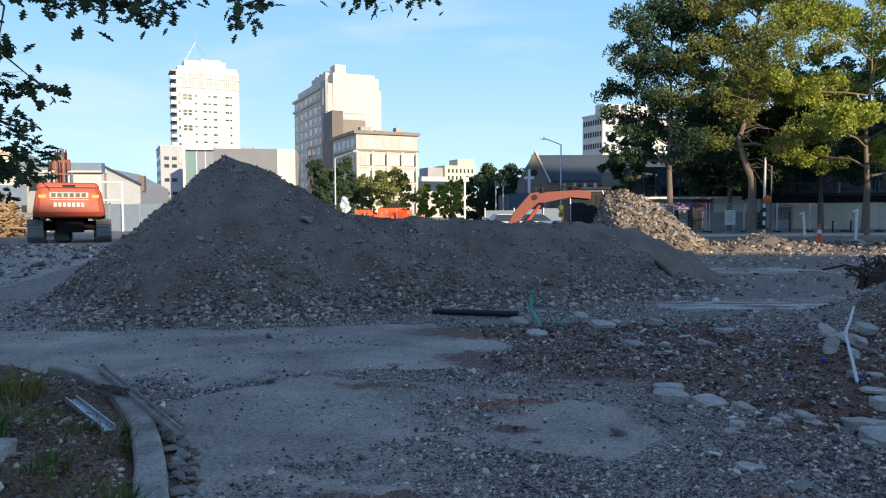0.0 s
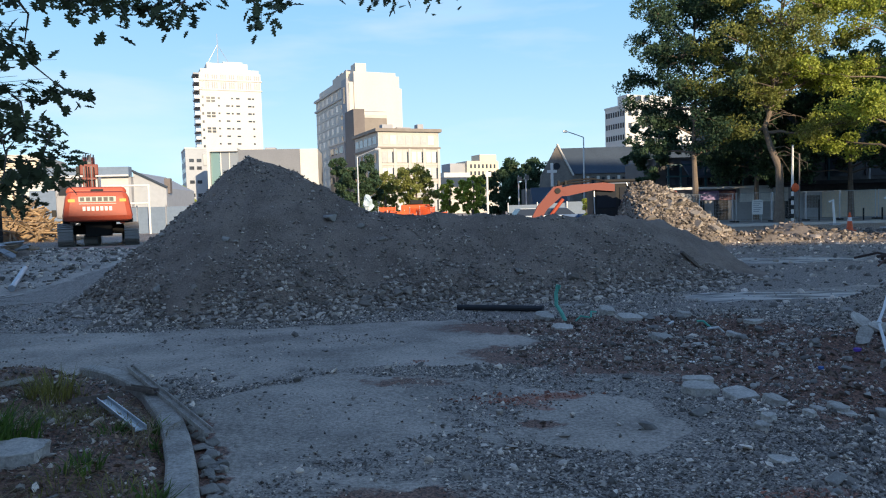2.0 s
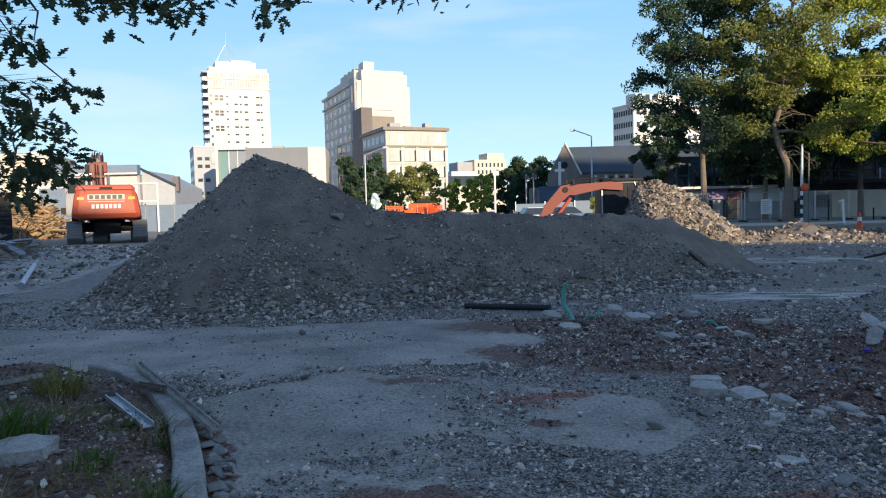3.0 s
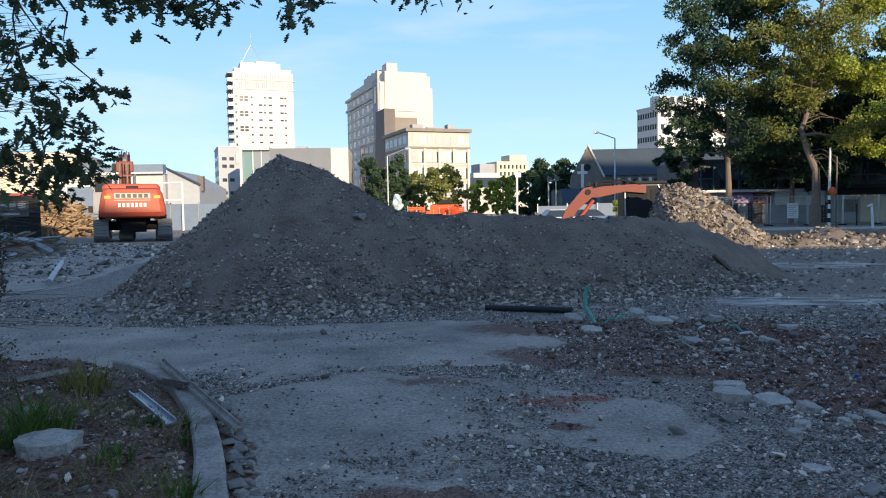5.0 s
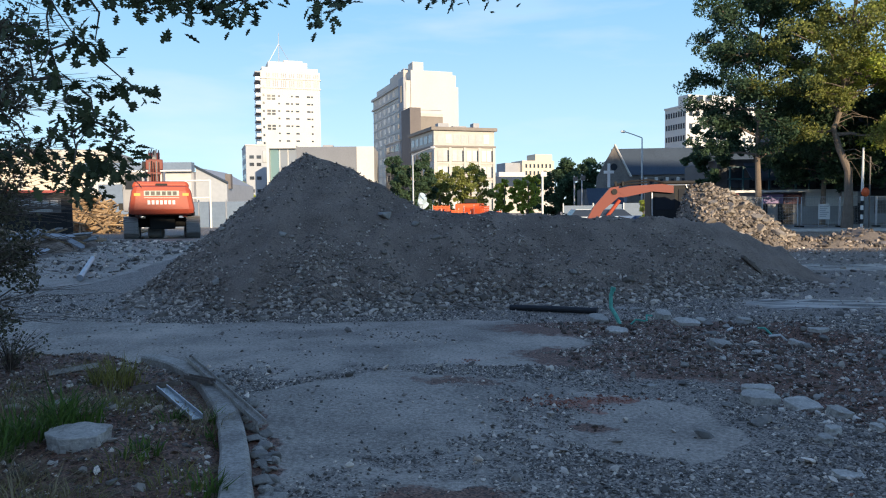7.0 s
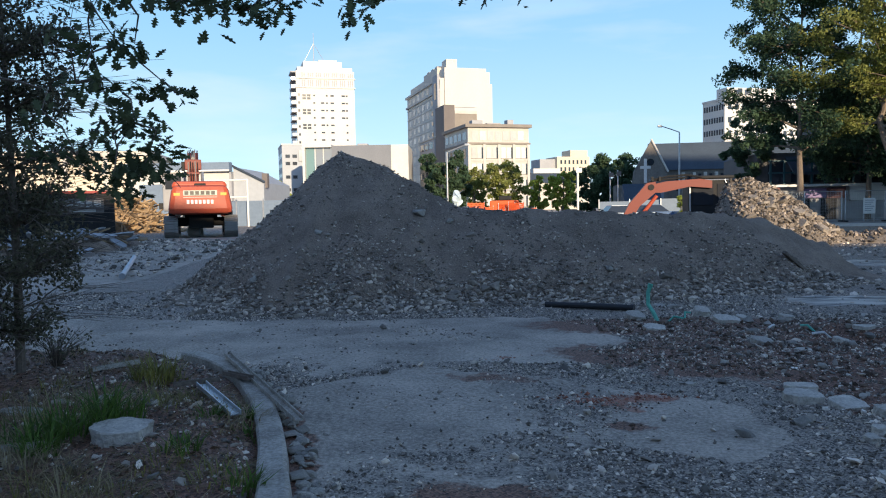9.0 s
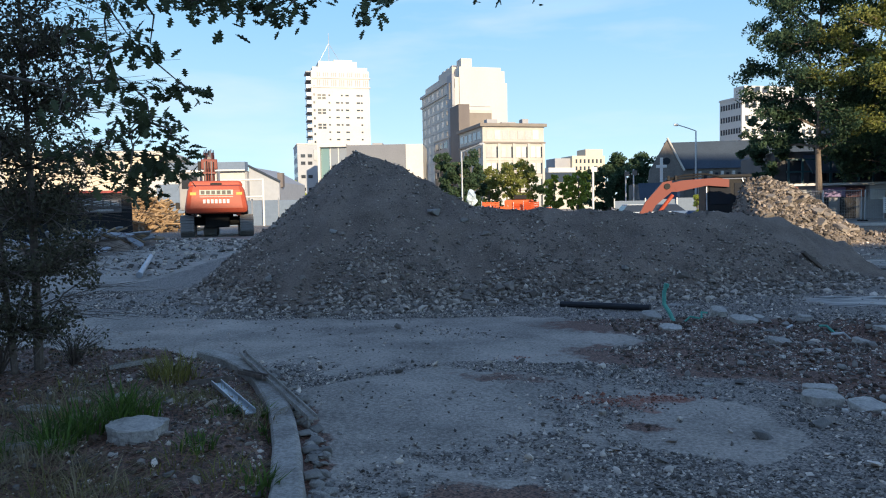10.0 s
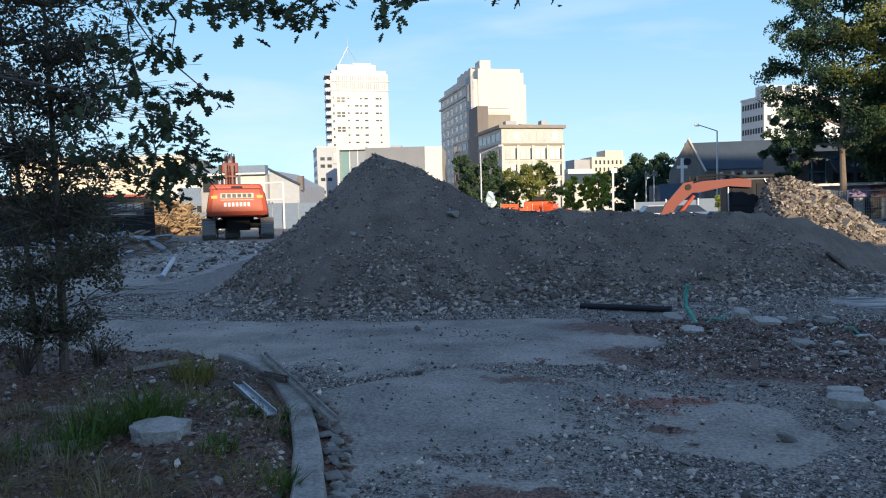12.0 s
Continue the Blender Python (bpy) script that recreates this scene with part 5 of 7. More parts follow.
tube(hz, [(-1.1, 0.6, 2.05), (-1.1, 1.2, 2.16), (-1.1, 2.0, 2.12), (-1.1, 2.55, 2.0), (-1.1, 2.8, 1.85)], 0.045, 6)
part("hose", hz, M_black, bm2)
for y in (2.3, 2.6):
    part("pipe_clamp", boxed(-1.2, y, 1.9, -0.95, y + 0.1, 2.12, 0.02), M_black, bm2)
part("bucket", prism(bmesh.new(), [(4.0, 0.0), (4.4, 0.05), (4.7, -0.5), (4.1, -0.9), (3.6, -0.5)], -1.5, -0.5), M_track, second)


# ---- loose stone ----
M_stone = material("grey_crushed_stone", (0.43, 0.36, 0.292), 0.65, (0.31, 0.258, 0.207), 3.0, 30.0, 0.4, island=0.68, skew=2.5)
M_spoil_stone = material("dusty_spoil_stone", (0.44, 0.362, 0.29), 0.85, (0.30, 0.245, 0.195), 3.0, 30.0, 0.4, island=0.55, skew=1.9)
M_rock = material("broken_stone", (0.40, 0.36, 0.31), 0.9, (0.23, 0.205, 0.175), 4.0, 35.0, 0.5, each=0.3)
M_concrete = material("broken_concrete", (0.70, 0.63, 0.54), 0.9, (0.36, 0.315, 0.262), 7.0, 45.0, 1.0, distance=0.02, each=0.18)
M_warm_rubble = material("beige_concrete_rubble", (0.29, 0.24, 0.195), 0.9, (0.14, 0.117, 0.098), 2.0, 20.0, 0.5, island=0.62, skew=1.8)
ICO = np.array([(0, 1, 1.618), (0, -1, 1.618), (0, 1, -1.618), (0, -1, -1.618), (1, 1.618, 0), (-1, 1.618, 0), (1, -1.618, 0), (-1, -1.618, 0), (1.618, 0, 1), (-1.618, 0, 1), (1.618, 0, -1), (-1.618, 0, -1)]) / 1.9
tri = bmesh.new()
for v in ICO:
    tri.verts.new(v)
hull = bmesh.ops.convex_hull(tri, input=tri.verts)
tri.verts.index_update()
ICO_FACES = np.array([[v.index for v in f.verts] for f in tri.faces])
tri.free()


OCT = np.array([(0.6, 0, 0), (-0.6, 0, 0), (0, 0.6, 0), (0, -0.6, 0), (0, 0, 0.6), (0, 0, -0.6)]) * 1.9
OCT_FACES = np.array([(0, 2, 4), (2, 1, 4), (1, 3, 4), (3, 0, 4), (2, 0, 5), (1, 2, 5), (3, 1, 5), (0, 3, 5)])


def pebbles(name, places, sizes, mat_, seed, cut=0.05, squash=0.65):
    """Loose stones in one mesh, the small ones with eight faces, the large ones with twenty."""
    small = np.asarray(sizes) < cut
    return stones(name, places[small], sizes[small], mat_, seed, squash, OCT, OCT_FACES), stones(name, places[~small], sizes[~small], mat_, seed + 1, squash)


def stones(name, places, sizes, mat_, seed, squash=0.65, form=ICO, sides=ICO_FACES):
    """Loose angular stones joined into one mesh, lying at places."""
    r = np.random.default_rng(seed)
    n = len(places)
    m = len(form)
    shape = form[None] * r.uniform(0.5, 1.25, (n, m, 1)) * r.uniform(0.45, 1.4, (n, 1, 3)) * [1, 1, squash]
    a, b = r.uniform(0, math.tau, n), r.normal(0, 0.5, n)
    c, s = np.cos(a)[:, None], np.sin(a)[:, None]
    x, y, z = shape[..., 0], shape[..., 1], shape[..., 2]
    z, y = z * np.cos(b)[:, None] + y * np.sin(b)[:, None], y * np.cos(b)[:, None] - z * np.sin(b)[:, None]
    out = np.stack([c * x - s * y, s * x + c * y, z], -1) * (np.asarray(sizes)[:, None, None] / 2) + np.asarray(places)[:, None]
    faces = (np.arange(n)[:, None, None] * m + sides[None]).reshape(-1, 3)
    return mesh_from(name, out.reshape(-1, 3).tolist(), faces.tolist(), mat_)


r8 = np.random.default_rng(8)
# gravel on the ground, thick where the stone lies loose and sparse on the bare asphalt
gy = 2.6 + 10.5 * r8.uniform(0, 1, 330000) ** 1.35
gx = gy * r8.uniform(-0.78, 0.68, len(gy))
soil, stone, red = masks(gx, gy)
keep = (r8.uniform(0, 1, len(gx)) < 0.009 + (0.66 * stone ** 1.6 - 0.2 * soil) * np.clip(0.6 + 1.6 * fbm(gx, gy, 0.8, 3, 52), 0.12, 1.2)) & (mound_height(gx, gy) < 0.1) & (np.abs(bed_inside(gx, gy)) > 0.11)
keep &= (bed_inside(gx, gy) < 0) | (r8.uniform(0, 1, len(gx)) < 0.25)
gx, gy = gx[keep][:95000], gy[keep][:95000]
gs = 0.012 + 0.034 * r8.uniform(0, 1, len(gx)) ** 3.2
gs = np.where(r8.uniform(0, 1, len(gx)) < 0.02, gs * 2.3, gs) * (0.62 + 0.05 * gy)
for mesh_ in pebbles("gravel", np.stack([gx, gy, ground_height(gx, gy) + gs * 0.16], 1), gs, M_stone, 1):
    tagged(new("gravel", mesh_), "loose grey crushed stone scattered over the site", "gravel", kind="stuff")
# orange brick crumbs trodden into the ground
M_brick = material("crushed_orange_brick", (0.37, 0.145, 0.09), 0.9, (0.24, 0.095, 0.062), 4.0, 30.0, 0.4, island=0.5, skew=1.2)
cx_ = np.concatenate([r8.normal(a, b, n) for a, b, n in ((0.3, 0.2, 420), (0.78, 0.16, 150), (-0.55, 0.16, 60), (1.75, 0.22, 130), (2.4, 0.25, 60))])
cy_ = np.concatenate([r8.normal(a, b, n) for a, b, n in ((5.95, 0.13, 420), (6.12, 0.07, 150), (7.45, 0.07, 60), (3.75, 0.15, 130), (3.95, 0.2, 60))])
cs_ = 0.008 + 0.035 * r8.uniform(0, 1, len(cx_)) ** 4
tagged(new("brick_crumbs", stones("brick_crumbs", np.stack([cx_, cy_, ground_height(cx_, cy_) + cs_ * 0.1], 1), cs_, M_brick, 33, 0.5, OCT, OCT_FACES)), "crushed orange brick trodden into the ground", "brick crumbs", kind="stuff")
# small pale stones and mortar bits strewn over the soil
M_mortar = material("pale_mortar_bits", (0.62, 0.56, 0.49), 0.9, (0.42, 0.375, 0.325), 3.0, 30.0, 0.4, island=0.6, skew=1.5)
bx, by = r8.uniform(0.9, 6.6, 30000), r8.uniform(3.0, 10.5, 30000)
bsoil, bstone, bred = masks(bx, by)
keep = (r8.uniform(0, 1, len(bx)) < 0.16 * np.clip(0.5 + 1.8 * fbm(bx, by, 0.7, 3, 58), 0.1, 1.2) * (bsoil > 0.15)) & (mound_height(bx, by) < 0.1) & (bx > 0.5 + 0.16 * (by - 3))
bx, by = bx[keep], by[keep]
bs = (0.012 + 0.06 * r8.uniform(0, 1, len(bx)) ** 4) * (0.8 + 0.03 * by)
tagged(new("mortar_bits", stones("mortar_bits", np.stack([bx, by, ground_height(bx, by) + bs * 0.15], 1), bs, M_mortar, 6)), "pale bits of stone and mortar strewn over brown soil", "rubble", kind="stuff")
# dark clods of turned soil
M_clod = material("brown_soil_clod", (0.22, 0.15, 0.108), 0.95, (0.09, 0.06, 0.043), 4.0, 30.0, 0.6, island=0.5, skew=1.6)
kx, ky = r8.uniform(0.5, 6.5, 40000), r8.uniform(4.5, 11, 40000)
ksoil, kstone, kred = masks(kx, ky)
keep = (r8.uniform(0, 1, len(kx)) < 0.3 * (ksoil > 0.6)) & (mound_height(kx, ky) < 0.1)
kx, ky = kx[keep][:5000], ky[keep][:5000]
ks = 0.012 + 0.07 * r8.uniform(0, 1, len(kx)) ** 4
tagged(new("soil_clods", stones("soil_clods", np.stack([kx, ky, ground_height(kx, ky) + ks * 0.1], 1), ks, M_clod, 4, 0.8)), "dark brown clods of turned soil between the slabs", "soil", kind="stuff")
# stones in the slope of the mound, larger towards its foot
mx, my = r8.uniform(-9.0, 7.5, 340000), r8.uniform(9.8, 15.0, 340000)
mh = mound_height(mx, my)
patch = 0.5 + fbm(mx, my, 0.9, 3, 77)
keep = (mh > 0.04) & (r8.uniform(0, 1, len(mx)) < (0.2 + 0.8 * np.exp(-mh / 0.5)) * np.where(mx > -0.5, 0.6, 1.0) * np.clip(patch + 0.15, 0.1, 1.2))
mx, my, mh = mx[keep][:80000], my[keep][:80000], mh[keep][:80000]
ms = (0.015 + 0.085 * r8.uniform(0, 1, len(mx)) ** 5) * (0.72 + 0.7 * np.exp(-mh / 0.4))
for mesh_ in pebbles("loose_stone_cover", np.stack([mx, my, mound_z(mx, my) + ms * 0.2], 1), ms, M_spoil_stone, 2, 0.07):
    tagged(part("loose_stone_cover", mesh_, None, spoil_mound), "dusty angular stones in the slope", kind="stuff")


def rock_mesh(name, seed, mat_, squash=0.75):
    """A broken stone: the hull of a few scattered points, with worn corners."""
    r = random.Random(seed)
    bm = bmesh.new()
    for _ in range(15):
        v = Vector((r.gauss(0, 1), r.gauss(0, 1), r.gauss(0, 1))).normalized() * r.uniform(0.38, 0.56)
        bm.verts.new((v.x, v.y * r.uniform(0.8, 1.0), v.z * squash))
    hull_ = bmesh.ops.convex_hull(bm, input=bm.verts)
    bmesh.ops.delete(bm, geom=[g_ for g_ in hull_["geom_interior"] if isinstance(g_, bmesh.types.BMVert)], context="VERTS")
    bmesh.ops.bevel(bm, geom=list(bm.edges), offset=0.025, segments=1, affect="EDGES")
    return to_mesh(name, bm, mat_)


M_spoil_rock = material("dusty_brown_stone", (0.38, 0.31, 0.245), 0.95, (0.20, 0.17, 0.138), 4.0, 35.0, 0.5, each=0.4)
SPOIL_ROCKS = [rock_mesh("stone", k + 20, M_spoil_rock) for k in range(7)]
PALE_ROCKS = [rock_mesh("stone", k + 40, M_concrete) for k in range(7)]
ROCKS = [rock_mesh("stone", k, M_rock) for k in range(7)]
rr = random.Random(17)
count = 0
while count < 215:
    x, y = rr.uniform(-8.6, 4.2), rr.uniform(9.6, 13.5)
    h = float(mound_height(x, y))
    if not 0.02 < h < (0.34 if count < 150 else 1.5) or (x > -0.2 and rr.random() < 0.6):
        continue
    s = rr.choice((0.09, 0.1, 0.12, 0.14, 0.17, 0.2, 0.26)) * rr.uniform(0.8, 1.1) * (1.0 if count < 150 else 0.62)
    o = part("stone", SPOIL_ROCKS[count % 7], None, spoil_mound)
    o.matrix_basis = pose(x, y, float(mound_z(x, y)) + s * 0.12, rr.uniform(-25, 25), rr.uniform(-25, 25), rr.uniform(0, 360)) @ Matrix.Diagonal((s, s * rr.uniform(0.7, 1.1), s * rr.uniform(0.7, 1.1), 1))
    count += 1
for x, y, s in ((-2.75, 11.15, 0.26), (-2.45, 11.1, 0.17), (-1.68, 10.75, 0.28), (-4.2, 12.4, 0.2), (-2.6, 13.6, 0.42), (-2.0, 13.55, 0.2), (-0.75, 10.6, 0.2), (1.55, 11.55, 0.36), (1.75, 11.4, 0.3), (2.2, 11.2, 0.22), (3.0, 12.2, 0.2), (3.9, 13.5, 0.22), (0.9, 12.9, 0.22), (-3.6, 11.3, 0.2), (-5.0, 11.4, 0.22), (-6.1, 11.6, 0.24)):
    o = part("stone", ROCKS[int(x * 7) % 7], None, spoil_mound)
    o.matrix_basis = pose(x, y, float(mound_z(x, y)) + s * 0.1, 30, 10, x * 90) @ Matrix.Diagonal((s, s * 0.8, s * 0.8, 1))
stickm = base("thin_branch", pose(-2.35, 11.3, 0), "thin pale branch lying on the dirt slope", "branch")
part("stem", tube(bmesh.new(), [(0, 0, float(mound_z(-2.35, 11.3)) + 0.03), (0.4, -0.12, float(mound_z(-1.95, 11.18)) + 0.03)], 0.012, 6), M_bark, stickm)
timber_end = base("buried_plank", pose(4.6, 14.9, 0), "dark plank sticking out of the dirt slope", "plank")
part("board", boxed(-0.45, -0.05, -0.03, 0.45, 0.05, 0.03, 0.01), M_bark, timber_end).matrix_basis = pose(0, -0.2, float(mound_z(4.6, 14.7)) + 0.04, 0, 38, 20)


def slab_mesh(w, d, h, seed, mat_=None):
    """A broken slab: an uneven outline with chipped edges."""
    r = random.Random(seed)
    bm = bmesh.new()
    n = 9
    ring = []
    for k in range(n):
        a = math.tau * (k + r.uniform(-0.25, 0.25)) / n
        q = 1 / max(abs(math.cos(a)), abs(math.sin(a))) ** 0.75
        ring.append((math.cos(a) * q * w / 2 * r.uniform(0.85, 1.05), math.sin(a) * q * d / 2 * r.uniform(0.85, 1.05)))
    low = [bm.verts.new((x * r.uniform(0.9, 1.04), y * r.uniform(0.9, 1.04), 0)) for x, y in ring]
    top = [bm.verts.new((x, y, h * r.uniform(0.85, 1.08))) for x, y in ring]
    bm.faces.new(low[::-1]), bm.faces.new(top)
    for k in range(n):
        bm.faces.new((low[k], low[(k + 1) % n], top[(k + 1) % n], top[k]))
    bmesh.ops.bevel(bm, geom=list(bm.edges), offset=min(w, d, h) * 0.07, segments=1, affect="EDGES")
    bmesh.ops.triangulate(bm, faces=bm.faces)
    bmesh.ops.subdivide_edges(bm, edges=[e for e in bm.edges if e.calc_length() > 0.3 * min(w, d)], cuts=2, use_grid_fill=True)
    off = Vector((seed * 1.7, seed * 0.9, 0))
    for v in bm.verts:
        v.co += noise.noise_vector(v.co * (2.2 / max(w, d)) * 2 + off) * min(0.08 * h, 0.03 * min(w, d)) + noise.noise_vector(v.co * 38 + off) * 0.08 * h
    return to_mesh("slab", bm, mat_ or M_concrete)


def slab(x, y, w, d, h, yaw=0, tilt=0, lift=0.0, label="broken grey concrete slab lying on the soil", seed=1, mat_=None, name="concrete_slab"):
    o = new(name, slab_mesh(w, d, h, seed, mat_))
    o.matrix_world = pose(x, y, float(ground_height(x, y)) - 0.02 + lift, tilt, tilt * 0.4, yaw)
    return tagged(o, label, "concrete slab" if name == "concrete_slab" else "stone", "broken slabs")


for k, (x, y, w, d, h, yaw, tilt, lift) in enumerate((
        (1.93, 6.1, 0.36, 0.3, 0.10, 5, 3, 0), (2.02, 6.42, 0.34, 0.3, 0.08, -8, -4, 0.02), (2.2, 5.92, 0.33, 0.32, 0.09, 12, 6, 0), (2.25, 5.4, 0.17, 0.17, 0.10, 30, 12, 0),
        (1.93, 4.82, 0.12, 0.1, 0.08, 10, 5, 0), (1.84, 4.27, 0.2, 0.13, 0.035, -6, 4, 0), (1.06, 10.3, 0.34, 0.3, 0.1, 14, 12, 0.02), (1.17, 9.2, 0.34, 0.24, 0.08, -6, 8, 0.0),
        (1.96, 10.4, 0.26, 0.24, 0.13, 22, 18, 0.02), (2.17, 9.85, 0.44, 0.24, 0.08, 14, 12, 0.02), (2.42, 10.1, 0.24, 0.16, 0.07, 30, 14, 0.02), (2.22, 8.4, 0.3, 0.2, 0.09, 30, 12, 0), (2.92, 9.9, 0.22, 0.2, 0.14, 10, 5, 0),
        (2.55, 8.05, 0.22, 0.14, 0.05, 5, 2, 0), (3.1, 5.05, 0.4, 0.3, 0.11, 12, 8, 0), (3.15, 5.35, 0.36, 0.28, 0.09, -20, -5, 0.05),
        (2.72, 5.3, 0.2, 0.14, 0.05, 15, 10, 0), (2.5, 5.25, 0.14, 0.12, 0.06, 50, 12, 0), (2.05, 5.0, 0.12, 0.12, 0.08, 5, 0, 0), (-0.42, 4.65, 0.08, 0.06, 0.03, 20, 0, 0),
        (1.15, 6.55, 0.12, 0.1, 0.05, 10, 0, 0), (3.4, 8.7, 0.36, 0.12, 0.05, 25, 8, 0.02), (3.0, 8.3, 0.22, 0.2, 0.12, 60, 14, 0), (2.35, 5.05, 0.13, 0.1, 0.07, 70, 8, 0), (2.8, 4.7, 0.13, 0.1, 0.06, 10, 8, 0),
        (3.44, 5.62, 0.22, 0.18, 0.10, 15, 6, 0), (3.52, 5.85, 0.24, 0.13, 0.03, -15, 8, 0.04), (2.7, 5.35, 0.17, 0.16, 0.09, 35, 10, 0), (3.86, 6.75, 0.16, 0.15, 0.1, 40, 10, 0), (3.98, 6.6, 0.22, 0.12, 0.07, 5, 10, 0))):
    slab(x, y, w * 0.86, d * 0.9, h * 0.85, yaw, tilt, lift, seed=k + 3)
for k, (x, y, z, w, d, h, yaw, tilt) in enumerate(((4.28, 7.95, 0.31, 0.3, 0.3, 0.03, 25, 40), (4.42, 7.78, 0.31, 0.36, 0.16, 0.03, -14, 34), (4.02, 7.45, 0.19, 0.15, 0.26, 0.03, -30, 46), (4.16, 7.25, 0.13, 0.19, 0.16, 0.04, 20, 42), (4.3, 7.5, 0.2, 0.22, 0.2, 0.09, 50, 30), (4.75, 8.1, 0.33, 0.24, 0.2, 0.09, 10, 18))):
    slab(x, y, w, d, h, yaw, tilt, min(z + 0.02 - float(ground_height(x, y)), 0.09), "pale broken concrete slab tipped against the spoil heap", k + 40)
r5 = random.Random(23)
for k in range(110):
    x, y = r5.uniform(1.1, 5.2), r5.uniform(3.2, 10.4)
    if x < 0.75 + 0.16 * (y - 3) or any(abs(x - a) < 0.3 and abs(y - b) < 0.25 for a, b in ((1.95, 6.2), (2.2, 5.9))):
        continue
    s = r5.choice((0.06, 0.08, 0.1, 0.13, 0.16)) * (0.8 + 0.04 * y)
    o = tagged(new("loose_stone", ROCKS[k % 7]), "loose pale broken stone lying on brown soil", "stone", "loose stones")
    o.matrix_world = pose(x, y, float(ground_height(x, y)) + s * 0.1, r5.uniform(-20, 20), r5.uniform(-20, 20), r5.uniform(0, 360)) @ Matrix.Diagonal((s, s * 0.8, s * 0.75, 1))

# rubble pile with broken concrete behind the mound
PILE = [(6.5, 30.3, 2.35), (6.9, 30.3, 2.5), (7.6, 30, 2.6), (8.3, 29.9, 2.3), (8.85, 29.7, 1.6), (9.7, 29.3, 0.8), (10.7, 28.6, 0.42), (12, 28, 0.3), (14.5, 27, 0.16), (18, 26.5, 0.05)]


def pile_height(x, y):
    x, y = np.asarray(x, float), np.asarray(y, float)
    top = np.full(x.shape, -9.0)
    for (ax, ay, ah), (bx, by, bh) in zip(PILE, PILE[1:]):
        dx, dy = bx - ax, by - ay
        s = np.clip(((x - ax) * dx + (y - ay) * dy) / (dx * dx + dy * dy), 0, 1)
        top = np.maximum(top, ah + s * (bh - ah) - 0.85 * np.hypot(x - ax - s * dx, y - ay - s * dy))
    top = top - 2.2 * np.maximum(6.75 - x, 0)
    return np.maximum(top, -0.2) + 0.25 * fbm(x, y, 1.2, 4, 90) + ground_height(x, y) - 0.08


pile = tagged(new("rubble_pile", heightfield("rubble_pile", np.arange(2, 23, 0.14), np.arange(23, 36, 0.14), pile_height, M_warm_rubble)), "sunlit pile of broken beige concrete and brick rubble", "rubble pile")
px_, py_ = r8.uniform(4.5, 19, 50000), r8.uniform(24.5, 31.5, 50000)
ph_ = pile_height(px_, py_)
keep = ph_ - ground_height(px_, py_) > 0.04
keep &= (ph_ - ground_height(px_, py_) > 0.25) | (r8.uniform(0, 1, len(px_)) < 0.45)
px_, py_, ph_ = px_[keep][:15000], py_[keep][:15000], ph_[keep][:15000]
ps = 0.03 + 0.18 * r8.uniform(0, 1, len(px_)) ** 4
tagged(part("rubble", stones("rubble", np.stack([px_, py_, ph_ + ps * 0.2], 1), ps, M_warm_rubble, 5, 0.8), None, pile), "angular beige rubble", kind="stuff")
M_chunk = material("beige_concrete_chunk", (0.35, 0.30, 0.25), 0.9, (0.17, 0.147, 0.122), 3.0, 25.0, 0.5, each=0.45)
CHUNKS = [slab_mesh(1.0, 0.7, 0.22, k + 70, M_chunk) for k in range(5)]
for k in range(220):
    x, y = r5.uniform(6.3, 11.5), r5.uniform(27.0, 30.6)
    z = float(pile_height(x, y))
    if z < 0.3:
        continue
    s = 0.12 + 0.42 * r5.random() ** 3
    o = part("concrete_chunk", CHUNKS[k % 5], None, pile)
    o.matrix_basis = pose(x, y, z + 0.02, r5.uniform(-50, 50), r5.uniform(-40, 40), r5.uniform(0, 360)) @ Matrix.Diagonal((s, s, s, 1))
# low lit ridges of spoil on the way to the street
for cx, cy, w, h, seed in ((13.5, 31, 3.5, 0.45, 1), (17.5, 34, 3.0, 0.2, 2), (20.5, 30, 4.0, 0.35, 3)):
    xs, ys = np.arange(cx - w * 1.5, cx + w * 1.5, 0.2), np.arange(cy - 3, cy + 3, 0.2)
    ob = new("spoil_ridge", heightfield("spoil_ridge", xs, ys, lambda x, y: h * 1.25 * np.exp(-((x - cx) / w) ** 2 * 1.6 - ((y - cy) / 1.3) ** 2) * (1 + 0.7 * fbm(x, y, 0.8, 4, seed)) - 0.06 + ground_height(x, y), M_warm_rubble))
    tagged(ob, "low ridge of pale dry spoil near the street", "dirt ridge", "spoil ridges")
    qx, qy = r8.uniform(cx - w, cx + w, 900), r8.uniform(cy - 1.8, cy + 1.2, 900)
    qz = h * 1.25 * np.exp(-((qx - cx) / w) ** 2 * 1.6 - ((qy - cy) / 1.3) ** 2) * (1 + 0.7 * fbm(qx, qy, 0.8, 4, seed)) - 0.06 + ground_height(qx, qy)
    qs = 0.05 + 0.3 * r8.uniform(0, 1, 900) ** 4
    tagged(part("rubble", stones("rubble", np.stack([qx, qy, qz + qs * 0.1], 1), qs, M_warm_rubble, 70 + seed, 0.7), None, ob), "angular beige rubble", kind="stuff")

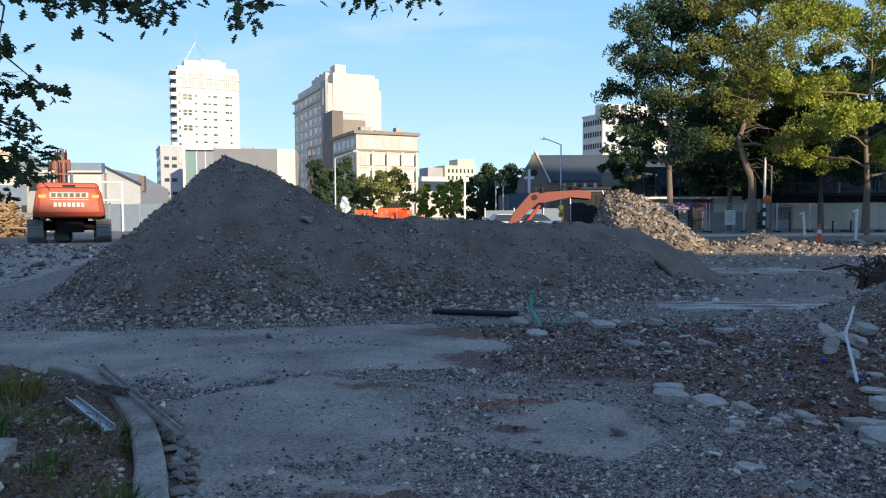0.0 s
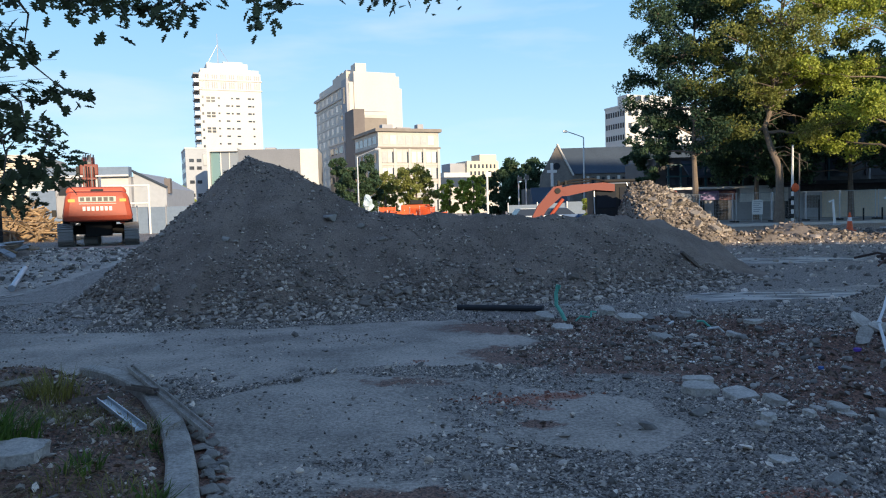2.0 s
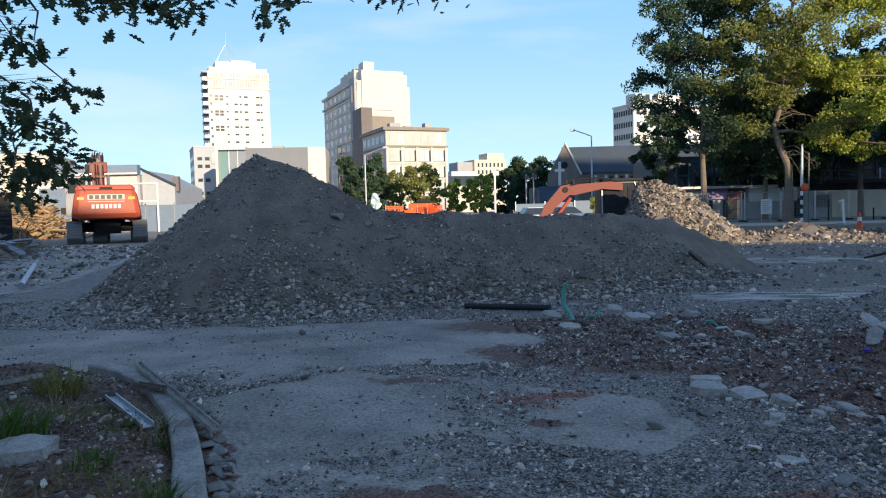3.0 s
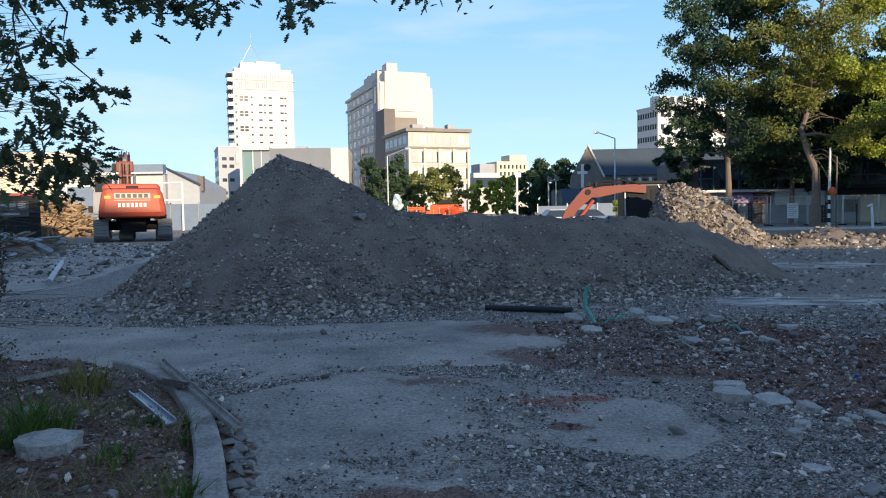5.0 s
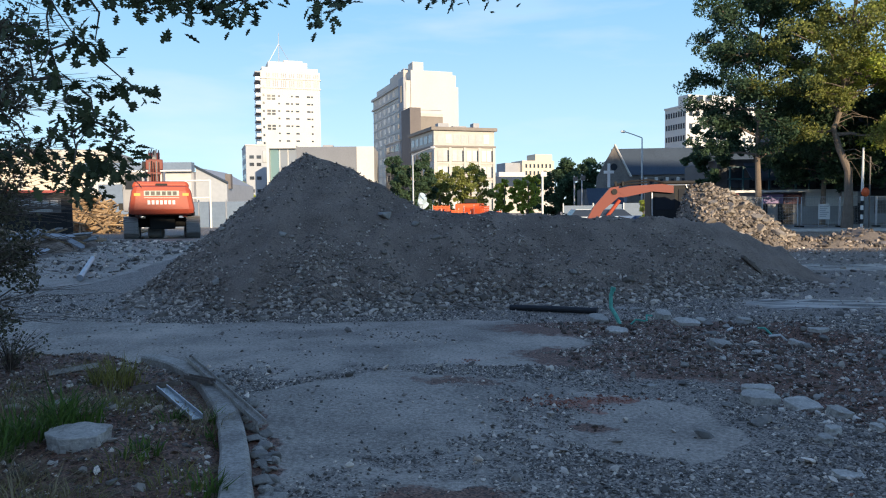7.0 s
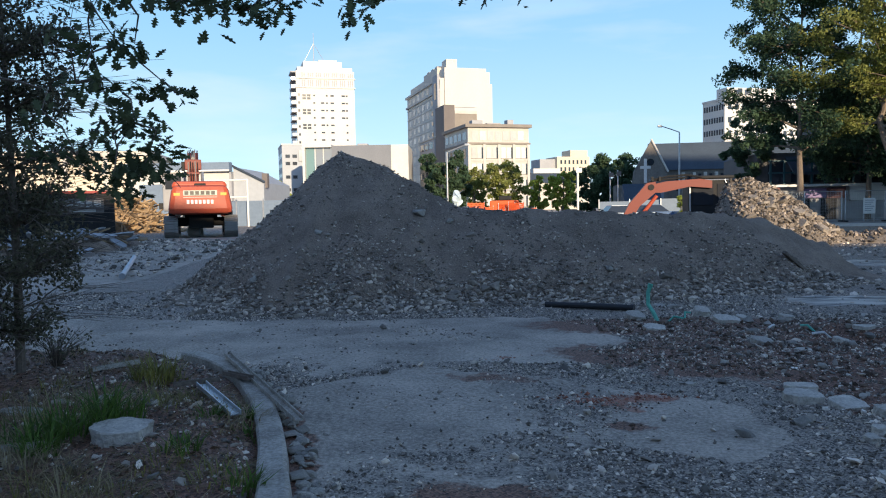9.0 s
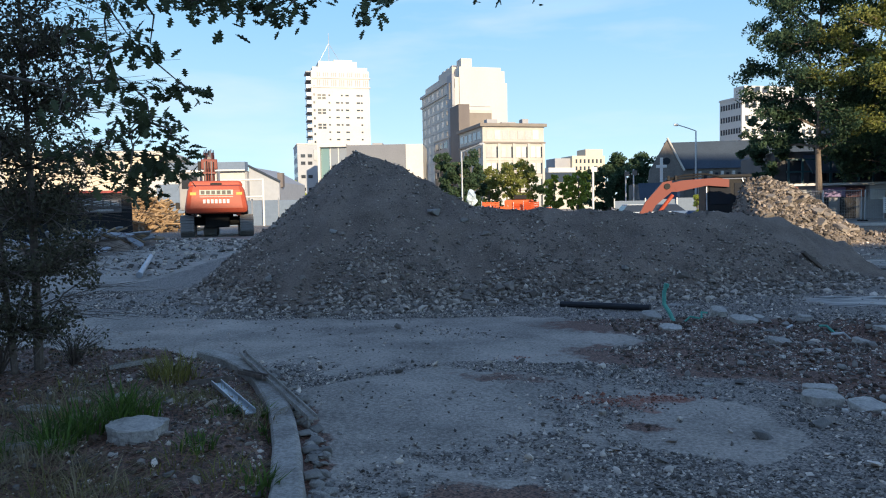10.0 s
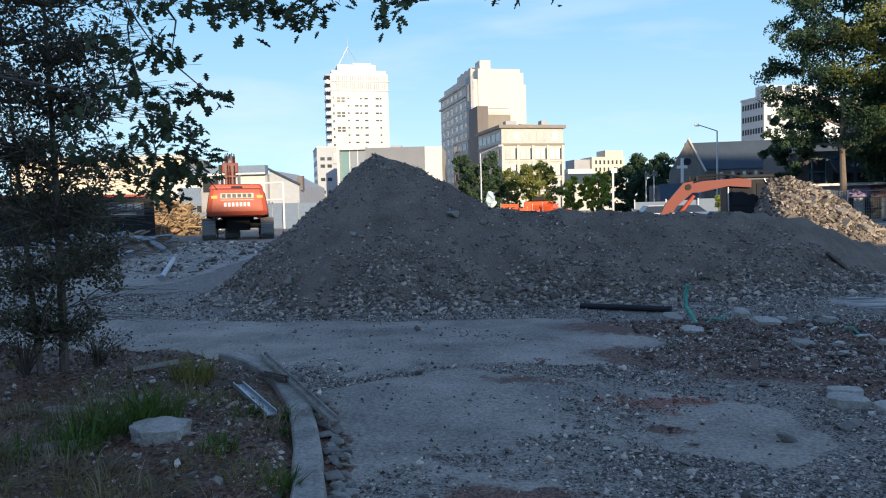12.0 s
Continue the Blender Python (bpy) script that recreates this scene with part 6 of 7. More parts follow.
# ---- things on the open ground ----
M_rust = material("rusty_dark_iron", (0.10, 0.06, 0.045), 0.85, (0.05, 0.032, 0.026), 3.0, 25.0, 0.4, each=0.3)
M_pipe_black = material("black_plastic_pipe", (0.018, 0.018, 0.02), 0.5, (0.03, 0.03, 0.03), 3.0, 20.0, 0.1)
M_green_hose = material("mint_green_plastic", (0.17, 0.56, 0.42), 0.5, (0.08, 0.38, 0.28), 3.0, 20.0, 0.1)
pipe = base("black_pipe", pose(0, 0, 0), "black plastic pipe lying at the mound foot", "pipe")
part("tube", tube(bmesh.new(), [(-0.18, 11.45, 0.03), (0.45, 11.2, 0.045), (1.1, 10.95, 0.05)], 0.047, 12), M_pipe_black, pipe)
part("end_ring", tube(bmesh.new(), [(1.07, 10.96, 0.05), (1.12, 10.94, 0.05)], 0.054, 12), M_pipe_black, pipe)
hose = base("green_hose", pose(0, 0, 0), "mint green plastic conduit sticking out of the soil", "conduit")
part("tube", tube(bmesh.new(), [(1.34, 10.0, -0.02), (1.28, 10.05, 0.12), (1.22, 10.1, 0.22), (1.22, 10.12, 0.38), (1.25, 10.12, 0.47)], 0.028, 8), M_green_hose, hose)
part("cap", tube(bmesh.new(), [(1.245, 10.12, 0.45), (1.255, 10.12, 0.5)], 0.036, 8), M_green_hose, hose)
for k, (x, y) in enumerate(((1.45, 9.9), (1.7, 10.1), (2.95, 8.9), (3.05, 8.7), (2.6, 9.3))):
    t_ = base("twisted_scrap", pose(x, y, float(ground_height(x, y)), 0, 0, 60 * k), "scrap of pale green plastic in the soil", "scrap", "scrap bits")
    part("strip", tube(bmesh.new(), [(0, 0, 0), (0.08, 0.03, 0.07), (0.2, 0, 0.05)], 0.014, 6), M_green_hose if k < 3 else M_white_paint, t_)
wp = base("white_conduit", pose(0, 0, 0), "long bent white plastic conduit leaning on the rubble", "conduit")
part("tube", tube(bmesh.new(), [(4.44, 7.78, 0.56), (4.2, 7.42, 0.47), (3.95, 7.06, 0.40), (3.7, 6.5, 0.29), (3.46, 5.98, 0.17)], 0.014, 8), M_white_paint, wp)
part("joint", tube(bmesh.new(), [(3.98, 7.1, 0.405), (3.92, 7.0, 0.395)], 0.02, 8), M_white_paint, wp)
M_blue_plastic = material("blue_plastic_scrap", (0.05, 0.16, 0.45), 0.5, (0.04, 0.12, 0.35), 3.0, 20.0, 0.1)
M_violet_plastic = material("violet_plastic_scrap", (0.16, 0.06, 0.45), 0.5, (0.12, 0.05, 0.35), 3.0, 20.0, 0.1)
for x, y, w, mat_, word in ((3.18, 6.6, 0.06, M_blue_plastic, "blue"), (3.82, 7.2, 0.09, M_violet_plastic, "violet"), (3.62, 6.2, 0.07, M_violet_plastic, "violet")):
    t_ = base("plastic_scrap", pose(x, y, float(ground_height(x, y)), 0, 0, 30), "crumpled %s plastic scrap lying on the soil" % word, "scrap", "scrap bits")
    part("film", slab_mesh(w, w * 0.7, 0.03, 7, mat_), None, t_)
brush = base("rusty_scrap_heap", pose(6.35, 9.5, float(ground_height(6.35, 9.5))), "heap of rusty reinforcing bars and dark brushwood", "scrap heap")
core = bmesh.new()
bmesh.ops.create_icosphere(core, subdivisions=4, radius=1, matrix=Matrix.Diagonal((0.78, 0.55, 0.30, 1)))
for v in core.verts:
    v.co += 0.22 * noise.noise_vector(v.co * 3.5)
part("core", core, M_rust, brush)
M_rusty_bar = material("rusty_reinforcing_bar", (0.17, 0.09, 0.065), 0.85, (0.08, 0.045, 0.035), 3.0, 25.0, 0.4, each=0.5)
for k in range(170):
    a, e = r5.uniform(0, math.tau), r5.uniform(0.3, 0.95)
    p = Vector((math.cos(a) * e * 0.8, math.sin(a) * e * 0.6, 0.2 + 0.28 * (1 - e) + r5.uniform(0, 0.1)))
    q = Vector((math.cos(a + r5.gauss(0, 0.3)) * (e * 0.8 + r5.uniform(0.05, 0.25)), math.sin(a) * (e * 0.6 + r5.uniform(0.05, 0.25)), r5.uniform(-0.15, 0.2)))
    part("bar", tube(bmesh.new(), [p, p.lerp(q, 0.5) + Vector((0, 0, r5.uniform(0.02, 0.12))), q], r5.uniform(0.008, 0.016), 5), M_rusty_bar, brush)
for k in range(60):
    a, d = r5.uniform(0, math.tau), r5.uniform(0.1, 1.0)
    p = Vector((math.cos(a) * d, math.sin(a) * d * 0.75, r5.uniform(0.1, 0.42) * (1.1 - d * 0.6)))
    q = p + Vector((max(-0.35, min(0.5, r5.gauss(0, 0.25))), r5.gauss(0, 0.25), r5.uniform(-0.05, 0.14)))
    part("bar", tube(bmesh.new(), [p, p.lerp(q, 0.5) + Vector((0, 0, r5.uniform(0, 0.07))), q], r5.uniform(0.008, 0.022), 5), M_rust, brush)

# left rubble with sheets and a galvanised pipe
gp = base("galvanised_downpipe", pose(0, 0, 0), "galvanised downpipe lying on the slope", "pipe")
part("tube", tube(bmesh.new(), [(-9.73, 15.0, 0.16), (-10.98, 17.5, 0.42)], 0.062, 12), M_steel, gp)
part("collar", tube(bmesh.new(), [(-9.73, 15.0, 0.16), (-9.76, 15.06, 0.166)], 0.072, 12), M_steel, gp)
M_sheet = material("grey_crumpled_sheet", (0.42, 0.43, 0.44), 0.6, (0.30, 0.30, 0.31), 2.0, 14.0, 0.3, each=0.3)
r6 = random.Random(31)
yard = base("yard_rubble_heap", pose(-14.9, 20.6, 0.35), "grey heap of crumpled sheets, planks and rubble", "rubble heap")
low = bmesh.new()
bmesh.ops.create_icosphere(low, subdivisions=4, radius=1, matrix=Matrix.Diagonal((2.1, 1.9, 0.5, 1)))
for v in low.verts:
    v.co += 0.25 * noise.noise_vector(v.co * 1.4)
part("core", low, M_mound, yard)
for k in range(60):
    u, v = r6.gauss(0, 0.95), r6.gauss(0, 0.9)
    z = 0.5 * max(0.0, 1 - (u / 2.1) ** 2 - (v / 2) ** 2) ** 0.5
    o = part("sheet" if k % 3 else "plank", slab_mesh(r6.uniform(0.3, 1.3), r6.uniform(0.15, 0.5), 0.05, k + 120, M_sheet if k % 3 else M_timber), None, yard)
    o.matrix_basis = pose(u, v, z + 0.08, r6.uniform(-30, 30), r6.uniform(-30, 30), r6.uniform(0, 180))
yx, yy = r8.uniform(-19, -9.5, 4000), r8.uniform(15.5, 25, 4000)
ysz = 0.04 + 0.16 * r8.uniform(0, 1, len(yx)) ** 4
tagged(new("yard_gravel", stones("yard_gravel", np.stack([yx, yy, ground_height(yx, yy) + ysz * 0.1], 1), ysz, M_stone, 9)), "grey stones scattered on the yard slope", "gravel", kind="stuff")

# ---- planting bed ----
M_kerb = material("worn_concrete_kerb", (0.55, 0.49, 0.415), 0.85, (0.27, 0.232, 0.19), 4.0, 45.0, 0.7, span_=(0.40, 0.60))


def smooth_line(points, per=6):
    out = []
    pts = [points[0]] + list(points) + [points[-1]]
    for a, b, c, d in zip(pts, pts[1:], pts[2:], pts[3:]):
        for k in range(per):
            s = k / per
            out.append(tuple(0.5 * (2 * b[i] + (c[i] - a[i]) * s + (2 * a[i] - 5 * b[i] + 4 * c[i] - d[i]) * s * s + (3 * b[i] - a[i] - 3 * c[i] + d[i]) * s ** 3) for i in (0, 1)))
    return out + [points[-1]]


line = smooth_line(KERB[1:])
kb = bmesh.new()
profile = [(-0.09, -0.1), (-0.09, 0.105), (-0.075, 0.12), (0.06, 0.122), (0.085, 0.105), (0.1, 0.0), (0.1, -0.1)]
rows_ = []
for n, (x, y) in enumerate(line):
    ax, ay = line[max(n - 1, 0)]
    bx, by = line[min(n + 1, len(line) - 1)]
    l = math.hypot(bx - ax, by - ay)
    ox, oy = -(by - ay) / l, (bx - ax) / l
    rows_.append([kb.verts.new((x + ox * p + 0.004 * noise.noise(Vector((x * 3, y * 3, p * 9))), y + oy * p, z + 0.006 * noise.noise(Vector((x * 2, y * 2, 5))))) for p, z in profile])
for a, b in zip(rows_, rows_[1:]):
    for k in range(len(profile) - 1):
        kb.faces.new((a[k], a[k + 1], b[k + 1], b[k]))
kb.faces.new(rows_[0]), kb.faces.new(rows_[-1][::-1])
tagged(new("bed_kerb", to_mesh("bed_kerb", kb, M_kerb)), "curved worn concrete kerb round a planting bed", "kerb", kind="structure")

r7 = random.Random(41)
for k in range(230):
    n = r7.randrange(6, len(line) - 12)
    (ax, ay), (x, y), (bx, by) = line[n - 1], line[n], line[n + 1]
    l, off, along = math.hypot(bx - ax, by - ay), 0.13 + abs(r7.gauss(0, 0.09)), r7.uniform(-0.5, 0.5)
    s = r7.choice((0.035, 0.045, 0.06, 0.08, 0.1, 0.13)) * (1.0 if off < 0.25 else 0.6)
    x, y = x - (by - ay) / l * off + (bx - ax) * along, y + (bx - ax) / l * off + (by - ay) * along
    o = tagged(new("kerb_rubble", (ROCKS if k % 3 else PALE_ROCKS)[k % 7]), "broken concrete lump lying along the kerb", "stone", "kerb rubble")
    o.matrix_world = pose(x, y, float(ground_height(x, y)) + s * 0.15, r7.uniform(-20, 20), r7.uniform(-20, 20), r7.uniform(0, 360)) @ Matrix.Diagonal((s * r7.uniform(0.8, 1.2), s * 0.9, s * r7.uniform(0.6, 1.0), 1))

M_galv = material("zinc_channel", (0.50, 0.53, 0.56), 0.4, (0.38, 0.40, 0.43), 3.0, 30.0, 0.1, metal=0.6)


def channel(name, p, q, w, label, mat_):
    p, q = Vector(p), Vector(q)
    e = base(name, Matrix.Translation(p) @ (q - p).to_track_quat("X", "Z").to_matrix().to_4x4(), label, "metal strip" if mat_ is M_galv else "timber strip", "bed debris")
    l = (q - p).length
    part("web", boxed(0, -w / 2, 0, l, w / 2, 0.008), mat_, e)
    for y in (-w / 2, w / 2 - 0.008):
        part("flange", boxed(0, y, 0.008, l, y + 0.008, 0.035), mat_, e)


channel("zinc_channel", (-2.96, 5.62, 0.14), (-2.26, 4.77, 0.15), 0.085, "zinc steel channel lying on the bed soil", M_galv)
channel("wooden_batten", (-3.27, 6.76, 0.15), (-1.82, 4.84, 0.10), 0.07, "weathered grey batten lying along the kerb", M_kerb)
channel("wooden_batten", (-3.2, 5.6, 0.13), (-2.85, 5.74, 0.15), 0.03, "weathered brown batten lying on the bed soil", M_bark)
channel("wooden_batten", (-4.25, 6.04, 0.14), (-3.95, 6.32, 0.16), 0.05, "pale batten lying on the bed soil", M_kerb)
channel("wooden_batten", (-3.62, 3.86, 0.13), (-3.15, 4.0, 0.15), 0.05, "pale batten lying on the bed soil", M_kerb)
channel("wooden_batten", (-2.95, 6.05, 0.13), (-2.6, 5.8, 0.15), 0.06, "weathered brown batten lying on the bed soil", M_bark)
slab(-2.80, 4.24, 0.37, 0.3, 0.13, 12, 3, 0.0, "flat pale boulder among weeds in the bed", 91, name="flat_boulder")
slab(-4.1, 4.95, 0.36, 0.15, 0.035, 0, 4, 0.02, "flat grey broken concrete slab in the bed", 92, M_kerb)
slab(-3.55, 5.2, 0.16, 0.12, 0.05, 20, 8, 0.02, "grey broken concrete lump in the bed", 93, M_kerb)
bx_, by_ = r8.uniform(-7.5, -1.6, 9000), r8.uniform(2.4, 7.4, 9000)
keep = bed_inside(bx_, by_) > 0.12
bx_, by_ = bx_[keep][:4600], by_[keep][:4600]
bs = 0.012 + 0.06 * r8.uniform(0, 1, len(bx_)) ** 4
tagged(new("bed_stones", stones("bed_stones", np.stack([bx_, by_, ground_height(bx_, by_) + bs * 0.2], 1), bs, M_stone, 12)), "small pale stones and chips on dark bed soil", "gravel", kind="stuff")

M_grass_dry = leaf_material("dry_grass", (0.46, 0.36, 0.20), (0.26, 0.20, 0.11), 0.3)
M_grass_green = leaf_material("green_weed", (0.16, 0.25, 0.05), (0.09, 0.15, 0.03), 0.4)
M_grass_olive = leaf_material("olive_tussock", (0.34, 0.30, 0.08), (0.20, 0.18, 0.05), 0.3)


def blades(r, count, spread, height, width, droop):
    verts, faces = [], []
    for _ in range(count):
        a, d = r.uniform(0, math.tau), spread * math.sqrt(r.random())
        p = Vector((math.cos(a) * d, math.sin(a) * d, -0.01))
        way = Vector((math.cos(a + r.gauss(0, 0.8)), math.sin(a + r.gauss(0, 0.8)), 0))
        side = Vector((-way.y, way.x, 0)) * width * r.uniform(0.6, 1.3)
        h = height * r.uniform(0.5, 1.15)
        n = len(verts)
        for s, w in ((0, 1.0), (0.5, 0.8), (1.0, 0.05)):
            c = p + way * droop * h * s * s + Vector((0, 0, h * s * (1 - 0.35 * droop * s)))
            verts += [c - side * w / 2, c + side * w / 2]
        faces += [(n, n + 1, n + 3, n + 2), (n + 2, n + 3, n + 5, n + 4)]
    return verts, faces


def tuft(x, y, count, spread, height, width, droop, mat_, seed, label, name="grass_tuft"):
    r = random.Random(seed)
    o = new(name, mesh_from(name, *blades(r, count, spread, height, width, droop), mat_))
    o.matrix_world = pose(x, y, float(ground_height(x, y)) - 0.01)
    return tagged(o, label, "grass" if name == "grass_tuft" else "weed", "bed plants", "stuff")


tuft(-3.54, 5.9, 230, 0.2, 0.3, 0.010, 0.6, M_grass_olive, 1, "olive-yellow grass tussock in the bed")
for k, (x, y, h) in enumerate(((-3.12, 4.25, 0.3), (-3.22, 4.05, 0.28), (-3.3, 4.32, 0.36), (-3.05, 4.45, 0.34), (-3.2, 4.6, 0.4), (-3.12, 3.9, 0.24), (-3.42, 4.12, 0.3), (-3.0, 4.62, 0.3), (-1.7, 3.62, 0.16), (-2.45, 4.75, 0.12), (-2.3, 5.0, 0.12), (-2.3, 4.1, 0.14), (-2.05, 4.55, 0.14), (-3.5, 3.8, 0.22))):
    tuft(x, y, 55, 0.12, h, 0.014, 0.6, M_grass_green, 10 + k, "bright green leafy weed in the bed", "weed")
for k in range(66):
    x, y = r7.uniform(-4.6, -1.75), 3.1 + 2.2 * r7.random() ** 1.5
    if float(bed_inside(x, y)) < 0.15 or math.hypot(x + 2.84, y - 4.33) < 0.33:
        continue
    tuft(x, y, 80, 0.17, r7.uniform(0.12, 0.26), 0.006, 0.95, M_grass_dry if k % 5 else M_grass_olive, 40 + k, "dry straw-coloured grass tuft in the bed")
for k in range(22):
    x, y = r7.uniform(-6.2, -2.6), r7.uniform(5.2, 7.2)
    if float(bed_inside(x, y)) < 0.15:
        continue
    tuft(x, y, 45, 0.16, r7.uniform(0.08, 0.2), 0.008, 0.8, M_grass_olive if k % 2 else M_grass_dry, 90 + k, "sparse olive grass tuft in the bed")

# brown leaf litter on the bed soil
M_litter = leaf_material("brown_leaf_litter", (0.30, 0.19, 0.12), (0.15, 0.095, 0.062), 0.1)
lx, ly = r8.uniform(-7.0, -1.3, 12000), r8.uniform(2.6, 7.3, 12000)
keep = bed_inside(lx, ly) > 0.1
lx, ly = lx[keep][:8000], ly[keep][:8000]
la, ls = r8.uniform(0, math.tau, len(lx)), r8.uniform(0.008, 0.032, len(lx))
lz = ground_height(lx, ly) + r8.uniform(0.004, 0.025, len(lx))
dx_, dy_ = np.cos(la) * ls, np.sin(la) * ls
tip = r8.normal(0, 0.35, (len(lx), 4)) * ls[:, None]
quad = np.stack([np.stack([lx + dx_ * a - dy_ * b * 0.5, ly + dy_ * a + dx_ * b * 0.5, lz + tip[:, k]], 1) for k, (a, b) in enumerate(((-1, 0), (0, -1), (1, 0), (0, 1)))], 1)
tagged(new("leaf_litter", mesh_from("leaf_litter", quad.reshape(-1, 3).tolist(), (np.arange(len(lx))[:, None] * 4 + [0, 1, 2, 3]).tolist(), M_litter)), "brown fallen leaves scattered on the bed soil", "leaf litter", kind="stuff")
# coarse stones on the open ground towards the street
ox, oy = r8.uniform(4, 20, 9000), r8.uniform(10, 30, 9000)
keep = (mound_height(ox, oy) < 0.05) & (r8.uniform(0, 1, len(ox)) < 0.15 + 0.6 * masks(ox, oy)[1]) & (pile_height(ox, oy) - ground_height(ox, oy) < 0.02)
ox, oy = ox[keep][:5000], oy[keep][:5000]
osz = (0.03 + 0.14 * r8.uniform(0, 1, len(ox)) ** 5) * 1.1
tagged(new("open_ground_stones", stones("open_ground_stones", np.stack([ox, oy, ground_height(ox, oy) + osz * 0.1], 1), osz, M_stone, 14)), "coarse grey stones scattered towards the street", "gravel", kind="stuff")

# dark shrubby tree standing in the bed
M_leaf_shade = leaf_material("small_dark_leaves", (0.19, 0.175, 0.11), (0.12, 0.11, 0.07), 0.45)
rs = random.Random(55)
shrub = base("young_dark_tree", pose(-5.0, 6.0, 0.08), "slim dark small-leaved tree growing in the bed", "tree", "bed trees")
wood = bmesh.new()
spine = [Vector((0.06 * math.sin(2 * s), 0.05 * math.cos(3 * s), s * 4.6 - 0.1)) for s in np.linspace(0, 1, 10)]
tube(wood, spine, [float(0.042 * (1.12 - s)) for s in np.linspace(0, 1, 10)], 8)
spine2 = [Vector((-0.12 - 0.35 * s, -0.1 + 0.1 * s, s * 3.8 - 0.1)) for s in np.linspace(0, 1, 8)]
tube(wood, spine2, [float(0.03 * (1.1 - s)) for s in np.linspace(0, 1, 8)], 6)
cs, rad = [], []
twigs = bmesh.new()
for k in range(190):
    s = 0.16 + 0.82 * rs.random() ** 0.95
    st = (spine if k % 3 else spine2)
    p = st[min(len(st) - 1, int(s * len(st)))]
    a = rs.uniform(0, math.tau)
    reach = (0.5 + 0.5 * s) * rs.uniform(0.4, 1.1)
    q = p + Vector((math.cos(a) * reach, math.sin(a) * reach, rs.uniform(0.0, 0.5)))
    mid = p.lerp(q, 0.5) + Vector((0, 0, rs.uniform(-0.08, 0.1)))
    tube(wood, [p, mid, q], [0.014, 0.009, 0.004], 4)
    for f in (0.45, 0.7, 0.95):
        if 0.30 < s < 0.52 and rs.random() < 0.25:
            continue
        cs.append(p.lerp(q, f) + Vector((rs.gauss(0, 0.08), rs.gauss(0, 0.08), rs.gauss(0, 0.08))))
        rad.append(0.16 * rs.uniform(0.6, 1.2))
    if rs.random() < 0.75:
        for _ in range(7):
            o = p.lerp(q, rs.uniform(0.5, 1.0))
            e = o + Vector((math.cos(a + rs.gauss(0, 0.7)), math.sin(a + rs.gauss(0, 0.7)), rs.uniform(-0.3, 0.4))) * rs.uniform(0.3, 0.8)
            tube(twigs, [o, o.lerp(e, 0.5) + Vector((0, 0, rs.uniform(-0.03, 0.03))), e], [0.004, 0.003, 0.002], 3)
part("trunk", wood, M_bark, shrub)
part("twig", twigs, M_bark, shrub)
part("crown", mesh_from("crown", *leaf_cloud(np.random.default_rng(9), cs, rad, 31000, 0.037, 1.0), M_leaf_shade), M_leaf_shade, shrub)
for k, (x, y, h) in enumerate(((-5.3, 5.9, 0.5), (-5.6, 5.6, 0.55), (-4.9, 6.4, 0.4))):
    low_ = base("low_shrub", pose(x, y, float(ground_height(x, y))), "low brown-green twiggy shrub at the bed edge", "shrub", "bed shrubs")
    tw, cc = bmesh.new(), []
    for _ in range(44):
        a, d = rs.uniform(0, math.tau), rs.uniform(0.1, 0.5) * h / 0.6
        e = Vector((math.cos(a) * d, math.sin(a) * d, h * rs.uniform(0.5, 1.0)))
        tube(tw, [(0, 0, -0.03), e * 0.5 + Vector((0, 0, 0.06)), e], [0.006, 0.004, 0.002], 3)
        cc.append(e * rs.uniform(0.6, 1.0))
    tagged(part("stem", tw, M_bark, low_), kind="stuff")
    part("foliage", mesh_from("foliage", *leaf_cloud(np.random.default_rng(70 + k), cc, [0.09] * len(cc), 260, 0.03, 1.0), M_leaf_shade), M_leaf_shade, low_)

# overhanging oak: limbs from a trunk beside the walk, with lobed leaves
M_oak = leaf_material("oak_leaves", (0.13, 0.155, 0.075), (0.085, 0.105, 0.05), 0.45)
LOW_SPRAY = [(35.2, 12.0), (34.2, 11.0), (32.5, 11.9), (31.4, 11.9), (35.3, 9.0), (33.8, 8.8), (32.3, 8.5), (30.1, 8.8), (28.8, 8.7), (33.3, 7.5), (31.6, 6.4), (30.6, 6.4),
             (33.1, 5.6), (34.5, 4.9), (35.5, 4.1), (32.8, 4.0), (30.8, 4.1), (29.7, 4.5), (31.4, 3.1), (29.9, 3.1), (34.5, 3.0), (33.2, 2.3), (32.2, 1.5), (37.5, 7.0), (37.2, 4.0)]
HIGH_SPRAY = [(34.1, 13.5), (31.7, 13.8), (28.8, 14.0), (27.7, 13.8), (26.4, 13.7), (25.4, 14.9), (24.7, 14.2), (23.5, 13.7), (22.1, 13.4), (21.5, 14.6), (19.8, 15.2),
              (15.7, 14.3), (14.6, 14.5), (6.7, 15.6), (5.0, 15.7), (1.7, 15.5), (30.5, 15.5), (18.0, 16.0), (10.5, 16.6), (3.0, 16.8)]
OAK_LEAF = [(0, 0.01), (0.12, 0.07), (0.2, 0.24), (0.31, 0.11), (0.40, 0.40), (0.54, 0.15), (0.68, 0.36), (0.77, 0.13), (0.92, 0.18), (1.0, 0)]


def polar(bearing, lift, d):
    b, l = radians(bearing), radians(lift)
    return Vector((-math.sin(b) * math.cos(l) * d, math.cos(b) * math.cos(l) * d, 1.6 + math.sin(l) * d))


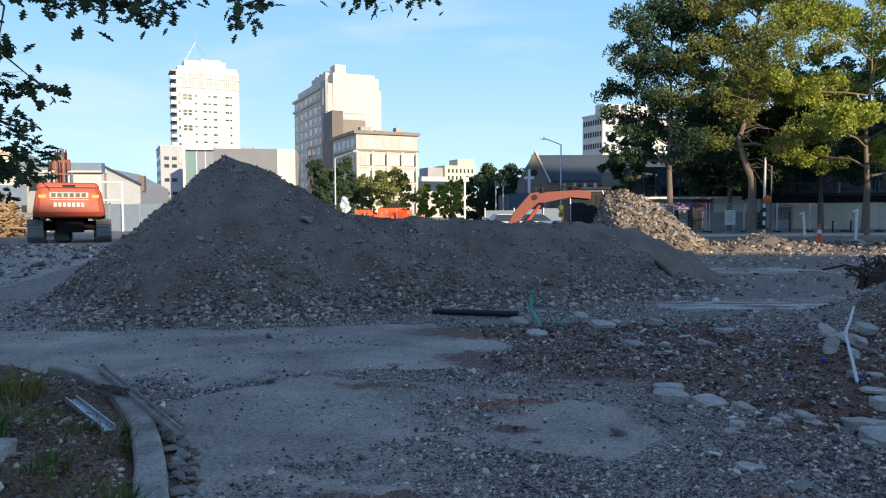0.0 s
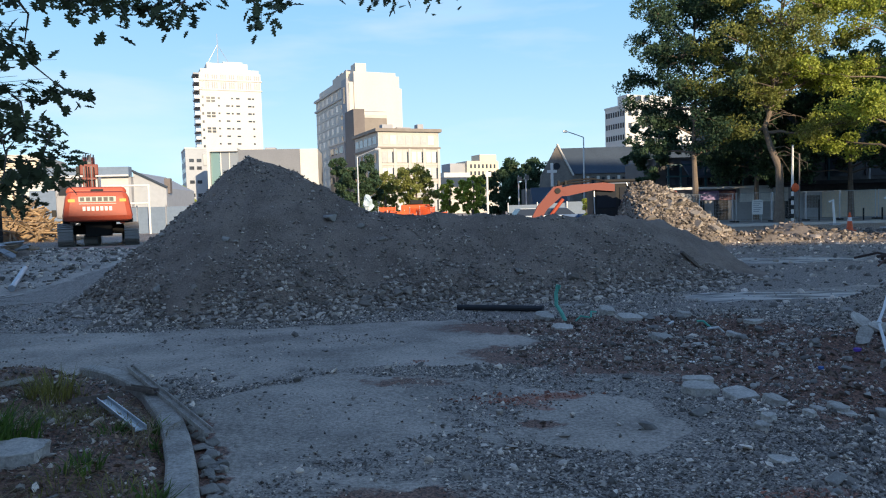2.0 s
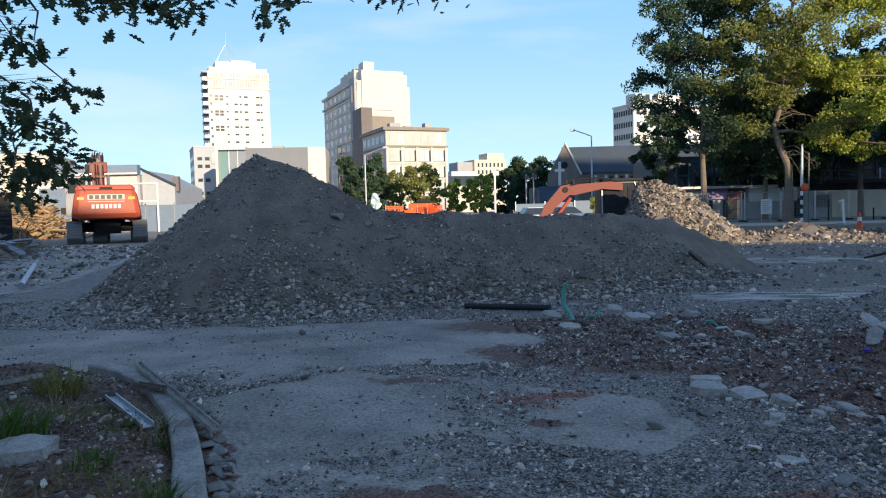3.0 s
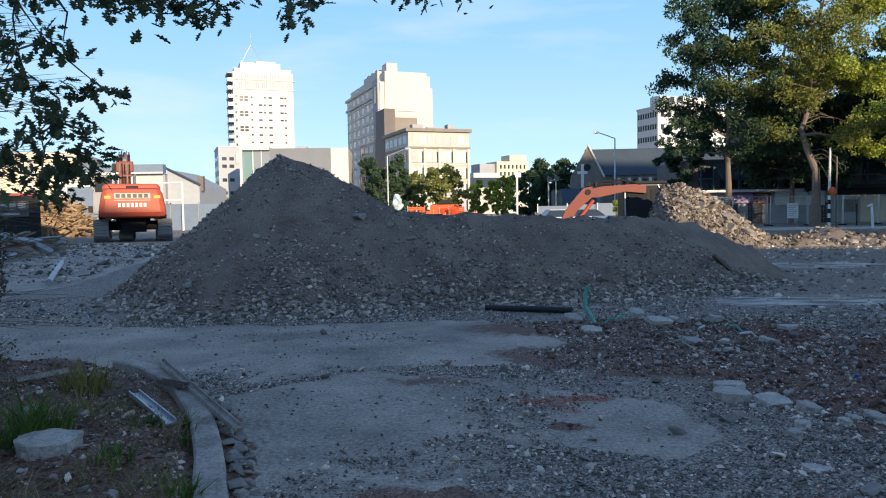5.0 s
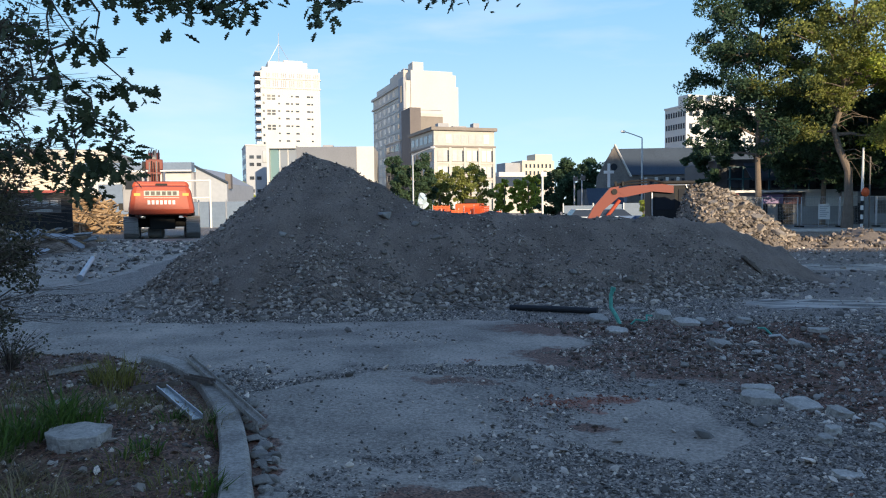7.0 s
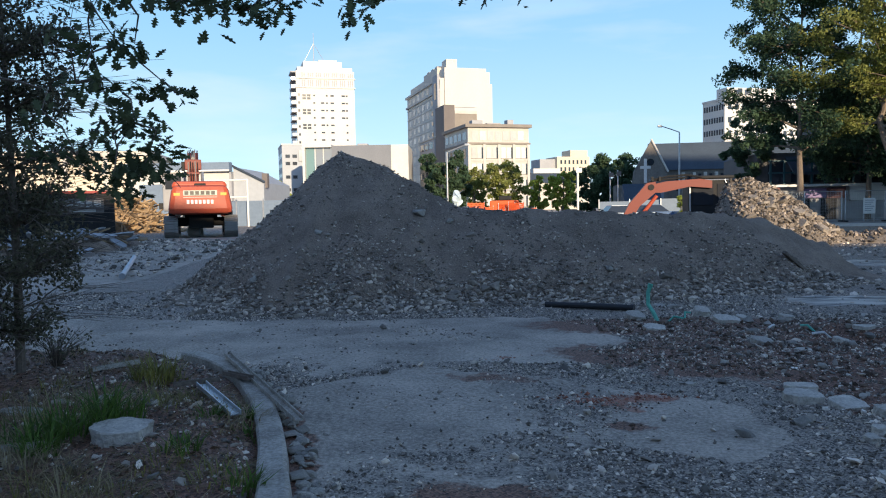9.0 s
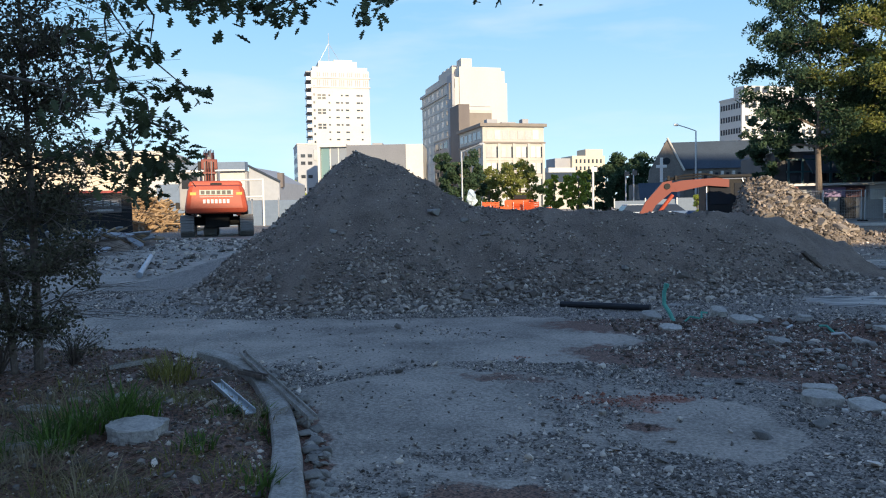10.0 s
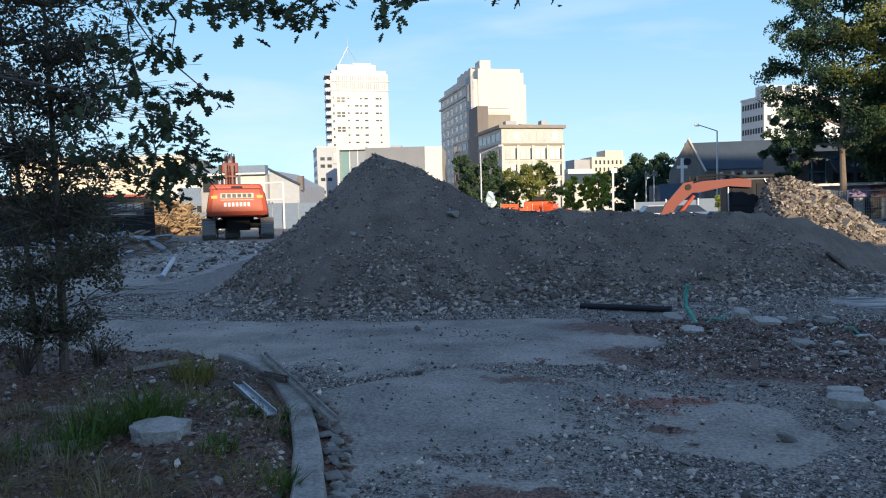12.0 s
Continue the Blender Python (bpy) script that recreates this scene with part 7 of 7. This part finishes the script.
ro = random.Random(77)
oak = base("overhanging_oak", pose(-6.6, 1.6, 0), "oak with lobed leaves overhanging the bed", "tree", "bed trees")
shift = Vector((-6.6, 1.6, 0))
limb = bmesh.new()
tube(limb, [(0, 0, -0.1), (0.1, 0.1, 1.6), (0.0, 0.3, 3.2), (0.3, 0.8, 4.6), (0.5, 1.5, 5.6)], [0.28, 0.24, 0.2, 0.14, 0.08], 10)
high_path = [Vector((-6.4, 2.2, 3.9)), Vector((-5.4, 3.0, 3.6)), Vector((-4.3, 3.7, 3.4)), Vector((-3.2, 4.4, 3.25)), Vector((-2.2, 4.9, 3.2)), Vector((-1.0, 5.2, 3.22)), Vector((0.0, 5.4, 3.3))]
tube(limb, [p - shift for p in high_path], [0.09, 0.07, 0.05, 0.035, 0.025, 0.018, 0.012], 7)
low_path = [Vector((-6.5, 2.0, 3.2)), Vector((-5.4, 3.1, 2.9)), Vector((-4.4, 3.9, 2.65)), Vector((-3.6, 4.5, 2.5))]
tube(limb, [p - shift for p in low_path], [0.035, 0.026, 0.018, 0.01], 7)
nodes = high_path[1:] + low_path[1:]
leaf_v, leaf_f = [], []


def oak_leaf(p, way, up, size):
    way = way.normalized()
    side = way.cross(up).normalized()
    up = side.cross(way)
    n, m = len(leaf_v), len(OAK_LEAF)
    for s, w in OAK_LEAF:
        leaf_v.append(p + way * s * size - up * 0.12 * size * s * s)
    for sign in (1, -1):
        for s, w in OAK_LEAF:
            leaf_v.append(p + way * s * size + side * sign * w * size + up * (0.10 * w - 0.12 * s * s) * size)
    for k in range(m - 1):
        leaf_f.append((n + k, n + k + 1, n + m + k + 1, n + m + k))
        leaf_f.append((n + k + 1, n + k, n + 2 * m + k, n + 2 * m + k + 1))


spots = [polar(b, l + 0.9, ro.uniform(4.6, 5.6)) for b, l in HIGH_SPRAY] + [polar(b, l, ro.uniform(4.7, 5.9)) for b, l in LOW_SPRAY]
for p in sorted(spots, key=lambda v: min((v - q).length for q in nodes)):
    near = min(nodes, key=lambda q: (q - p).length)
    bow = near.lerp(p, 0.55) + Vector((ro.gauss(0, 0.04), ro.gauss(0, 0.04), 0.06))
    tube(limb, [near - shift, bow - shift, p - shift], [0.009, 0.006, 0.003], 5)
    nodes.append(p)
    out_way = (p - near).normalized()
    for _ in range(ro.randrange(20, 32)):
        o = p + Vector((ro.gauss(0, 0.06), ro.gauss(0, 0.08), ro.gauss(0, 0.048)))
        way = out_way * 0.5 + Vector((ro.gauss(0, 0.7), ro.gauss(0, 0.7), ro.gauss(-0.2, 0.5)))
        oak_leaf(o - shift, way, Vector((ro.gauss(0, 0.5), ro.gauss(0, 0.5), 1)), ro.uniform(0.055, 0.105))
part("limb", limb, M_bark, oak)
part("foliage", mesh_from("foliage", leaf_v, leaf_f, M_oak), M_oak, oak)
